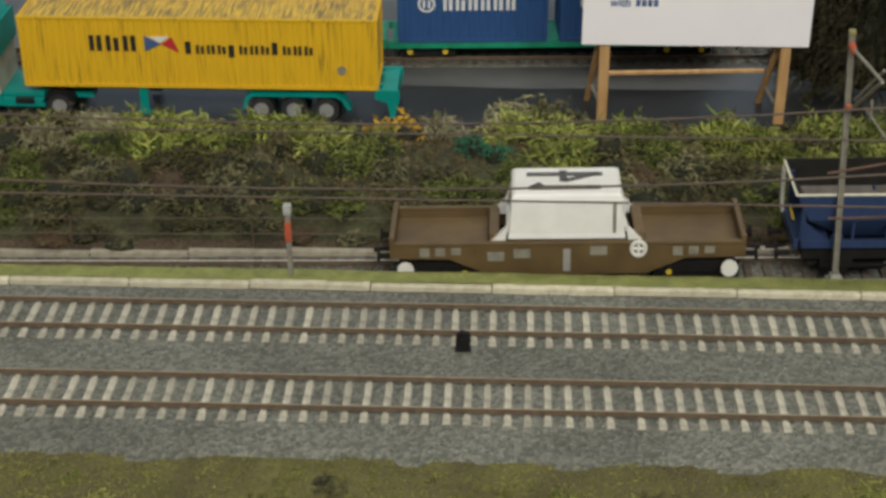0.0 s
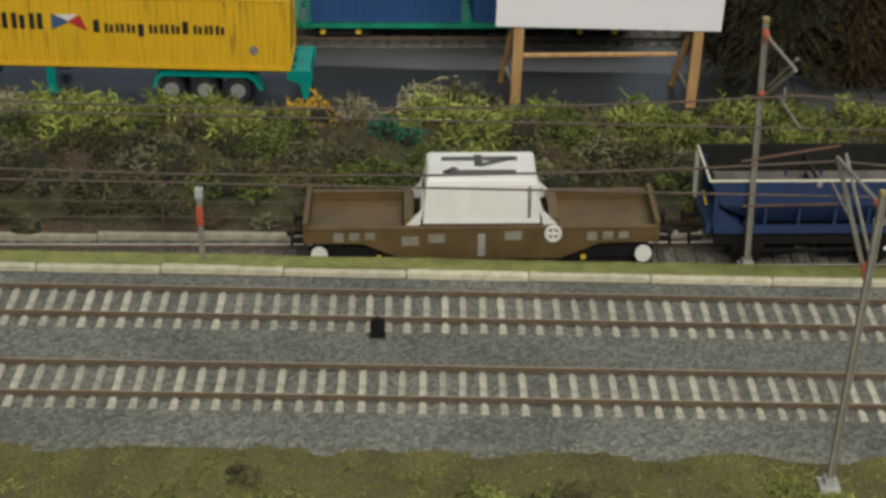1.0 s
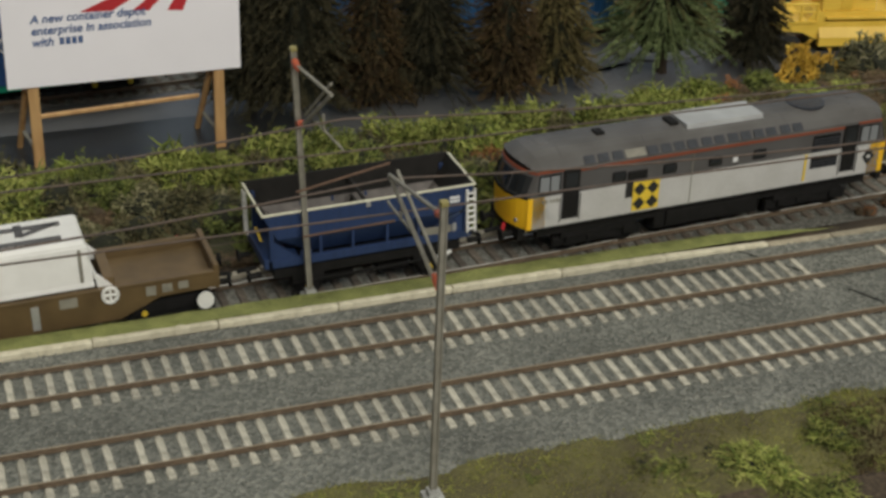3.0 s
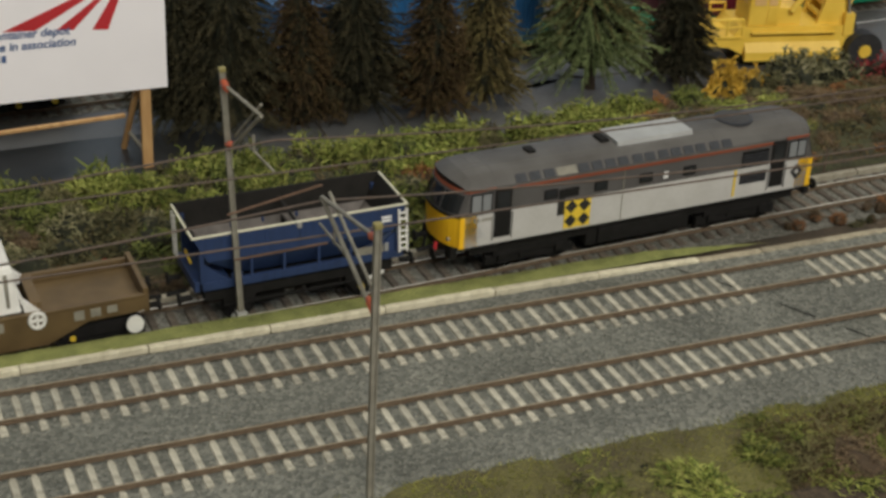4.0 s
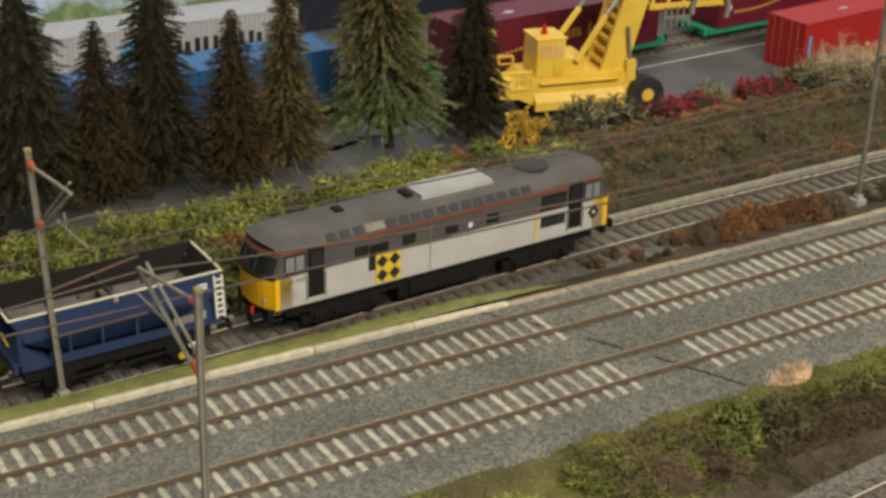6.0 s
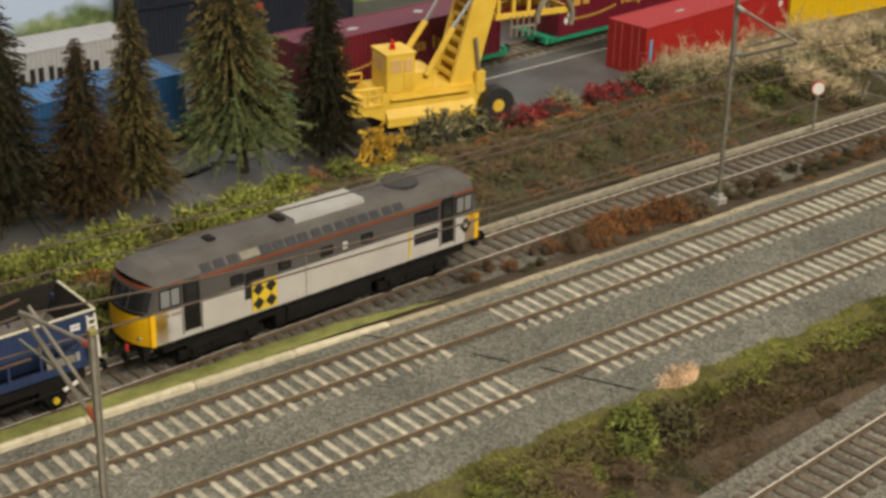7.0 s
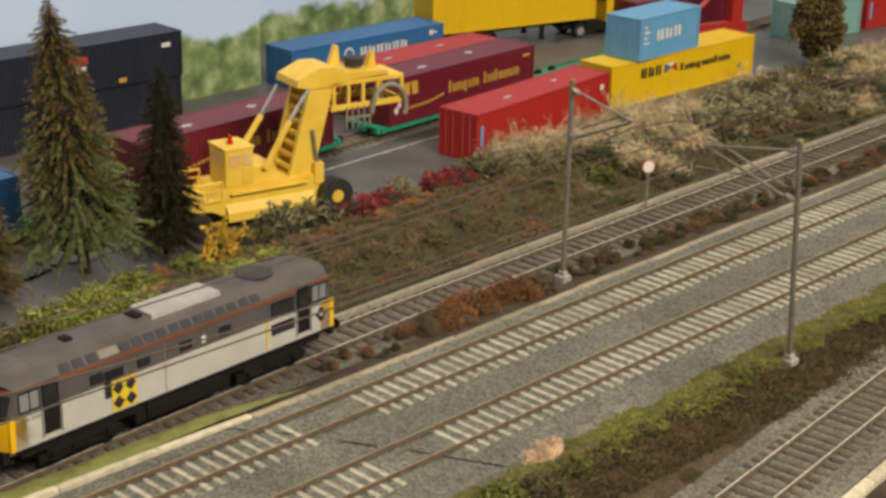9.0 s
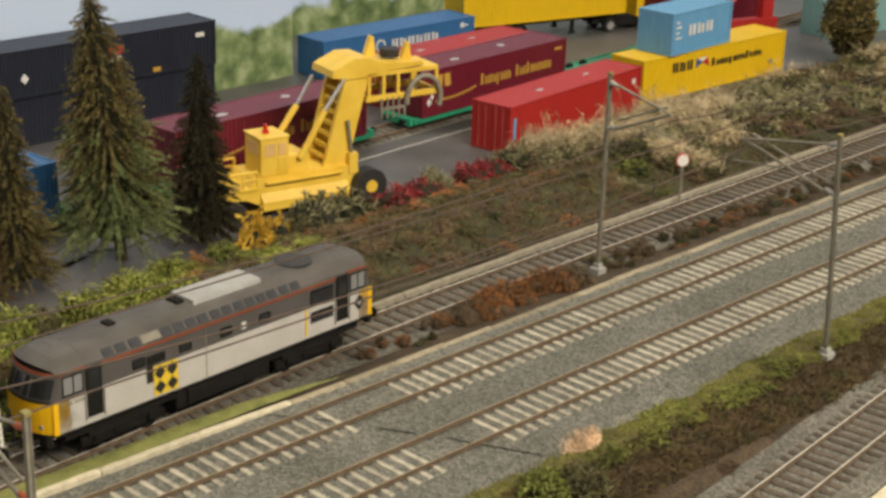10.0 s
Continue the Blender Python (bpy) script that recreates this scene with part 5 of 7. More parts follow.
def navy_marks(ob, L, W, H):
    mark(ob, 77, 93, 19, 24, M_RED_PAINT)
    for i in range(3):
        mark(ob, 78 + i * 5, 81.6 + i * 5, 14.5, 17.5, M_INK_WHITE)
    tri_mark(ob, ((19, 9), (22, 12.5), (19, 16), (16, 12.5)), M_INK_WHITE)
    mark(ob, L - 17, L - 10, 21.5, 24.5, M_INK_WHITE)
    mark(ob, 117, 123, 2.2, 5.2, M_INK_GOLD)


def navy_low_marks(ob, L, W, H):
    mark(ob, 79, 95, 20, 24, M_RED_PAINT)


def red_marks(ob, L, W, H):
    mark(ob, 4.2, 7.0, 9, 24, M_SKYBLUE)
    roof_patch(ob, 52, 14, 5, 2.2, H)
    roof_patch(ob, 112, 17, 4.5, 2, H)
    mark(ob, L - 12, L - 8, 21, 25, M_INK_WHITE)


SX = 497
container(744, 294, YARD + 0.2, 6, 160, M_RED, "red ribbed shipping container standing on the yard", red_marks)
container(915, 318, YARD + 0.2, -2, 177, M_YELLOW, "yellow shipping container with dark lettering on the yard", ferry_marks)
container(942, 314.5, YARD + 33, 2, 79, M_SKYBLUE, "short light blue container stacked on the yellow one", ewl_marks, height=32)
container(SX, 512, YARD + 0.2, -1, 667 - SX, M_NAVY, "near-black container at the bottom of a stack", navy_low_marks)
container(SX, 510, YARD + 33, -1, 667 - SX, M_NAVY, "near-black container stacked on another one", navy_marks, height=31.5)
container(309, 462, YARD + 0.2, 0, 160, M_GREYBOX, "silver-grey container with dark block lettering", grey_marks, height=34)
container(779, 520.5, YARD + 0.2, -1.8, 161, M_MIDBLUE, "blue container with white block lettering", long_white_marks, height=29.8)
container(760, 432, YARD + 0.2, 2, 165, M_RED, "red container standing behind the maroon one", red_marks)
container(1222, 352, YARD + 0.2, -10, 84, M_TEALBOX, "pale teal container on the yard", None, height=33)
container(1320, 340, YARD + 0.2, -10, 160, M_RED, "red container at the far end of the yard", red_marks)
container(1120, 455, YARD + 0.2, -8, 120, M_MAROON, "dark maroon container at the back of the yard", None)


def gantry(x, y, z, turn):
    ob = base("gantry_frame", x, y, z, turn)
    tagged(ob, "red steel gantry frame with a long base beam and leg", "gantry")
    part("base_beam", cube(0, 130, 0, 9, 2, 16, 0.6), M_RED, ob)
    part("leg", cube(112, 124, 0, 9, 16, 95, 0.6), M_RED, ob)
    part("brace", rod(bmesh.new(), (60, 4.5, 15), (113, 4.5, 60), 2.2), M_RED, ob)
    for xx in (10, 105):
        part("wheel", rod(bmesh.new(), (xx, 1, 2.8), (xx, 8, 2.8), 2.8, seg=14), M_BLACK_SHINE, ob)


gantry(1078, 428, YARD, -16)


# ---- flat wagons in the yard ----
def flat_wagon(xc, length, label, deck=6.0):
    y = yc_Y(xc)
    ob = base("flat_wagon", xc, y, YARD + 3.0, math.degrees(math.atan(0.056)))
    tagged(ob, label, "wagon", "yard wagons")
    h = length / 2
    part("deck", cube(-h + 4, h - 4, -12.6, 12.6, deck - 3.4, deck, 0.3), M_GREEN, ob)
    for s in (-1, 1):
        part("solebar", cube(-h + 2, h - 2, s * 14 - 1.1, s * 14 + 1.1, deck - 3.2, deck + 0.6, 0.3), M_GREEN, ob)
    part("spine", cube(-h + 38, h - 38, -7, 7, 1.2, deck - 3.6, 0.4), M_BLACK, ob)
    for e in (-1, 1):
        part("headstock", cube(e * h - 1.5, e * h + 1.5, -14, 14, deck - 3.6, deck + 1.4, 0.3), M_GREEN, ob)
        for s in (-1, 1):
            bf = part("buffer", rod(rod(bmesh.new(), (e * (h + 1), s * 9, 5.2), (e * (h + 5), s * 9, 5.2), 1.0), (e * (h + 5), s * 9, 5.2), (e * (h + 5.8), s * 9, 5.2), 2.3, seg=12), M_BLACK, ob)
        bx = e * (h - 22)
        bog = part("bogie", box(box(bmesh.new(), bx - 14, bx + 14, -11, -9.4, 1.4, 4.6, 0.3), bx - 14, bx + 14, 9.4, 11, 1.4, 4.6, 0.3), M_BLACK, ob)
        for dx in (-9, 9):
            part("wheelset", rod(rod(rod(bmesh.new(), (bx + dx, -9.2, 4.6), (bx + dx, -7.2, 4.6), 4.6, seg=18), (bx + dx, 7.2, 4.6), (bx + dx, 9.2, 4.6), 4.6, seg=18), (bx + dx, -8, 4.6), (bx + dx, 8, 4.6), 0.8), M_BLACK, bog)
            for s in (-1, 1):
                part("axlebox", rod(bmesh.new(), (bx + dx, s * 11, 4.2), (bx + dx, s * 12.2, 4.2), 1.5, seg=10), M_YELLOWDOT, bog, "yellow axlebox cover")
    return ob


def on_wagon(xl, length, colour, label, marks, height=32.5, lift=9.7):
    return container(xl, yc_Y(xl) - 16.2, YARD + lift, math.degrees(math.atan(0.056)), length, colour, label, marks, height=height)


flat_wagon(92, 176, "green flat container wagon on the yard siding", 10.4)
flat_wagon(364, 176, "green flat container wagon on the yard siding")
flat_wagon(602, 178, "green flat container wagon on the yard siding")
flat_wagon(818, 178, "green flat container wagon on the yard siding")
flat_wagon(1010, 178, "empty green flat wagon on the yard siding")
on_wagon(12, 76, M_BLUE, "blue short container with a white emblem on a wagon", hanjin_marks, lift=14)
on_wagon(94, 76, M_BLUE, "blue short container on a green flat wagon", hanjin_marks, lift=14)
on_wagon(284, 158, M_MIDBLUE, "long blue container on a green flat wagon", blue_marks)
on_wagon(524, 160, M_MAROON, "maroon container with gold lettering on a wagon", maroon_marks)
on_wagon(738, 160, M_MAROON, "maroon container with gold lettering on a wagon", maroon_marks)


# ---- lorries ----
def road_wheel(ob, x, y0, y1, z, r):
    w = part("wheel", rod(bmesh.new(), (x, y0, z), (x, y1, z), r, seg=22), M_BLACK_SHINE, ob, "black rubber tyre")
    s = -1 if y0 < y1 else 1
    part("rim", rod(rod(bmesh.new(), (x, y0 - 0.25, z), (x, y0 + 0.5, z), r * 0.58, seg=18), (x, y0 - 0.6, z), (x, y0, z), r * 0.22, seg=10), M_SILVER, w, "silver wheel rim")
    part("rim", rod(bmesh.new(), (x, y1 - 0.5, z), (x, y1 + 0.25, z), r * 0.58, seg=18), M_SILVER, w, "silver wheel rim")
    return w


def lorry(x, y, z, turn, frame_paint, cab_paint, box_paint, box_label, label, marks):
    """An articulated lorry: trailer along +x from the container's left end, cab to the left."""
    ob = base("articulated_lorry", x, y, z, turn)
    tagged(ob, label, "lorry")
    L, W = 168, 32
    bm = box(bmesh.new(), 8, L + 2, 8, 11, 12.5, 16.5, 0.2)
    box(bm, 8, L + 2, 21, 24, 12.5, 16.5, 0.2)
    for i in range(9):
        box(bm, 12 + i * 19, 14.5 + i * 19, 11, 21, 13.5, 15.5)
    part("trailer_frame", bm, frame_paint, ob)
    tail = side_prism(bmesh.new(), ((L - 2, 16.3), (L + 9.5, 16.3), (L + 10, 13), (L + 7.5, 2), (L + 5.5, 2), (L + 4, 10), (L - 2, 12)), 0.8, 3.2)
    part("tail_guard", tail, frame_paint, ob)
    part("tail_guard", side_prism(bmesh.new(), ((L - 2, 16.3), (L + 9.5, 16.3), (L + 10, 13), (L + 7.5, 2), (L + 5.5, 2), (L + 4, 10), (L - 2, 12)), W - 3.2, W - 0.8), frame_paint, ob)
    part("bumper", cube(L + 1.2, L + 8.8, 1, W - 1, 10, 16, 0.6), frame_paint, ob)
    for s in (1.2, W - 3):
        leg = box(bmesh.new(), 54, 58, s, s + 1.8, 4, 16, 0.2)
        box(leg, 53, 59, s - 0.4, s + 2.2, 2.5, 4.4, 0.2)
        part("landing_leg", leg, frame_paint, ob)
    wx = (112, 127.5, 143)
    for k in wx:
        road_wheel(ob, k, 0.3, 6.3, 6.0, 6.0)
        road_wheel(ob, k, W - 0.3, W - 6.3, 6.0, 6.0)
    for s in (0.0, W - 7):
        arc = [(103, 6.5), (104.5, 12), (107, 14.2), (148, 14.2), (152, 12), (155, 6.5), (153, 6.5), (150.5, 11), (147.5, 12.8), (108, 12.8), (106, 11), (104.6, 6.5)]
        part("mudguard", side_prism(bmesh.new(), arc, s, s + 7), frame_paint, ob)
    container(0, 0, 16.6, 0, L, box_paint, box_label, marks, parent=ob, height=35, dirty=M_YELLOW_ROOF if box_paint is M_YELLOW_DIRTY else None)
    # tractor
    part("chassis", box(box(bmesh.new(), -34, 30, 8, 24, 7.5, 11.5, 0.4), -20, 8, 1.5, 30.5, 5, 10, 0.8), frame_paint, ob)
    part("deck_plate", cube(-12, 8, 2, 30, 10.2, 12.4, 0.4), frame_paint, ob)
    part("roof_fairing", side_prism(bmesh.new(), ((-34, 43.2), (-20, 43.2), (-10.5, 46), (-10.5, 31), (-12.3, 31), (-12.3, 43), (-16, 51), (-24, 50)), 2, 30), frame_paint, ob)
    part("cab_skirt", cube(-39, -12.2, 0.6, 31.4, 6, 12, 0.5), frame_paint, ob)
    cab = [(-40, 6), (-41, 20), (-38.5, 37), (-34, 43), (-14, 43), (-12.5, 38), (-12.5, 7), (-17, 5), (-22, 10.5), (-31, 10.5), (-36, 5)]
    cabo = part("cab", side_prism(bmesh.new(), cab, 1, 31), cab_paint, ob)
    win = [(-35.5, 23), (-35, 33), (-33, 36), (-22, 36), (-22, 23)]
    part("side_window", side_prism(bmesh.new(), win, 0.75, 1.4), M_GLASS, cabo)
    part("side_window", side_prism(bmesh.new(), win, 30.6, 31.25), M_GLASS, cabo)
    part("windscreen", cube(-40.6, -38.6, 3.5, 28.5, 22, 35, 0.3), M_GLASS, cabo)
    for k in (-27, 15):
        road_wheel(ob, k, 1.0, 6.5, 6.0, 6.0)
        road_wheel(ob, k, 31.0, 25.5, 6.0, 6.0)
    for s in (0.6, 25):
        part("mudguard", side_prism(bmesh.new(), [(7, 8)] + [(15 + 8 * math.cos(a), 6 + 8.2 * math.sin(a)) for a in np.linspace(math.pi * 0.93, math.pi * 0.07, 9)] + [(22.5, 7), (15 + 6.6 * 0.8, 10.5), (15, 12.7), (15 - 6.6 * 0.8, 10.5)], s, s + 6.4), M_BLACK, ob)
    part("side_tank", rod(bmesh.new(), (-6, 4.5, 8), (3, 4.5, 8), 3.4, seg=14), M_BLACK, ob)
    return ob


lorry(-161, 262, YARD, 0, M_TEAL, M_CABCREAM, M_YELLOW_DIRTY, "weathered yellow corrugated container with dark lettering", "articulated lorry with teal trailer carrying a weathered yellow container", ferry_marks)
other = lorry(1112, 517, YARD, 165, M_BLACK, M_YELLOW, M_YELLOW, "clean yellow container with dark lettering", "yellow articulated lorry parked at the back of the yard", ferry_marks)


# ---- billboard ----
def billboard(x0, x1, y, z0, z1):
    ob = base("billboard", 0, 0, 0)
    tagged(ob, "large white hoarding with red stripes on a timber frame", "billboard")
    part("board", cube(x0, x1, y - 0.6, y + 0.6, z0, z1, 0.2), M_BOARD, ob, "white printed board")
    for xx in (x0 + 11, x1 - 10):
        part("leg", cube(xx - 2.4, xx + 2.4, y + 0.8, y + 3.6, YARD - 4, z1 - 6, 0.3), M_TIMBER, ob)
        part("stay", rod(bmesh.new(), (xx - 6, y + 26, YARD + 1), (xx - 2, y + 3.4, z0 + 4), 1.5, seg=6), M_TIMBER, ob)
        part("tie", rod(bmesh.new(), (xx - 5, y + 22, YARD + 12), (xx, y + 3.2, YARD + 7), 0.9, seg=6), M_GREYPOST, ob)
    part("rail_bar", rod(bmesh.new(), (x0 + 12, y + 4.6, YARD + 24), (x1 - 16, y + 20, YARD + 20), 1.2, seg=6), M_TIMBER, ob)
    f = y - 0.75
    w = x1 - x0
    for a, b, c, d, zz in ((135, 149, 173, 179, 33), (158, 165.2, 181, 183.2, 31.8), (173.5, 180.4, 185, 188, 30.6)):
        tri_mark(ob, [(a, z0 + zz), (b, z0 + zz - 0.6), (d, z0 + 49), (c, z0 + 48.4)], M_RED_PAINT, y=f)
    for i, txt in enumerate(("A new container depot", "enterprise in association", "with")):
        cu = bpy.data.curves.new("caption", "FONT")
        cu.body, cu.size, cu.extrude, cu.shear, cu.offset = txt, 5.3 * MM, 0.0001, 0.2, 0.00012
        t = new("caption", cu)
        t.parent = ob
        t.data.materials.append(M_INK_BLUE)
        t.matrix_basis = pose((x0 + 12) * MM, f * MM, (z0 + 29.6 - i * 5.3) * MM, 90, 0, 0)
        t["label"] = "blue slanting caption"
    for k in range(4):
        mark(ob, x0 + 24 + k * 2.7, x0 + 26 + k * 2.7, z0 + 19, z0 + 22.2, M_INK_BLUE, y=f)
    bar_word(ob, x0 + 12, x0 + 94, z0 + 52, z0 + 62, M_INK_BLUE, 14, 0.32, y=f)
    for o in ob.children:
        if o.name.startswith("marking"):
            o.name = "printed_shape"
    return ob


billboard(101.5, 206, 265, 20.3, 84)


# ---- container loading machine ----
def loader(x, y, z, turn):
    ob = base("reach_stacker", x, y, z, turn)
    tagged(ob, "bright yellow mobile container crane with a jointed boom", "crane")
    body = [(-46, 13), (-46, 18), (-32, 19), (-28, 24), (36, 24), (40, 20), (39, 11), (32, 8), (-26, 8), (-34, 12)]
    part("chassis", side_prism(bmesh.new(), body, -15, 15), M_CRANE, ob)
    for a, b in ((-18.5, -15), (15, 18.5)):
        i_, o_ = (b, a) if a < 0 else (a, b)
        part("side_skirt", prism(bmesh.new(), [(i_, 5), (o_, 5), (o_, 10), (i_ * 0.97, 15.5)], -25, 32), M_CRANE, ob)
        part("running_board", cube(-22, 28, a + 0.6, b - 0.6, 20.4, 21.4, 0.2), M_CRANE, ob)
    part("deck", cube(-48, -27, -16, 16, 17.4, 19, 0.3), M_CRANE, ob)
    for yy in (-15, 15):
        bm = bmesh.new()
        for xx in (-46, -36, -27):
            rod(bm, (xx, yy, 19), (xx, yy, 28.5), 0.7, seg=6)
        rod(bm, (-46, yy, 28.5), (-27, yy, 28.5), 0.8, seg=6)
        rod(bm, (-46, yy, 24), (-27, yy, 24), 0.6, seg=6)
        part("handrail", bm, M_CRANE, ob)
    part("handrail", rod(rod(bmesh.new(), (-46, -15, 28.5), (-46, 15, 28.5), 0.8, seg=6), (-46, -15, 24), (-46, 15, 24), 0.6, seg=6), M_CRANE, ob)
    cab = part("cab", cube(-24, -6, -14, 7, 24, 46, 0.9), M_CRANE, ob)
    part("cab_roof", cube(-24.6, -5.4, -14.6, 7.6, 46, 47.2, 0.4), M_CRANE, cab)
    dull = surface("painted_window", (0.74, 0.48, 0.2), (0.6, 0.4, 0.15), 0.35, 90, 0.4, 0.05, 900)
    part("side_window", cube(-21.5, -14.5, -14.4, -13.6, 36, 43.5, 0.3), dull, cab, "dull painted window")
    part("side_window", cube(-13, -8, -14.4, -13.6, 36, 43.5, 0.3), dull, cab, "dull painted window")
    part("rear_window", cube(-24.4, -23.6, -10, 3, 36, 43.5, 0.3), dull, cab, "dull painted window")
    part("cab_door", cube(-13.2, -7.6, -14.5, -13.6, 26, 35, 0.3), M_CRANE, cab)
    part("beacon", rod(rod(bmesh.new(), (-16, -4, 47), (-16, -4, 48.6), 2.0, seg=12), (-16, -4, 48.6), (-16, -4, 52.5), 1.5, 1.1, seg=12), M_REDLAMP, cab, "small red warning lamp")
    # sloping column: two cheek plates joined by rungs
    for yy in (-12, 8):
        part("boom_plate", side_prism(bmesh.new(), ((17, 20), (33, 20), (49, 78), (33, 78)), yy, yy + 3), M_CRANE, ob)
    for k in range(8):
        u = k / 7
        xx, zz = 19.5 + 13 * u, 27 + 46 * u
        part("rung", cube(xx, xx + 3, -9.5, 8.5, zz, zz + 2.2, 0.2), M_CRANE, ob)
    head = [(23, 77), (24, 81), (38, 87), (48, 86.5), (58, 82), (84, 80.5), (86, 78.5), (60, 77.5), (49, 75), (34, 75)]
    part("boom_head", side_prism(bmesh.new(), head, -13, 12), M_CRANE, ob)
    for xx, zz in ((56, 96), (81, 90)):
        part("horn", side_prism(bmesh.new(), ((xx - 5, zz - 12), (xx + 2.4, zz - 12), (xx + 1.0, zz), (xx - 0.8, zz)), -2, 2), M_CRANE, ob)
    part("spare_tyre", rod(bmesh.new(), (69, 0, 83), (69, 0, 87.5), 6.0, seg=18), M_BLACK_SHINE, ob, "black spare tyre")
    # carrying frame with windows
    part("spreader_roof", cube(46, 96, -13, 13, 74.5, 77.2, 0.4), M_CRANE, ob)
    for xx in (47, 57, 67, 77, 94):
        for yy in (-13, 11):
            part("spreader_post", cube(xx, xx + 2.0, yy, yy + 2, 62.5, 74.6), M_CRANE, ob)
    for yy in (-13, 11):
        part("spreader_beam", cube(46, 96, yy, yy + 2, 59.5, 63, 0.3), M_CRANE, ob)
    for xx in (46, 94):
        part("spreader_beam", cube(xx, xx + 2, -11, 11, 59.5, 63, 0.3), M_CRANE, ob)
    for yy in (-14.5, 14.5):
        pts = [(85 + 12 * math.cos(a), yy, 58 + 14 * math.sin(a)) for a in np.linspace(math.pi * 1.05, -0.4, 12)]
        cu = bpy.data.curves.new("grab_arm", "CURVE")
        cu.dimensions, cu.bevel_depth, cu.bevel_resolution, cu.use_fill_caps = "3D", 1.7 * MM, 2, True
        sp = cu.splines.new("POLY")
        sp.points.add(len(pts) - 1)
        for p, q in zip(sp.points, pts):
            p.co = (*(Vector(q) * MM), 1)
        cu.materials.append(M_GREYPOST)
        arm = new("grab_arm", cu)
        arm.parent = ob
        arm["label"] = "grey curved grab arm"
    for k in range(5):
        part("grab_tine", rod(bmesh.new(), (56 + k * 4, -13.8, 61), (56 + k * 4, -13.8, 48.5), 0.7, seg=6), M_GREYPOST, ob, "dark grey tine")
    part("tine_bar", cube(55, 73, -14.4, -13.2, 54, 55.4), M_GREYPOST, ob)
    for yy, (ax, az), (bx, bz), (cx_, cz) in ((10.5, (1, 42), (12, 57), (23, 74)), (-13.5, (1.4, 32), (18, 58.6), (31, 76))):
        ram = part("ram_cylinder", rod(bmesh.new(), (ax, yy, az), (bx, yy, bz), 1.9, seg=10), M_CRANE, ob)
        part("ram_rod", rod(bmesh.new(), (bx, yy, bz), (cx_, yy, cz), 1.1, seg=10), M_CHROME, ram, "bright steel ram")
    part("ram_mount", cube(-6, 8, -12, 10, 24, 34, 0.6), M_CRANE, ob)
    part("strut", rod(bmesh.new(), (36.5, -14, 24), (33, -14, 51), 1.0, seg=8), M_GREYPOST, ob)
    part("strut_socket", cube(33, 39, -16, -11, 18, 31, 0.5), M_CRANE, ob)
    for xx, r, w in ((-43, 6.5, 7), (45, 10.6, 9)):
        for yy in (-22, 22 - w):
            whl = part("wheel", rod(bmesh.new(), (xx, yy, r), (xx, yy + w, r), r, seg=26), M_BLACK_SHINE, ob, "thick black tyre")
            part("hub", rod(bmesh.new(), (xx, yy - 0.4, r), (xx, yy + w + 0.4, r), r * 0.36, seg=14), M_CRANE, whl, "yellow hub")
        part("axle", rod(bmesh.new(), (xx, -16, r), (xx, 16, r), 3, seg=10), M_CRANE, ob)
    return ob


loader(570, 312, YARD, -12)


# ---- the train ----
def bogie(ob, xc, half, wheels, r, mat_side):
    b = part("bogie", box(box(bmesh.new(), xc - half, xc + half, -11.4, -9.6, 3.0, 7.0, 0.4), xc - half, xc + half, 9.6, 11.4, 3.0, 7.0, 0.4), mat_side, ob, "black bogie frame")
    box_bm = bmesh.new()
    for dx in wheels:
        rod(box_bm, (xc + dx, -9.4, r), (xc + dx, -7.2, r), r, seg=20)
        rod(box_bm, (xc + dx, 7.2, r), (xc + dx, 9.4, r), r, seg=20)
        rod(box_bm, (xc + dx, -8, r), (xc + dx, 8, r), 0.9)
        part("wheelset", box_bm, M_BLACK, b)
        box_bm = bmesh.new()
    box_bm.free()
    for dx in wheels:
        for s in (-1, 1):
            part("axlebox", cube(xc + dx - 1.8, xc + dx + 1.8, s * 12 - 0.8, s * 12 + 0.8, r - 1.8, r + 1.8, 0.3), M_BLACK, b)
    return b


def buffers(ob, x, e, z):
    for s in (-1, 1):
        part("buffer", rod(rod(bmesh.new(), (x, s * 8.5, z), (x + e * 4.4, s * 8.5, z), 1.1), (x + e * 4.4, s * 8.5, z), (x + e * 5.2, s * 8.5, z), 2.4, seg=14), M_BLACK, ob)
    part("coupling", rod(bmesh.new(), (x, 0, z - 1.5), (x + e * 7.5, 0, z - 2.2), 0.9), M_BLACK, ob)


def on_track(name, x, label, category):
    turn = math.degrees(math.atan2(yc_T(x + 60) - yc_T(x - 60), 120))
    climb = math.degrees(math.atan2(rail_T(x + 40) - rail_T(x - 40), 80))
    ob = base(name, x, yc_T(x), rail_T(x))
    ob.matrix_basis = pose(x * MM, (yc_T(x - 60) + yc_T(x + 60)) / 2 * MM, (rail_T(x - 40) + rail_T(x + 40)) / 2 * MM, 0, -climb, turn)
    tagged(ob, label, category, "freight train")
    return ob


def lift(ob, sx, sz, up):
    """Stretches the parts drawn so far about the rail datum and lifts them onto the running gear."""
    m = Matrix.Translation((0, 0, up * MM)) @ Matrix.Diagonal((sx, 1, sz, 1))
    for o in ob.children_recursive:
        o.data.transform(m)


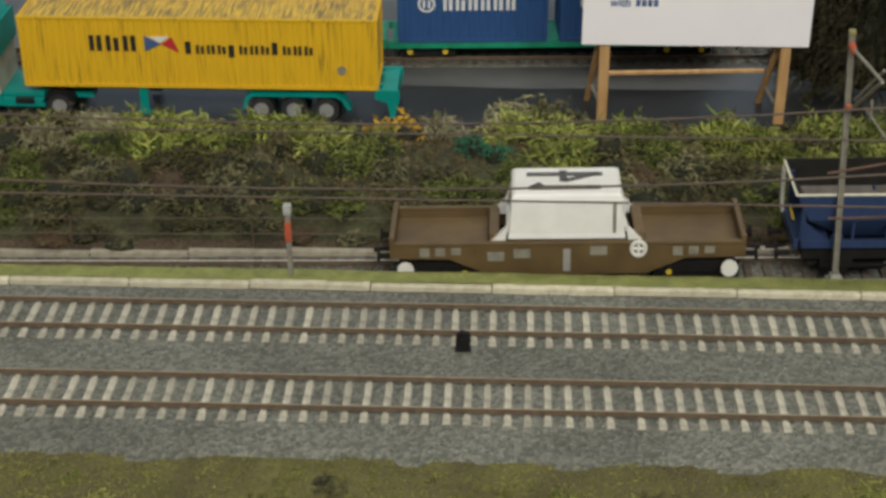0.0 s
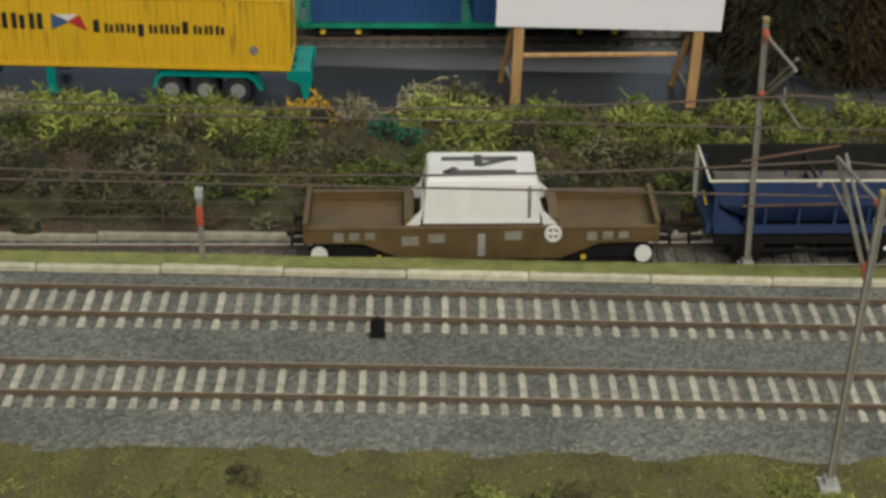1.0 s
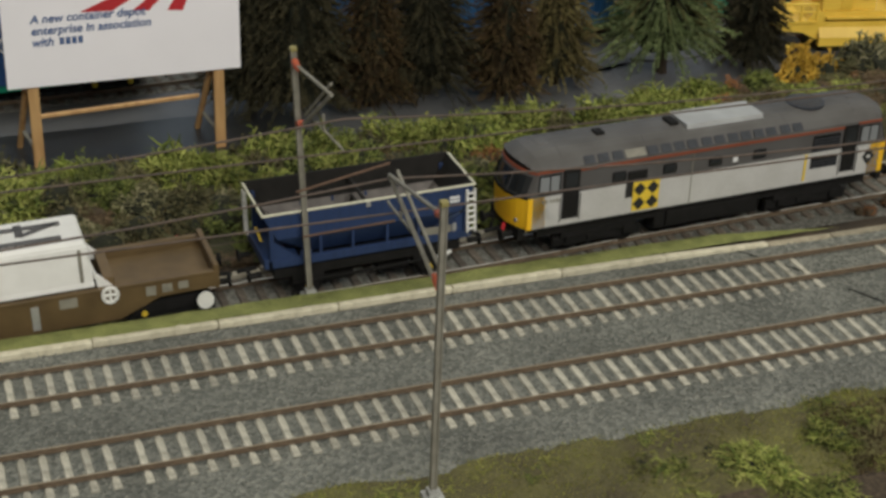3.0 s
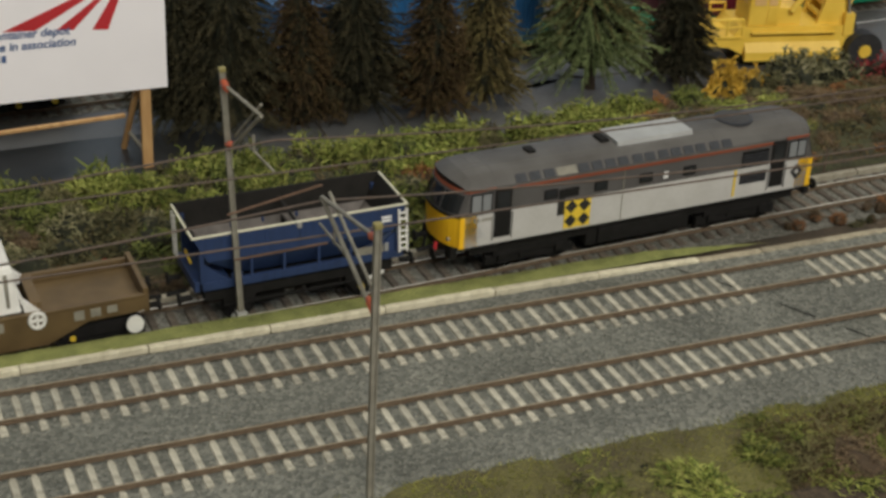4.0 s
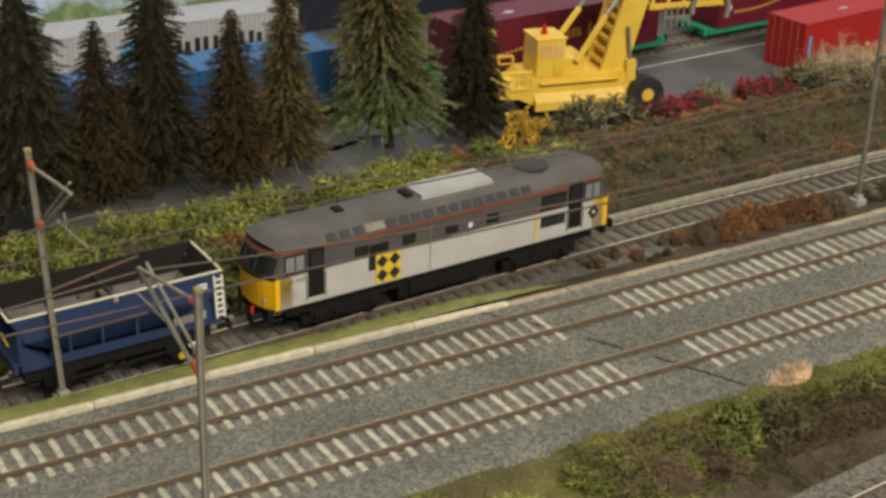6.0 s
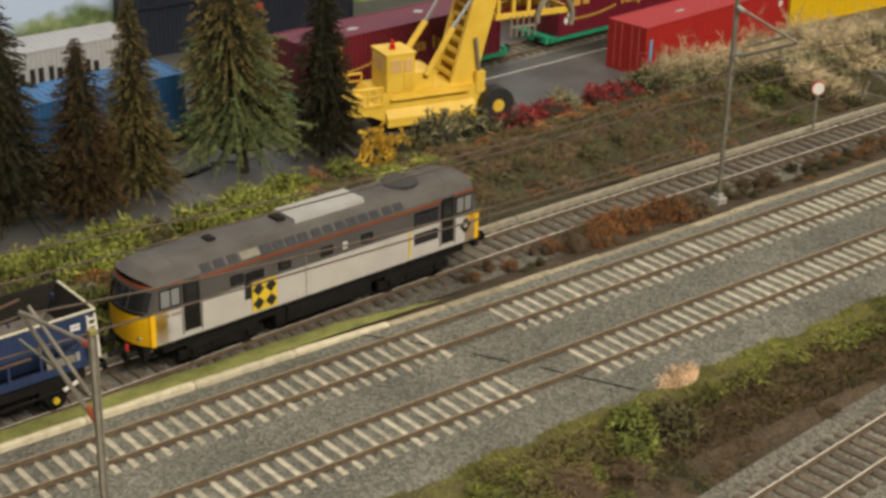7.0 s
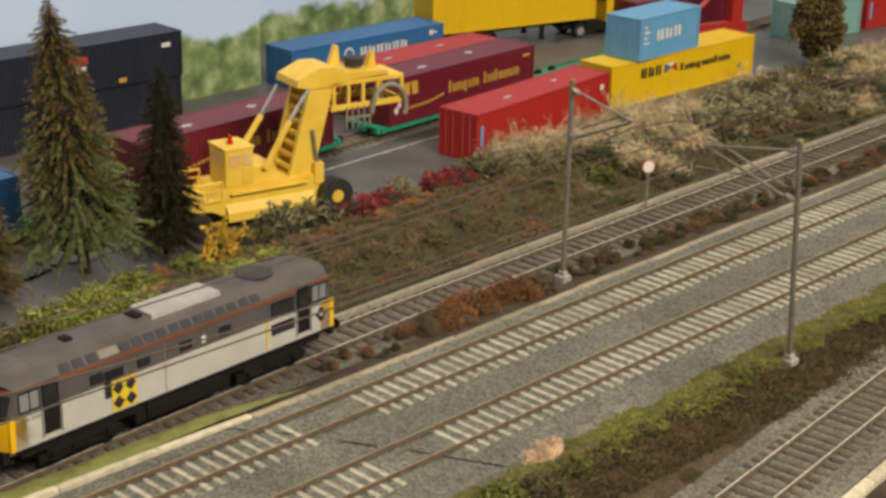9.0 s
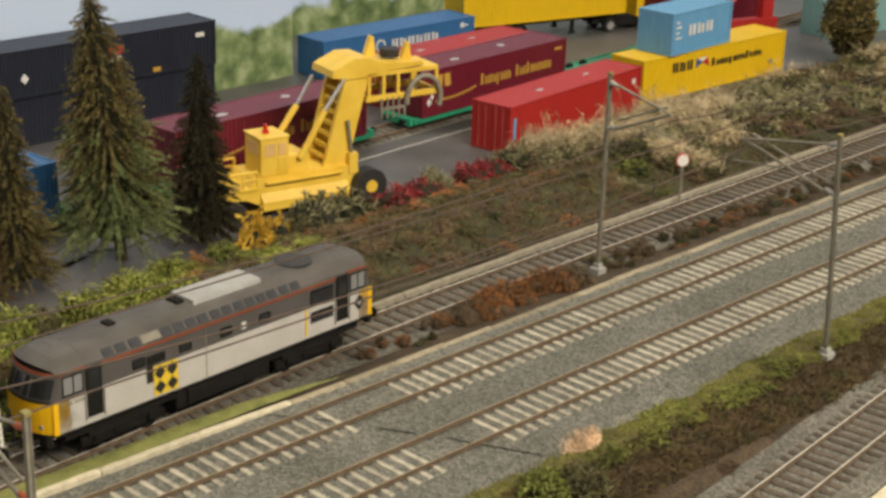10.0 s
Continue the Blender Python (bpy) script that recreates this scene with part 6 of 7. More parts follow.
def locomotive(x):
    ob = on_track("diesel_locomotive", x, "two-tone grey diesel locomotive with rounded yellow ends on the branch track", "locomotive")
    h, w, waist, cant = 85.6, 15.0, 23.4, 32.6

    def nose_x(y, z):
        """The bowed and raked cab front."""
        rake = 0.34 * (z - waist) if z > waist else 0.05 * (waist - z)
        return h - 5.3 * (abs(y) / w) ** 2.4 - rake

    def front_grid(e, ys, zs, out, depth):
        """A panel that follows the cab front, with thickness."""
        bm = bmesh.new()
        grid = [[[bm.verts.new((e * (nose_x(y, z) + o) * MM, y * MM, z * MM)) for y in ys] for z in zs] for o in (out, out - depth)]
        a, b, nz, ny = grid[0], grid[1], len(zs), len(ys)
        for j in range(nz - 1):
            for i in range(ny - 1):
                bm.faces.new((a[j][i], a[j][i + 1], a[j + 1][i + 1], a[j + 1][i]))
                bm.faces.new((b[j][i], b[j + 1][i], b[j + 1][i + 1], b[j][i + 1]))
        for i in range(ny - 1):
            bm.faces.new((a[0][i], b[0][i], b[0][i + 1], a[0][i + 1])), bm.faces.new((a[-1][i], a[-1][i + 1], b[-1][i + 1], b[-1][i]))
        for j in range(nz - 1):
            bm.faces.new((a[j][0], a[j + 1][0], b[j + 1][0], b[j][0])), bm.faces.new((a[j][-1], b[j][-1], b[j + 1][-1], a[j + 1][-1]))
        bmesh.ops.recalc_face_normals(bm, faces=bm.faces)
        return bm

    def spread(a, b, n):
        return [a + (b - a) * k / n for k in range(n + 1)]

    s0 = h - 5.3
    part("lower_body", prism(bmesh.new(), [(-w, 10.8), (w, 10.8), (w, waist), (-w, waist)], -s0, s0), M_BODYGREY, ob, "pale grey lower body side")
    part("upper_body", prism(bmesh.new(), [(-w, waist), (w, waist), (w - 0.2, cant), (-w + 0.2, cant)], -s0 + 3, s0 - 3), M_DARKGREY, ob, "dark grey upper body side")
    # roof: shoulders, ridge, and domed ends that come down over the cabs
    prof = [(-w + 0.2, cant), (-w + 0.5, cant + 1.0), (-12.2, 36.0), (-9.6, 37.6), (-6.0, 38.6), (-2, 39.0), (2, 39.0), (6.0, 38.6), (9.6, 37.6), (12.2, 36.0), (w - 0.5, cant + 1.0), (w - 0.2, cant)]
    bm = bmesh.new()
    rings = []
    for e, u in ((-1, 1.0), (-1, 0.5), (-1, 0.0), (1, 0.0), (1, 0.5), (1, 1.0)):
        ring = []
        for y, z in prof:
            tip = nose_x(y, cant) - 0.1
            ring.append(bm.verts.new((e * ((h - 14) * (1 - u) + tip * u) * MM, y * MM, (z - (z - cant) * 0.5 * u ** 2.2) * MM)))
        rings.append(ring)
    for a, b in zip(rings, rings[1:]):
        for k in range(len(prof)):
            bm.faces.new((a[k], a[(k + 1) % len(prof)], b[(k + 1) % len(prof)], b[k]))
    bm.faces.new(rings[0][::-1]), bm.faces.new(rings[-1])
    bmesh.ops.recalc_face_normals(bm, faces=bm.faces)
    part("roof", bm, M_ROOF, ob, "grey rounded roof with domed ends")
    for s in (-1, 1):
        part("cantrail_line", cube(-s0 + 14, s0 - 14, s * (w - 0.1) - 0.3, s * (w - 0.1) + 0.3, cant - 0.9, cant + 0.1), M_ORANGELINE, ob, "thin orange line")
        for e in (-1, 1):
            a, b = sorted((e * (s0 - 14), e * (s0 - 2.8)))
            part("cantrail_line", cube(a, b, s * (w - 0.1) - 0.3, s * (w - 0.1) + 0.3, cant + 0.1, cant + 0.9), M_ORANGELINE, ob, "thin orange line")
    for e in (-1, 1):
        ys = spread(-w, w, 12)
        part("end_panel", front_grid(e, ys, spread(10.8, waist, 3), 0.0, 6.5), M_NOSE, ob, "warning yellow cab end")
        for s in (-1, 1):
            a, b = sorted((e * (s0 - 1.6), e * (s0 + 0.6)))
            part("end_return", cube(a, b, s * w - 0.15, s * w + 0.15, 10.8, waist), M_NOSE, ob, "yellow wrapped onto the body side")
        part("cab_front", front_grid(e, ys, spread(waist, cant, 3), -0.1, 4.5), M_DARKGREY, ob, "dark grey windscreen surround")
        part("cantrail_line", front_grid(e, ys, (cant - 0.2, cant + 0.7), 0.15, 0.6), M_ORANGELINE, ob, "thin orange line")
        part("waist_bead", front_grid(e, ys, (waist - 0.5, waist + 0.4), 0.25, 0.6), M_BLACK, ob)
        for a, b in ((-13.6, -5.6), (-4.4, 4.4), (5.6, 13.6)):
            part("windscreen", front_grid(e, spread(a, b, 4), spread(waist + 1.0, cant - 1.2, 2), 0.18, 0.5), M_GLASS, ob)
        for a in (-9.4, 9.4):
            part("wiper", front_grid(e, (a, a + 0.5), (waist + 1.6, cant - 3), 0.5, 0.3), M_BLACK, ob)
        part("buffer_beam", cube(*sorted((e * (h - 5), e * (h - 2.4))), -13, 13, 6.0, 10.8, 0.3), M_BLACK, ob)
        part("brake_hose", rod(bmesh.new(), (e * (h + 0.2), -5.5, 10.6), (e * (h + 1.4), -6, 4.8), 0.7, seg=6), M_RED_PAINT, ob, "red brake hose")
        part("brake_hose", rod(bmesh.new(), (e * (h + 0.2), 4, 9.8), (e * (h + 1.2), 4, 4.4), 0.6, seg=6), M_BLACK, ob)
        for s in (-1, 1):
            part("marker_lamp", rod(bmesh.new(), (e * (nose_x(10, 13.5) - 0.4), s * 10, 13.5), (e * (nose_x(10, 13.5) + 0.4), s * 10, 13.5), 0.8, seg=10), M_GLASSPALE, ob)
        for s in (-1, 1):
            door = part("cab_door", cube(*sorted((e * 59.5, e * 66.6)), s * (w + 0.08) - 0.3, s * (w + 0.08) + 0.3, 13.2, cant + 0.2, 0.15), M_BLACK, ob, "dark cab doorway")
            part("door_window", cube(*sorted((e * 60.6, e * 65.4)), s * (w + 0.42) - 0.08, s * (w + 0.42) + 0.08, 24.6, 31.4, 0.05), M_GLASS, door)
            for xx in (59.0, 67.2):
                part("handrail", rod(bmesh.new(), (e * xx, s * (w + 0.7), 12.6), (e * xx, s * (w + 0.7), 23.0), 0.3, seg=6), M_SILVER, door)
            win = part("cab_window", cube(*sorted((e * 68.2, e * 76.2)), s * (w + 0.05) - 0.3, s * (w + 0.05) + 0.3, 24.9, 31.4, 0.3), M_GLASSPALE, ob, "hazy cab side window")
            part("window_frame", cube(*sorted((e * 67.5, e * 76.8)), s * (w + 0.02) - 0.22, s * (w + 0.02) + 0.22, 24.2, 32.0, 0.2), M_BLACK, win)
            part("window_bar", cube(*sorted((e * 71.8, e * 72.4)), s * (w + 0.3) - 0.15, s * (w + 0.3) + 0.15, 24.9, 31.4), M_BLACK, win)
    for s in (-1, 1):
        y = s * (w + 0.1)
        spots = [-55.4, -49.4, -43.2, -28.2, -22.3, -16.5, -10.7, -4.2, 1.5, 7.6, 13.4, 19.3, 25.0, 31.6, 37.4]
        for xx in spots:
            part("roof_louvre", prism(bmesh.new(), [(s * 14.5, cant + 1.1), (s * 14.9, cant + 1.3), (s * 12.35, 36.25), (s * 12.0, 35.9)], xx - 2.2, xx + 2.2), M_LOUVRE, ob, "dark louvred roof panel")
        part("roof_access", prism(bmesh.new(), [(s * 14.5, cant + 1.0), (s * 14.8, cant + 1.2), (s * 12.3, 36.15), (s * 12.0, 35.9)], -40, -31.4), M_GREYPOST, ob, "lighter grey roof panel")
        for xx in (-42.7, -20.7, -0.3, 19.8):
            win = part("body_window", cube(xx - 2.5, xx + 2.5, y - 0.25, y + 0.25, 25.4, 28.4, 0.5), M_GLASS, ob)
            part("window_frame", cube(xx - 2.9, xx + 2.9, y - 0.15, y + 0.15, 25.0, 28.8, 0.5), M_BLACK, win)
        part("body_window", cube(-39, -30.4, y - 0.25, y + 0.25, 24.6, 28.2, 0.4), M_BLACK, ob)
        for z0, z1 in ((16.6, 21.4), (23.6, 30.6)):
            gr = part("air_grille", cube(45, 58, y - 0.2, y + 0.2, z0, z1, 0.2), M_BLACK, ob, "black air intake grille")
            for k in range(int((z1 - z0) / 1.2)):
                part("slat", cube(45.4, 57.6, s * (w + 0.36) - 0.1, s * (w + 0.36) + 0.1, z0 + 0.35 + k * 1.2, z0 + 0.85 + k * 1.2), M_LOUVRE, gr)
        part("yellow_strip", cube(42.0, 43.1, y - 0.2, y + 0.2, 12, 23.2), M_YELLOWDOT, ob)
        part("grille_frame", cube(44.3, 58.7, y - 0.12, y + 0.12, 22.2, 23.3), M_BODYGREY, ob)
        part("door_line", cube(-10.6, -10.3, y - 0.12, y + 0.1, 11, cant - 1), M_GREYPOST, ob)
    # yellow panel with four black diamonds, on the near side
    y = -w - 0.25
    part("emblem_panel", cube(-36.2, -24.6, y - 0.1, y + 0.2, 11.6, 23.4), M_YELLOWDOT, ob, "yellow emblem panel")
    for cx in (-33.3, -27.5):
        for cz in (14.6, 20.4):
            tri_mark(ob, ((cx, cz - 2.7), (cx + 2.7, cz), (cx, cz + 2.7), (cx - 2.7, cz)), M_INK_BLACK, y=y - 0.2)
    part("black_panel", cube(-39.4, -36.3, y - 0.05, y + 0.2, 17.6, 24.6), M_INK_BLACK, ob)
    for cx, cz in ((72.1, 18.1), (74.7, 18.1), (73.4, 16.4), (73.4, 19.8)):
        tri_mark(ob, ((cx, cz - 1.7), (cx + 1.9, cz), (cx, cz + 1.7), (cx - 1.9, cz)), M_INK_BLACK, y=y + 0.05)
    tri_mark(ob, ((73.4, 17.0), (74.6, 18.1), (73.4, 19.2), (72.2, 18.1)), M_BODYGREY, y=y - 0.05)
    for k in range(6):
        mark(ob, -75 + k * 1.4 + (0.5 if k > 1 else 0), -74.1 + k * 1.4 + (0.5 if k > 1 else 0), 20.6, 22.0, M_GREYPOST, y=y + 0.05)
    for k in range(3):
        mark(ob, -74.6, -69.6 - k, 14.4 + k * 1.5, 14.9 + k * 1.5, M_SILVER, y=y + 0.05)
    mark(ob, 7.9, 10.0, 25.2, 28.0, M_INK_WHITE, y=-w - 0.1)
    part("roof_panel", prism(bmesh.new(), [(-7.5, 38.0), (7.5, 38.0), (6.9, 40.0), (-6.9, 40.0)], -10, 24.6), M_ROOFPALE, ob, "pale grey roof hatch")
    part("roof_vent", cube(-15.4, -11.6, -3.5, 3.5, 38.4, 40.2, 0.5), M_BLACK, ob)
    fan = part("fan_grille", rod(bmesh.new(), (49, 0, 38.4), (49, 0, 39.4), 8, seg=24), M_LOUVRE, ob, "round dark roof fan grille")
    for k in range(-3, 4):
        q = math.sqrt(max(0.0, 49 - (k * 2.1) ** 2))
        part("slat", cube(49 - q, 49 + q, k * 2.1 - 0.25, k * 2.1 + 0.25, 39.4, 39.7), M_ROOF, fan)
    part("exhaust", cube(-47, -43.4, -2.5, 2.5, 38.6, 40.0, 0.4), M_BLACK, ob)
    for xx in (-66, -30, 33, 66):
        part("roof_seam", prism(bmesh.new(), [(-12.4, 35.9), (-9.6, 37.7), (-6, 38.7), (0, 39.12), (6, 38.7), (9.6, 37.7), (12.4, 35.9)], xx - 0.3, xx + 0.3), M_DARKGREY, ob)
    for xx in (-70, 70):
        part("horn_cover", cube(xx - 2.2, xx + 2.2, -3, 3, 36.8, 39.2, 0.6), M_ROOF, ob)
    part("solebar", cube(-h + 6, h - 6, -14.4, 14.4, 9.2, 10.9, 0.2), M_BLACK, ob)
    lift(ob, 1.04, 1.07, 3.3)
    part("fuel_tank", cube(-25, 25, -13, 13, 4.0, 14.0, 1.2), M_BLACK, ob)
    part("battery_box", cube(-20, 20, -14.2, -12.8, 5.4, 12.4, 0.4), M_BLACK, ob)
    part("underframe", cube(-78, 78, -12.6, 12.6, 9.6, 14.4, 0.4), M_BLACK, ob)
    for e in (-1, 1):
        buffers(ob, e * (h + 1.5), e, 11.5)
    for xc in (-50, 50):
        bogie(ob, xc, 20, (-13, 13), 6.3, M_BLACK)
        for s in (-1, 1):
            part("equaliser", cube(xc - 17, xc + 17, s * 11.6 - 0.6, s * 11.6 + 0.6, 6.6, 9.4, 0.5), M_BLACK, ob)
            part("spring", cube(xc - 5, xc + 5, s * 11.8 - 0.5, s * 11.8 + 0.5, 4.4, 6.6, 0.3), M_BLACK, ob)
            part("step", cube(xc * 1.28 - 2.4, xc * 1.28 + 2.4, s * 13.6 - 0.5, s * 13.6 + 0.5, 4.6, 5.2), M_BLACK, ob)
            part("sand_pipe", rod(bmesh.new(), (xc - 18, s * 10.6, 8), (xc - 20, s * 9, 1.4), 0.4, seg=6), M_BLACK, ob)
    return ob


locomotive(361.2)


def hopper(x):
    ob = on_track("hopper_wagon", x, "dark blue empty hopper wagon with cream rim and white ladders", "wagon")
    h, w = 42.8, 15
    t, th = 34.6, 0.8
    # open body: upright upper panels over inward slopes, with an inner skin
    bm = bmesh.new()

    def ring(z, hx, wy):
        return [bm.verts.new((a * hx * MM, b * wy * MM, z * MM)) for a, b in ((-1, -1), (1, -1), (1, 1), (-1, 1))]
    o1, o2, o3 = ring(t, h, w), ring(22.5, h - 5.5, w - 0.3), ring(11, h - 20, w - 7)
    i1, i2, i3 = ring(t, h - th, w - th), ring(22.5, h - 6.6, w - 1.4), ring(15, h - 14, w - 5)
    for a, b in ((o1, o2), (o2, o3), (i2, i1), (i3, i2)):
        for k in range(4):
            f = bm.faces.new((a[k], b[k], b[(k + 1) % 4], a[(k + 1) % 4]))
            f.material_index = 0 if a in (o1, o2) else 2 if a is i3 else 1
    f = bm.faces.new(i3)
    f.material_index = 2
    bm.faces.new(o3[::-1])
    bmesh.ops.recalc_face_normals(bm, faces=[f for f in bm.faces if f.material_index == 0])
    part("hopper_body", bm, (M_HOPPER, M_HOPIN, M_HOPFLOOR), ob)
    part("rim", cube(-h - 0.4, h + 0.4, -w - 0.5, -w + 0.5, t - 0.3, t + 0.4, 0.1), M_RIM, ob, "cream painted top rim")
    for s in (-1, 1):
        part("rim", cube(s * h - 0.45, s * h + 0.45, -w + 0.5, w - 0.5, t - 0.3, t + 0.4, 0.1), M_RIM, ob, "cream painted top rim")
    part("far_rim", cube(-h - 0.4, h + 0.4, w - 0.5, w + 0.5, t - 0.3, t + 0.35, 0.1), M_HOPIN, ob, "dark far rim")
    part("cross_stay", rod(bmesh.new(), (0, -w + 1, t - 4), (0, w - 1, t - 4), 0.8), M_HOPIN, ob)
    part("centre_web", side_prism(bmesh.new(), [(-0.5, 15.2), (0.5, 15.2), (0.5, 24), (-0.5, 24)], -w + 4.5, w - 4.5), M_HOPIN, ob)
    for xx in (-0.6, 14.6, -14.6):
        part("body_seam", cube(xx - 0.18, xx + 0.18, -w - 0.12, -w + 0.1, 23, t - 0.4), M_HOPPER, ob)
    part("catch", cube(-2.1, -0.3, -w - 0.75, -w - 0.45, t - 2.6, t - 0.2, 0.1), M_SILVER, ob, "small pale catch")
    for s in (-1, 1):
        part("solebar", cube(-h + 3.4, h - 2, s * 13 - 0.8, s * 13 + 0.8, 8.4, 12.2, 0.2), M_HOPPER, ob)
        for xx in (-20, -7, 7, 20):
            part("side_stanchion", side_prism(bmesh.new(), [(xx - 0.5, 12), (xx + 0.5, 12), (xx + 0.5, 22.6), (xx - 0.5, 22.6)], s * 13.2 - 0.5, s * 13.2 + 0.5), M_HOPPER, ob)
        for e in (-1, 1):
            part("corner_post", cube(e * (h - 3.4) - 0.8, e * (h - 3.4) + 0.8, s * 13.4 - 0.8, s * 13.4 + 0.8, 12, t - 4, 0.2), M_HOPPER, ob)
            part("gusset", side_prism(bmesh.new(), [(e * (h - 4.2), 12), (e * (h - 14), 12), (e * (h - 4.2), 21)], s * 13 - 0.3, s * 13 + 0.3), M_HOPPER, ob)
    for e in (-1, 1):
        part("end_platform", cube(e * (h - 8) - 6, e * (h - 8) + 6, -12.1, 12.1, 11, 12.4, 0.2), M_HOPPER, ob)
        part("headstock", cube(e * (h - 1.4) - 1, e * (h - 1.4) + 1, -13, 13, 8, 12.6, 0.2), M_HOPPER, ob)
    # ladders on two opposite corners
    bm = bmesh.new()
    for dx in (-1.6, 1.6):
        rod(bm, (h - 1.4 + dx, -w - 0.4, 12), (h - 1.8 + dx, -w - 0.4, t - 2), 0.55, seg=6)
    for k in range(7):
        rod(bm, (h - 3.1, -w - 0.4, 13.4 + k * 2.9), (h + 0.1, -w - 0.4, 13.4 + k * 2.9), 0.5, seg=6)
    part("ladder", bm, M_WHITE, ob, "white painted ladder")
    bm = bmesh.new()
    for dy in (-1.6, 1.6):
        rod(bm, (-h - 0.2, 11.6 + dy, 12), (-h - 0.4, 11.6 + dy, t - 2), 0.55, seg=6)
    for k in range(7):
        rod(bm, (-h - 0.3, 10.0, 13.4 + k * 2.9), (-h - 0.3, 13.2, 13.4 + k * 2.9), 0.5, seg=6)
    part("ladder", bm, M_WHITE, ob, "white painted ladder")
    part("data_panel", cube(22, 33.5, -14.1, -13.6, 12.6, 16.0), M_GREYPOST, ob, "grey lettered panel")
    part("data_panel", cube(34, 35.6, -14.1, -13.6, 12.6, 16.4), M_SILVER, ob, "small pale panel")
    for k in range(2):
        part("number_patch", cube(h - 10.5, h - 6.4, -w - 0.2, -w + 0.1, 27.4 + k * 1.7, 28.5 + k * 1.7), M_INK_WHITE, ob, "small white mark")
    part("handwheel", rod(bmesh.new(), (-26, -14.1, 14), (-26, -13.6, 14), 2.3, seg=14), M_HOPPER, ob)
    part("end_handle", rod(bmesh.new(), (-h + 1.2, -6, 18), (-h + 1.2, 2, 20), 0.5, seg=6), M_YELLOWDOT, ob, "short yellow handle")
    lift(ob, 0.967, 0.875, 9.0)
    part("underframe", cube(-37, 37, -11.5, 11.5, 10.5, 16.4, 0.3), M_BLACK, ob)
    for xx in (-11, 11):
        part("discharge_chute", prism(bmesh.new(), [(-6.6, 3.4), (6.6, 3.4), (8, 10.6), (-8, 10.6)], xx - 6, xx + 6), M_BLACK, ob)
    for e in (-1, 1):
        buffers(ob, e * (h - 1.6), e, 12)
        xa = e * 24
        part("wheelset", rod(rod(rod(bmesh.new(), (xa, -9.4, 6), (xa, -7.2, 6), 6, seg=20), (xa, 7.2, 6), (xa, 9.4, 6), 6, seg=20), (xa, -8, 6), (xa, 8, 6), 0.9), M_BLACK, ob)
        for s in (-1, 1):
            guard = part("axle_guard", side_prism(bmesh.new(), [(xa - 6.5, 15), (xa - 6, 9), (xa - 2.4, 3.4), (xa + 2.4, 3.4), (xa + 6, 9), (xa + 6.5, 15)], s * 11 - 0.7, s * 11 + 0.7), M_BLACK, ob)
            part("axlebox", rod(bmesh.new(), (xa, s * 11.6, 5.6), (xa, s * 13, 5.6), 1.3, seg=10), M_YELLOWDOT, guard, "yellow axlebox cover")
            part("spring", cube(xa - 6, xa + 6, s * 11.9 - 0.5, s * 11.9 + 0.5, 7.2, 8.4, 0.3), M_BLACK, guard)
    part("brake_lever", rod(bmesh.new(), (27, -13.4, 9.4), (32.5, -14, 11.6), 0.75), M_WHITE, ob, "white brake handle")
    part("brake_gear", rod(rod(bmesh.new(), (-18, -12.6, 8.4), (27, -13.2, 9.4), 0.5, seg=6), (-18, -12.6, 8.4), (-18, -8, 8.4), 0.5, seg=6), M_BLACK, ob)
    return ob


hopper(215.4)


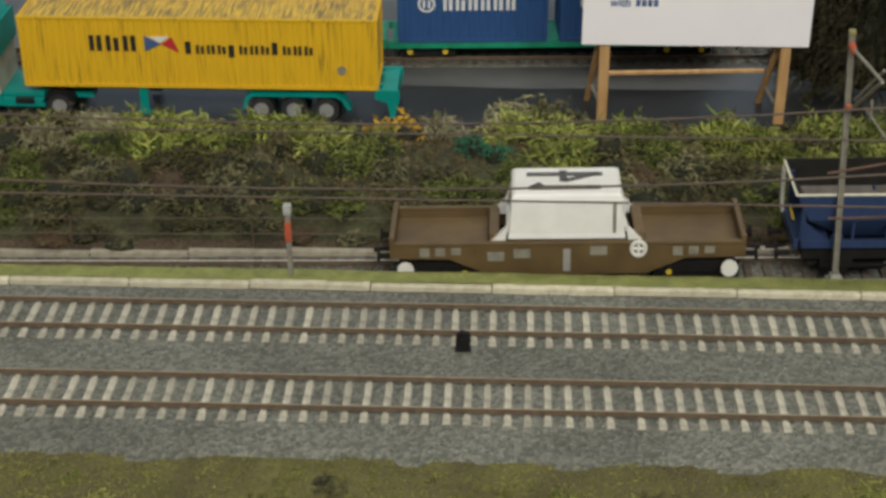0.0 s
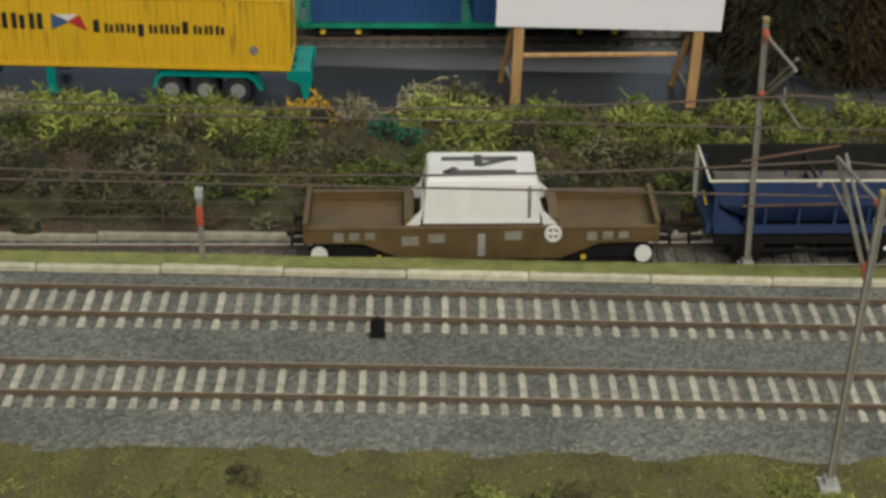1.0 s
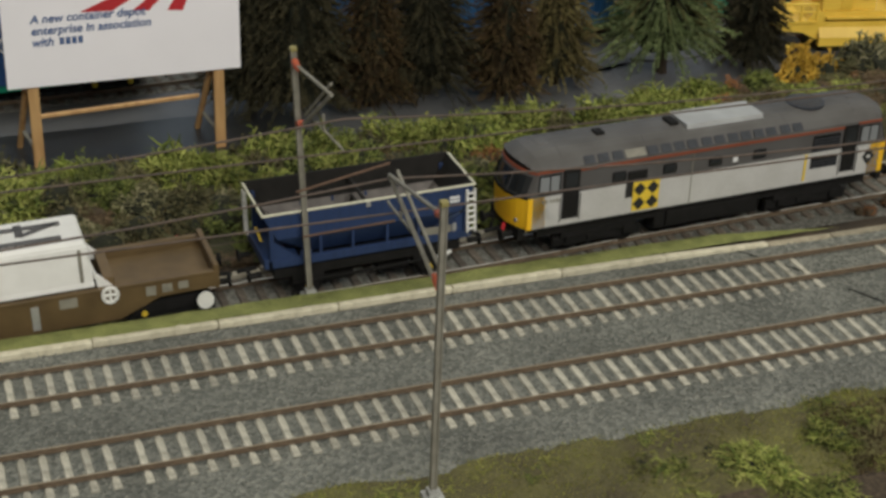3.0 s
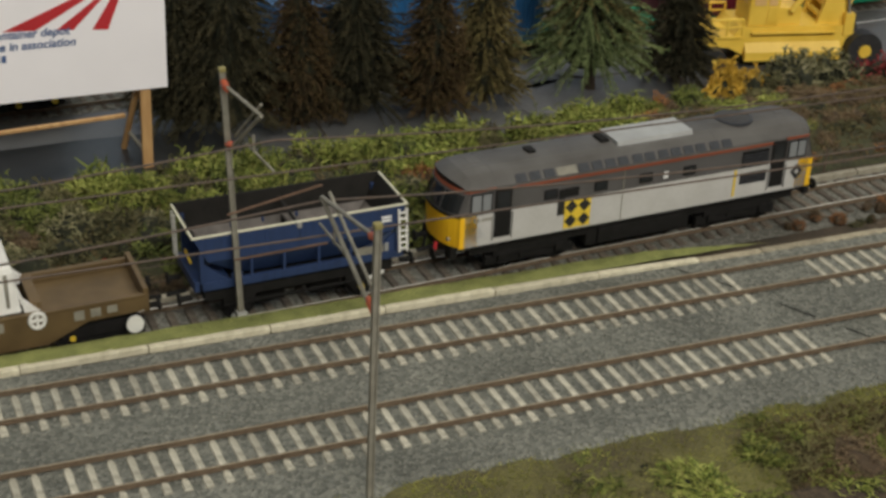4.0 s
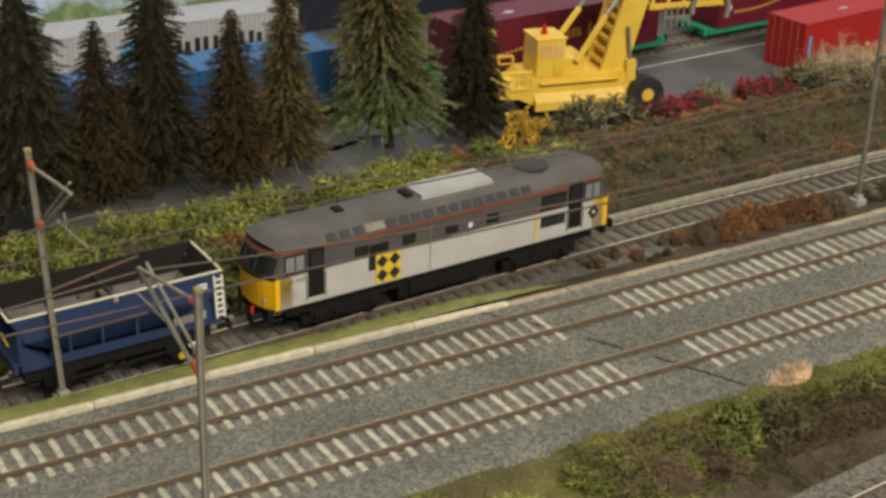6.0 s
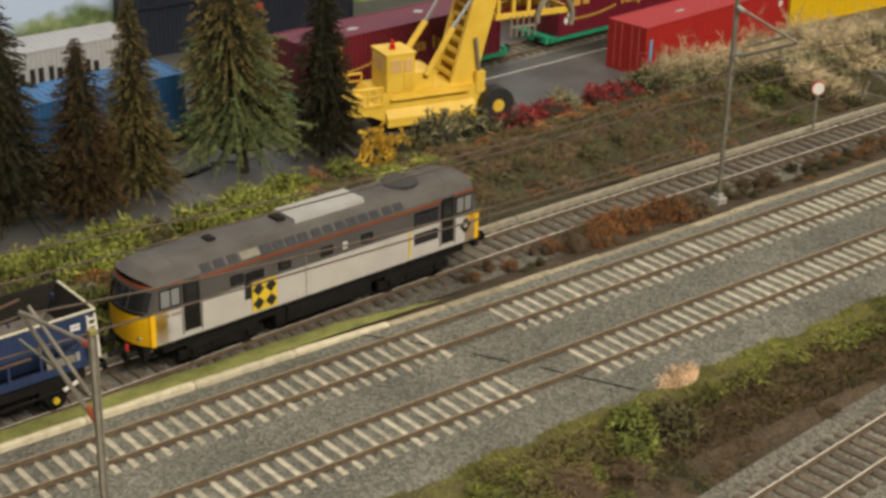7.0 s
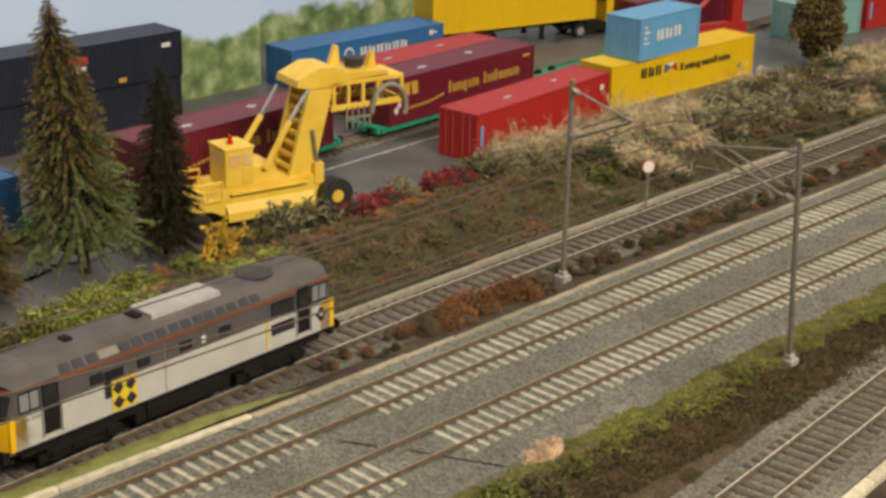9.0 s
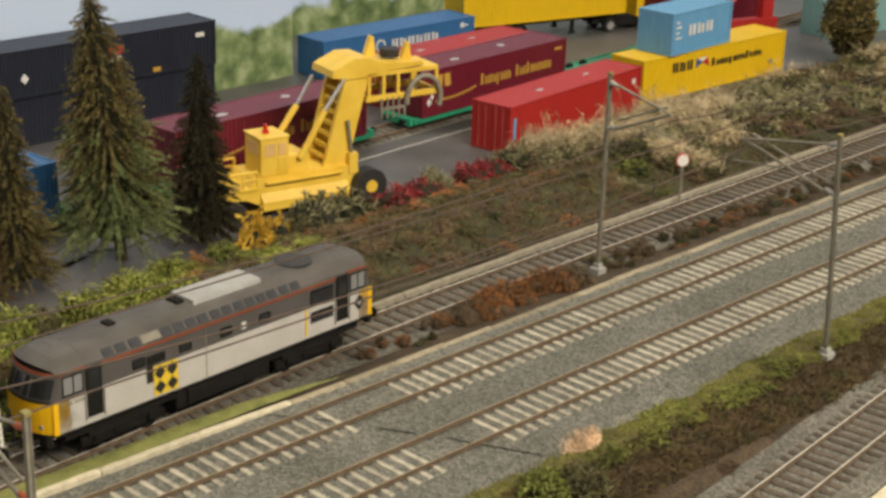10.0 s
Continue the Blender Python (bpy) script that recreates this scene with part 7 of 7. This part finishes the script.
def flask_wagon(x):
    ob = on_track("flask_wagon", x, "olive-brown well wagon carrying a large white flask cover", "wagon")
    h = 66.5
    side = [(-h, 8.5), (-h, 13.2), (-27, 14.4), (27, 14.4), (h, 13.2), (h, 8.5), (45, 8.2), (30, 2.2), (-30, 2.2), (-45, 8.2)]
    for s in (-1, 1):
        part("side_girder", side_prism(bmesh.new(), side, s * 14.5 - 0.6, s * 14.5 + 0.6), M_BROWN, ob)
        part("girder_flange", cube(-h, h, s * 14.5 - 1.1, s * 14.5 + 1.1, 13.6, 14.6, 0.15), M_BROWN, ob)
    part("well_floor", cube(-40, 40, -13.8, 13.8, 5, 6.4, 0.2), M_BROWN, ob)
    for e in (-1, 1):
        part("end_deck", cube(*sorted((e * 30, e * (h - 1))), -13.8, 13.8, 9.4, 11.4, 0.2), M_BROWN, ob, "dusty olive-brown end deck")
        part("end_rail", cube(e * h - 1, e * h + 1, -15, 15, 8, 16.6, 0.3), M_BROWN, ob)
        part("bulkhead", cube(*sorted((e * 25.6, e * 29.5)), -11, 11, 6.4, 16.4, 0.4), M_BROWN, ob)
        disc = part("wheel_disc", rod(bmesh.new(), (e * 61.6, -15.4, 4.3), (e * 61.6, -16, 4.3), 3.2, seg=20), M_WHITE, ob, "white disc at the wagon end")
        part("disc_boss", rod(bmesh.new(), (e * 61.6, -14.6, 4.3), (e * 61.6, -15.4, 4.3), 1.4, seg=12), M_BLACK, disc)
        part("disc_bracket", cube(e * 61.6 - 1, e * 61.6 + 1, -14.6, -13.8, 3.4, 9, 0.1), M_BLACK, disc)
        for k in range(3):
            part("notice_plate", cube(e * 48 - 8 + k * 6, e * 48 - 4.3 + k * 6, -15.3, -15.0, 9.2 + k * 0.4, 12.6), M_GREYPOST, ob, "small grey lettered plate")
    hw = bmesh.new()
    pts = [(27 + 2.7 * math.cos(a), -15.8, 12.2 + 2.7 * math.sin(a)) for a in np.linspace(0, 2 * math.pi, 15)]
    for a, b in zip(pts, pts[1:]):
        rod(hw, a, b, 0.7, seg=6)
    rod(hw, (24, -15.8, 12.2), (30, -15.8, 12.2), 0.6, seg=6)
    rod(hw, (27, -15.8, 9.2), (27, -15.8, 15.2), 0.6, seg=6)
    part("handwheel", hw, M_WHITE, ob, "white spoked handwheel")
    for xx, zz in ((12, 9.6), (-17, 8.6), (-27, 7.6)):
        part("notice_plate", cube(xx - 3.2, xx + 3.2, -15.3, -15.0, zz, zz + 3.4), M_GREYPOST, ob, "small grey lettered plate")
    part("centre_plate", cube(-1.4, 1.4, -15.4, -15.0, 3.4, 12), M_SILVER, ob, "pale upright plate")
    # white cover: tall lid with slightly leaning sides, splayed feet at its four corners
    bm = bmesh.new()
    rings = []
    for z, hx, wy in ((14.8, 22.6, 13.4), (16.0, 21.9, 12.9), (29.6, 20.9, 12.1), (31.0, 20.0, 11.2)):
        rings.append([bm.verts.new((a * hx * MM, b * wy * MM, z * MM)) for a, b in ((-1, -1), (1, -1), (1, 1), (-1, 1))])
    for a, b in zip(rings, rings[1:]):
        for k in range(4):
            bm.faces.new((a[k], a[(k + 1) % 4], b[(k + 1) % 4], b[k]))
    bm.faces.new(rings[-1]), bm.faces.new(rings[0][::-1])
    bmesh.ops.bevel(bm, geom=[e for e in bm.edges], offset=0.5 * MM, segments=2, affect="EDGES")
    cover = part("flask_cover", bm, M_WHITE, ob, "white plastic flask cover")
    for e in (-1, 1):
        for yy in (-11.6, 11.6):
            part("foot", side_prism(bmesh.new(), ((e * 20.8, 27), (e * 22.2, 22), (e * 23.4, 18.5), (e * 29, 13.4), (e * 23.4, 13.4)), yy - 1.3, yy + 1.3), M_WHITE, cover)
        part("end_ledge", cube(*sorted((e * 21.2, e * 23.0)), -10, 10, 16, 17.6, 0.3), M_WHITE, cover)
    part("side_lug", cube(17.4, 18.6, -13.3, -12.2, 17, 28.6, 0.2), M_GREYPOST, cover, "dark upright stay")
    # the figures 1 and 4 painted lengthways on the lid
    strokes = (((-14, -6.0), (13, -6.0), 1.5), ((-14, -6.6), (-9.5, -2.6), 1.3), ((-15, 5.0), (14, 5.0), 1.4), ((12.5, 5.6), (-1, -0.6), 1.2), ((-1, -1.0), (-1, 8.0), 1.5))
    for (ax, ay), (bx, by), r_ in strokes:
        ln = math.hypot(bx - ax, by - ay)
        bm = cube(-ln / 2, ln / 2, -r_, r_, 30.9, 31.3, 0.05)
        bmesh.ops.transform(bm, matrix=pose((ax + bx) / 2 * MM, (ay + by) / 2 * MM, 0, 0, 0, math.degrees(math.atan2(by - ay, bx - ax))), verts=bm.verts)
        part("roof_marking", bm, M_DARKGREY, cover, "dark painted figure")
    lift(ob, 0.985, 1.105, 4.7)
    part("underframe", cube(-60, 60, -12, 12, 9.5, 14, 0.4), M_BLACK, ob)
    for e in (-1, 1):
        buffers(ob, e * h, e, 12)
        bogie(ob, e * 49, 16, (-10.5, 10.5), 5.6, M_BLACK)
        for s in (-1, 1):
            part("bogie_frame", side_prism(bmesh.new(), [(e * 49 - 16, 10.5), (e * 49 - 14, 6), (e * 49 + 14, 6), (e * 49 + 16, 10.5)], s * 12 - 0.6, s * 12 + 0.6), M_BLACK, ob)
        for dx in (-10.5, 10.5):
            part("axle_cap", rod(bmesh.new(), (e * 49 + dx, -12.9, 6.6), (e * 49 + dx, -13.5, 6.6), 1.1, seg=12), M_YELLOWDOT, ob, "yellow axle cap")
    return ob


flask_wagon(90.7)


# ---- painted backscene and the hall round the layout ----
def backscene():
    m, n, l, b = nodes_of("painted_sky_and_trees")
    b.inputs["Roughness"].default_value = 0.8
    co = n.new("ShaderNodeTexCoord")
    sep = n.new("ShaderNodeSeparateXYZ")
    l.new(co.outputs["Object"], sep.inputs["Vector"])
    # sky, paler towards the bottom, with soft cloud
    cl = n.new("ShaderNodeTexNoise")
    cl.inputs["Scale"].default_value, cl.inputs["Detail"].default_value = 6, 4
    l.new(co.outputs["Object"], cl.inputs["Vector"])
    sky = n.new("ShaderNodeMix")
    sky.data_type = "RGBA"
    sky.inputs["A"].default_value, sky.inputs["B"].default_value = (0.47, 0.61, 0.87, 1), (0.56, 0.69, 0.91, 1)
    l.new(cl.outputs["Fac"], sky.inputs["Factor"])
    # tree tops: a height that wanders along x, broken by finer noise
    def wander(scale, amp, base_):
        tx = n.new("ShaderNodeTexNoise")
        tx.inputs["Scale"].default_value, tx.inputs["Detail"].default_value = scale, 4
        l.new(co.outputs["Object"], tx.inputs["Vector"])
        mp = n.new("ShaderNodeMapRange")
        mp.inputs["From Min"].default_value, mp.inputs["From Max"].default_value = 0.3, 0.7
        mp.inputs["To Min"].default_value, mp.inputs["To Max"].default_value = base_ - amp, base_ + amp
        l.new(tx.outputs["Fac"], mp.inputs["Value"])
        return mp.outputs["Result"]
    def along(x0, x1, rise):
        mp = n.new("ShaderNodeMapRange")
        mp.inputs["From Min"].default_value, mp.inputs["From Max"].default_value, mp.inputs["To Max"].default_value = x0, x1, rise
        l.new(sep.outputs["X"], mp.inputs["Value"])
        return mp.outputs["Result"]
    total = wander(14, 0.009, 0.006)
    for piece in (wander(60, 0.005, 0.0), along(0.58, 0.69, 0.024), along(0.774, 0.85, -0.026), along(0.95, 1.2, 0.03)):
        add = n.new("ShaderNodeMath")
        l.new(total, add.inputs[0]), l.new(piece, add.inputs[1])
        total = add.outputs["Value"]
    sub = n.new("ShaderNodeMath")
    sub.operation = "SUBTRACT"
    l.new(total, sub.inputs[0]), l.new(sep.outputs["Z"], sub.inputs[1])
    edge = n.new("ShaderNodeMapRange")
    edge.inputs["From Min"].default_value, edge.inputs["From Max"].default_value = -0.003, 0.005
    l.new(sub.outputs["Value"], edge.inputs["Value"])
    lf = n.new("ShaderNodeTexNoise")
    lf.inputs["Scale"].default_value, lf.inputs["Detail"].default_value = 62, 9
    l.new(co.outputs["Object"], lf.inputs["Vector"])
    gr = n.new("ShaderNodeValToRGB")
    gr.color_ramp.elements.new(0.5)
    for e, p, c in zip(gr.color_ramp.elements, (0.34, 0.5, 0.66), ((0.07, 0.115, 0.045), (0.17, 0.24, 0.1), (0.34, 0.41, 0.23))):
        e.position, e.color = p, (*c, 1)
    l.new(lf.outputs["Fac"], gr.inputs["Fac"])
    mix = n.new("ShaderNodeMix")
    mix.data_type = "RGBA"
    l.new(edge.outputs["Result"], mix.inputs["Factor"])
    l.new(sky.outputs["Result"], mix.inputs["A"]), l.new(gr.outputs["Color"], mix.inputs["B"])
    l.new(mix.outputs["Result"], b.inputs["Base Color"])
    # a board that bends back behind the blue container
    bm = bmesh.new()
    line = ((-900, 549), (772, 549), (850, 655), (2600, 655))
    rings = [[bm.verts.new((x * MM, (y + o) * MM, z * MM)) for o, z in ((0, -140), (0, 420), (12, 420), (12, -140))] for x, y in line]
    for a, c in zip(rings, rings[1:]):
        for k in range(4):
            bm.faces.new((a[k], a[(k + 1) % 4], c[(k + 1) % 4], c[k]))
    bm.faces.new(rings[0]), bm.faces.new(rings[-1][::-1])
    bmesh.ops.recalc_face_normals(bm, faces=bm.faces)
    return tagged(finish("backscene_board", bm, m), "painted backscene board with pale sky and soft green trees", "backdrop", kind="structure")


backscene()


def hall():
    for nm, a in (("wall_south", (-3000, 4000, -2600, -2500, -1100, 2300)), ("wall_north", (-3000, 4000, 2900, 3000, -1100, 2300)),
                  ("wall_west", (-3100, -3000, -2600, 3000, -1100, 2300)), ("wall_east", (4000, 4100, -2600, 3000, -1100, 2300))):
        tagged(finish(nm, cube(*a), M_ROOM), "plain painted wall of the exhibition hall", "wall", kind="structure")
    tagged(finish("floor", cube(-3100, 4100, -2600, 3000, -1150, -1100), M_ROOM), "plain floor of the exhibition hall", "floor", kind="structure")
    tagged(finish("ceiling", cube(-3100, 4100, -2600, 3000, 2300, 2400), M_ROOM), "plain ceiling of the exhibition hall", "ceiling", kind="structure")
    board = base("baseboard", 0, 0, 0)
    tagged(board, "plain timber layout baseboard standing on square legs", "baseboard", kind="structure")
    part("top_panel", cube(-610, 1710, -318, 900, -150, -131, 0), M_TIMBER, board)
    for xx in (-580, 0, 560, 1120, 1670):
        for yy in (-290, 620):
            part("leg", cube(xx - 22, xx + 22, yy - 22, yy + 22, -1100, -151), M_TIMBER, board)
        part("cross_beam", cube(xx - 12, xx + 12, -267, 597, -220, -151), M_TIMBER, board)
    tagged(finish("baseboard_fascia", cube(-620, 1720, -330, -320, -200, -15), M_BLACK), "black front fascia of the layout baseboard", "fascia", kind="structure")


hall()
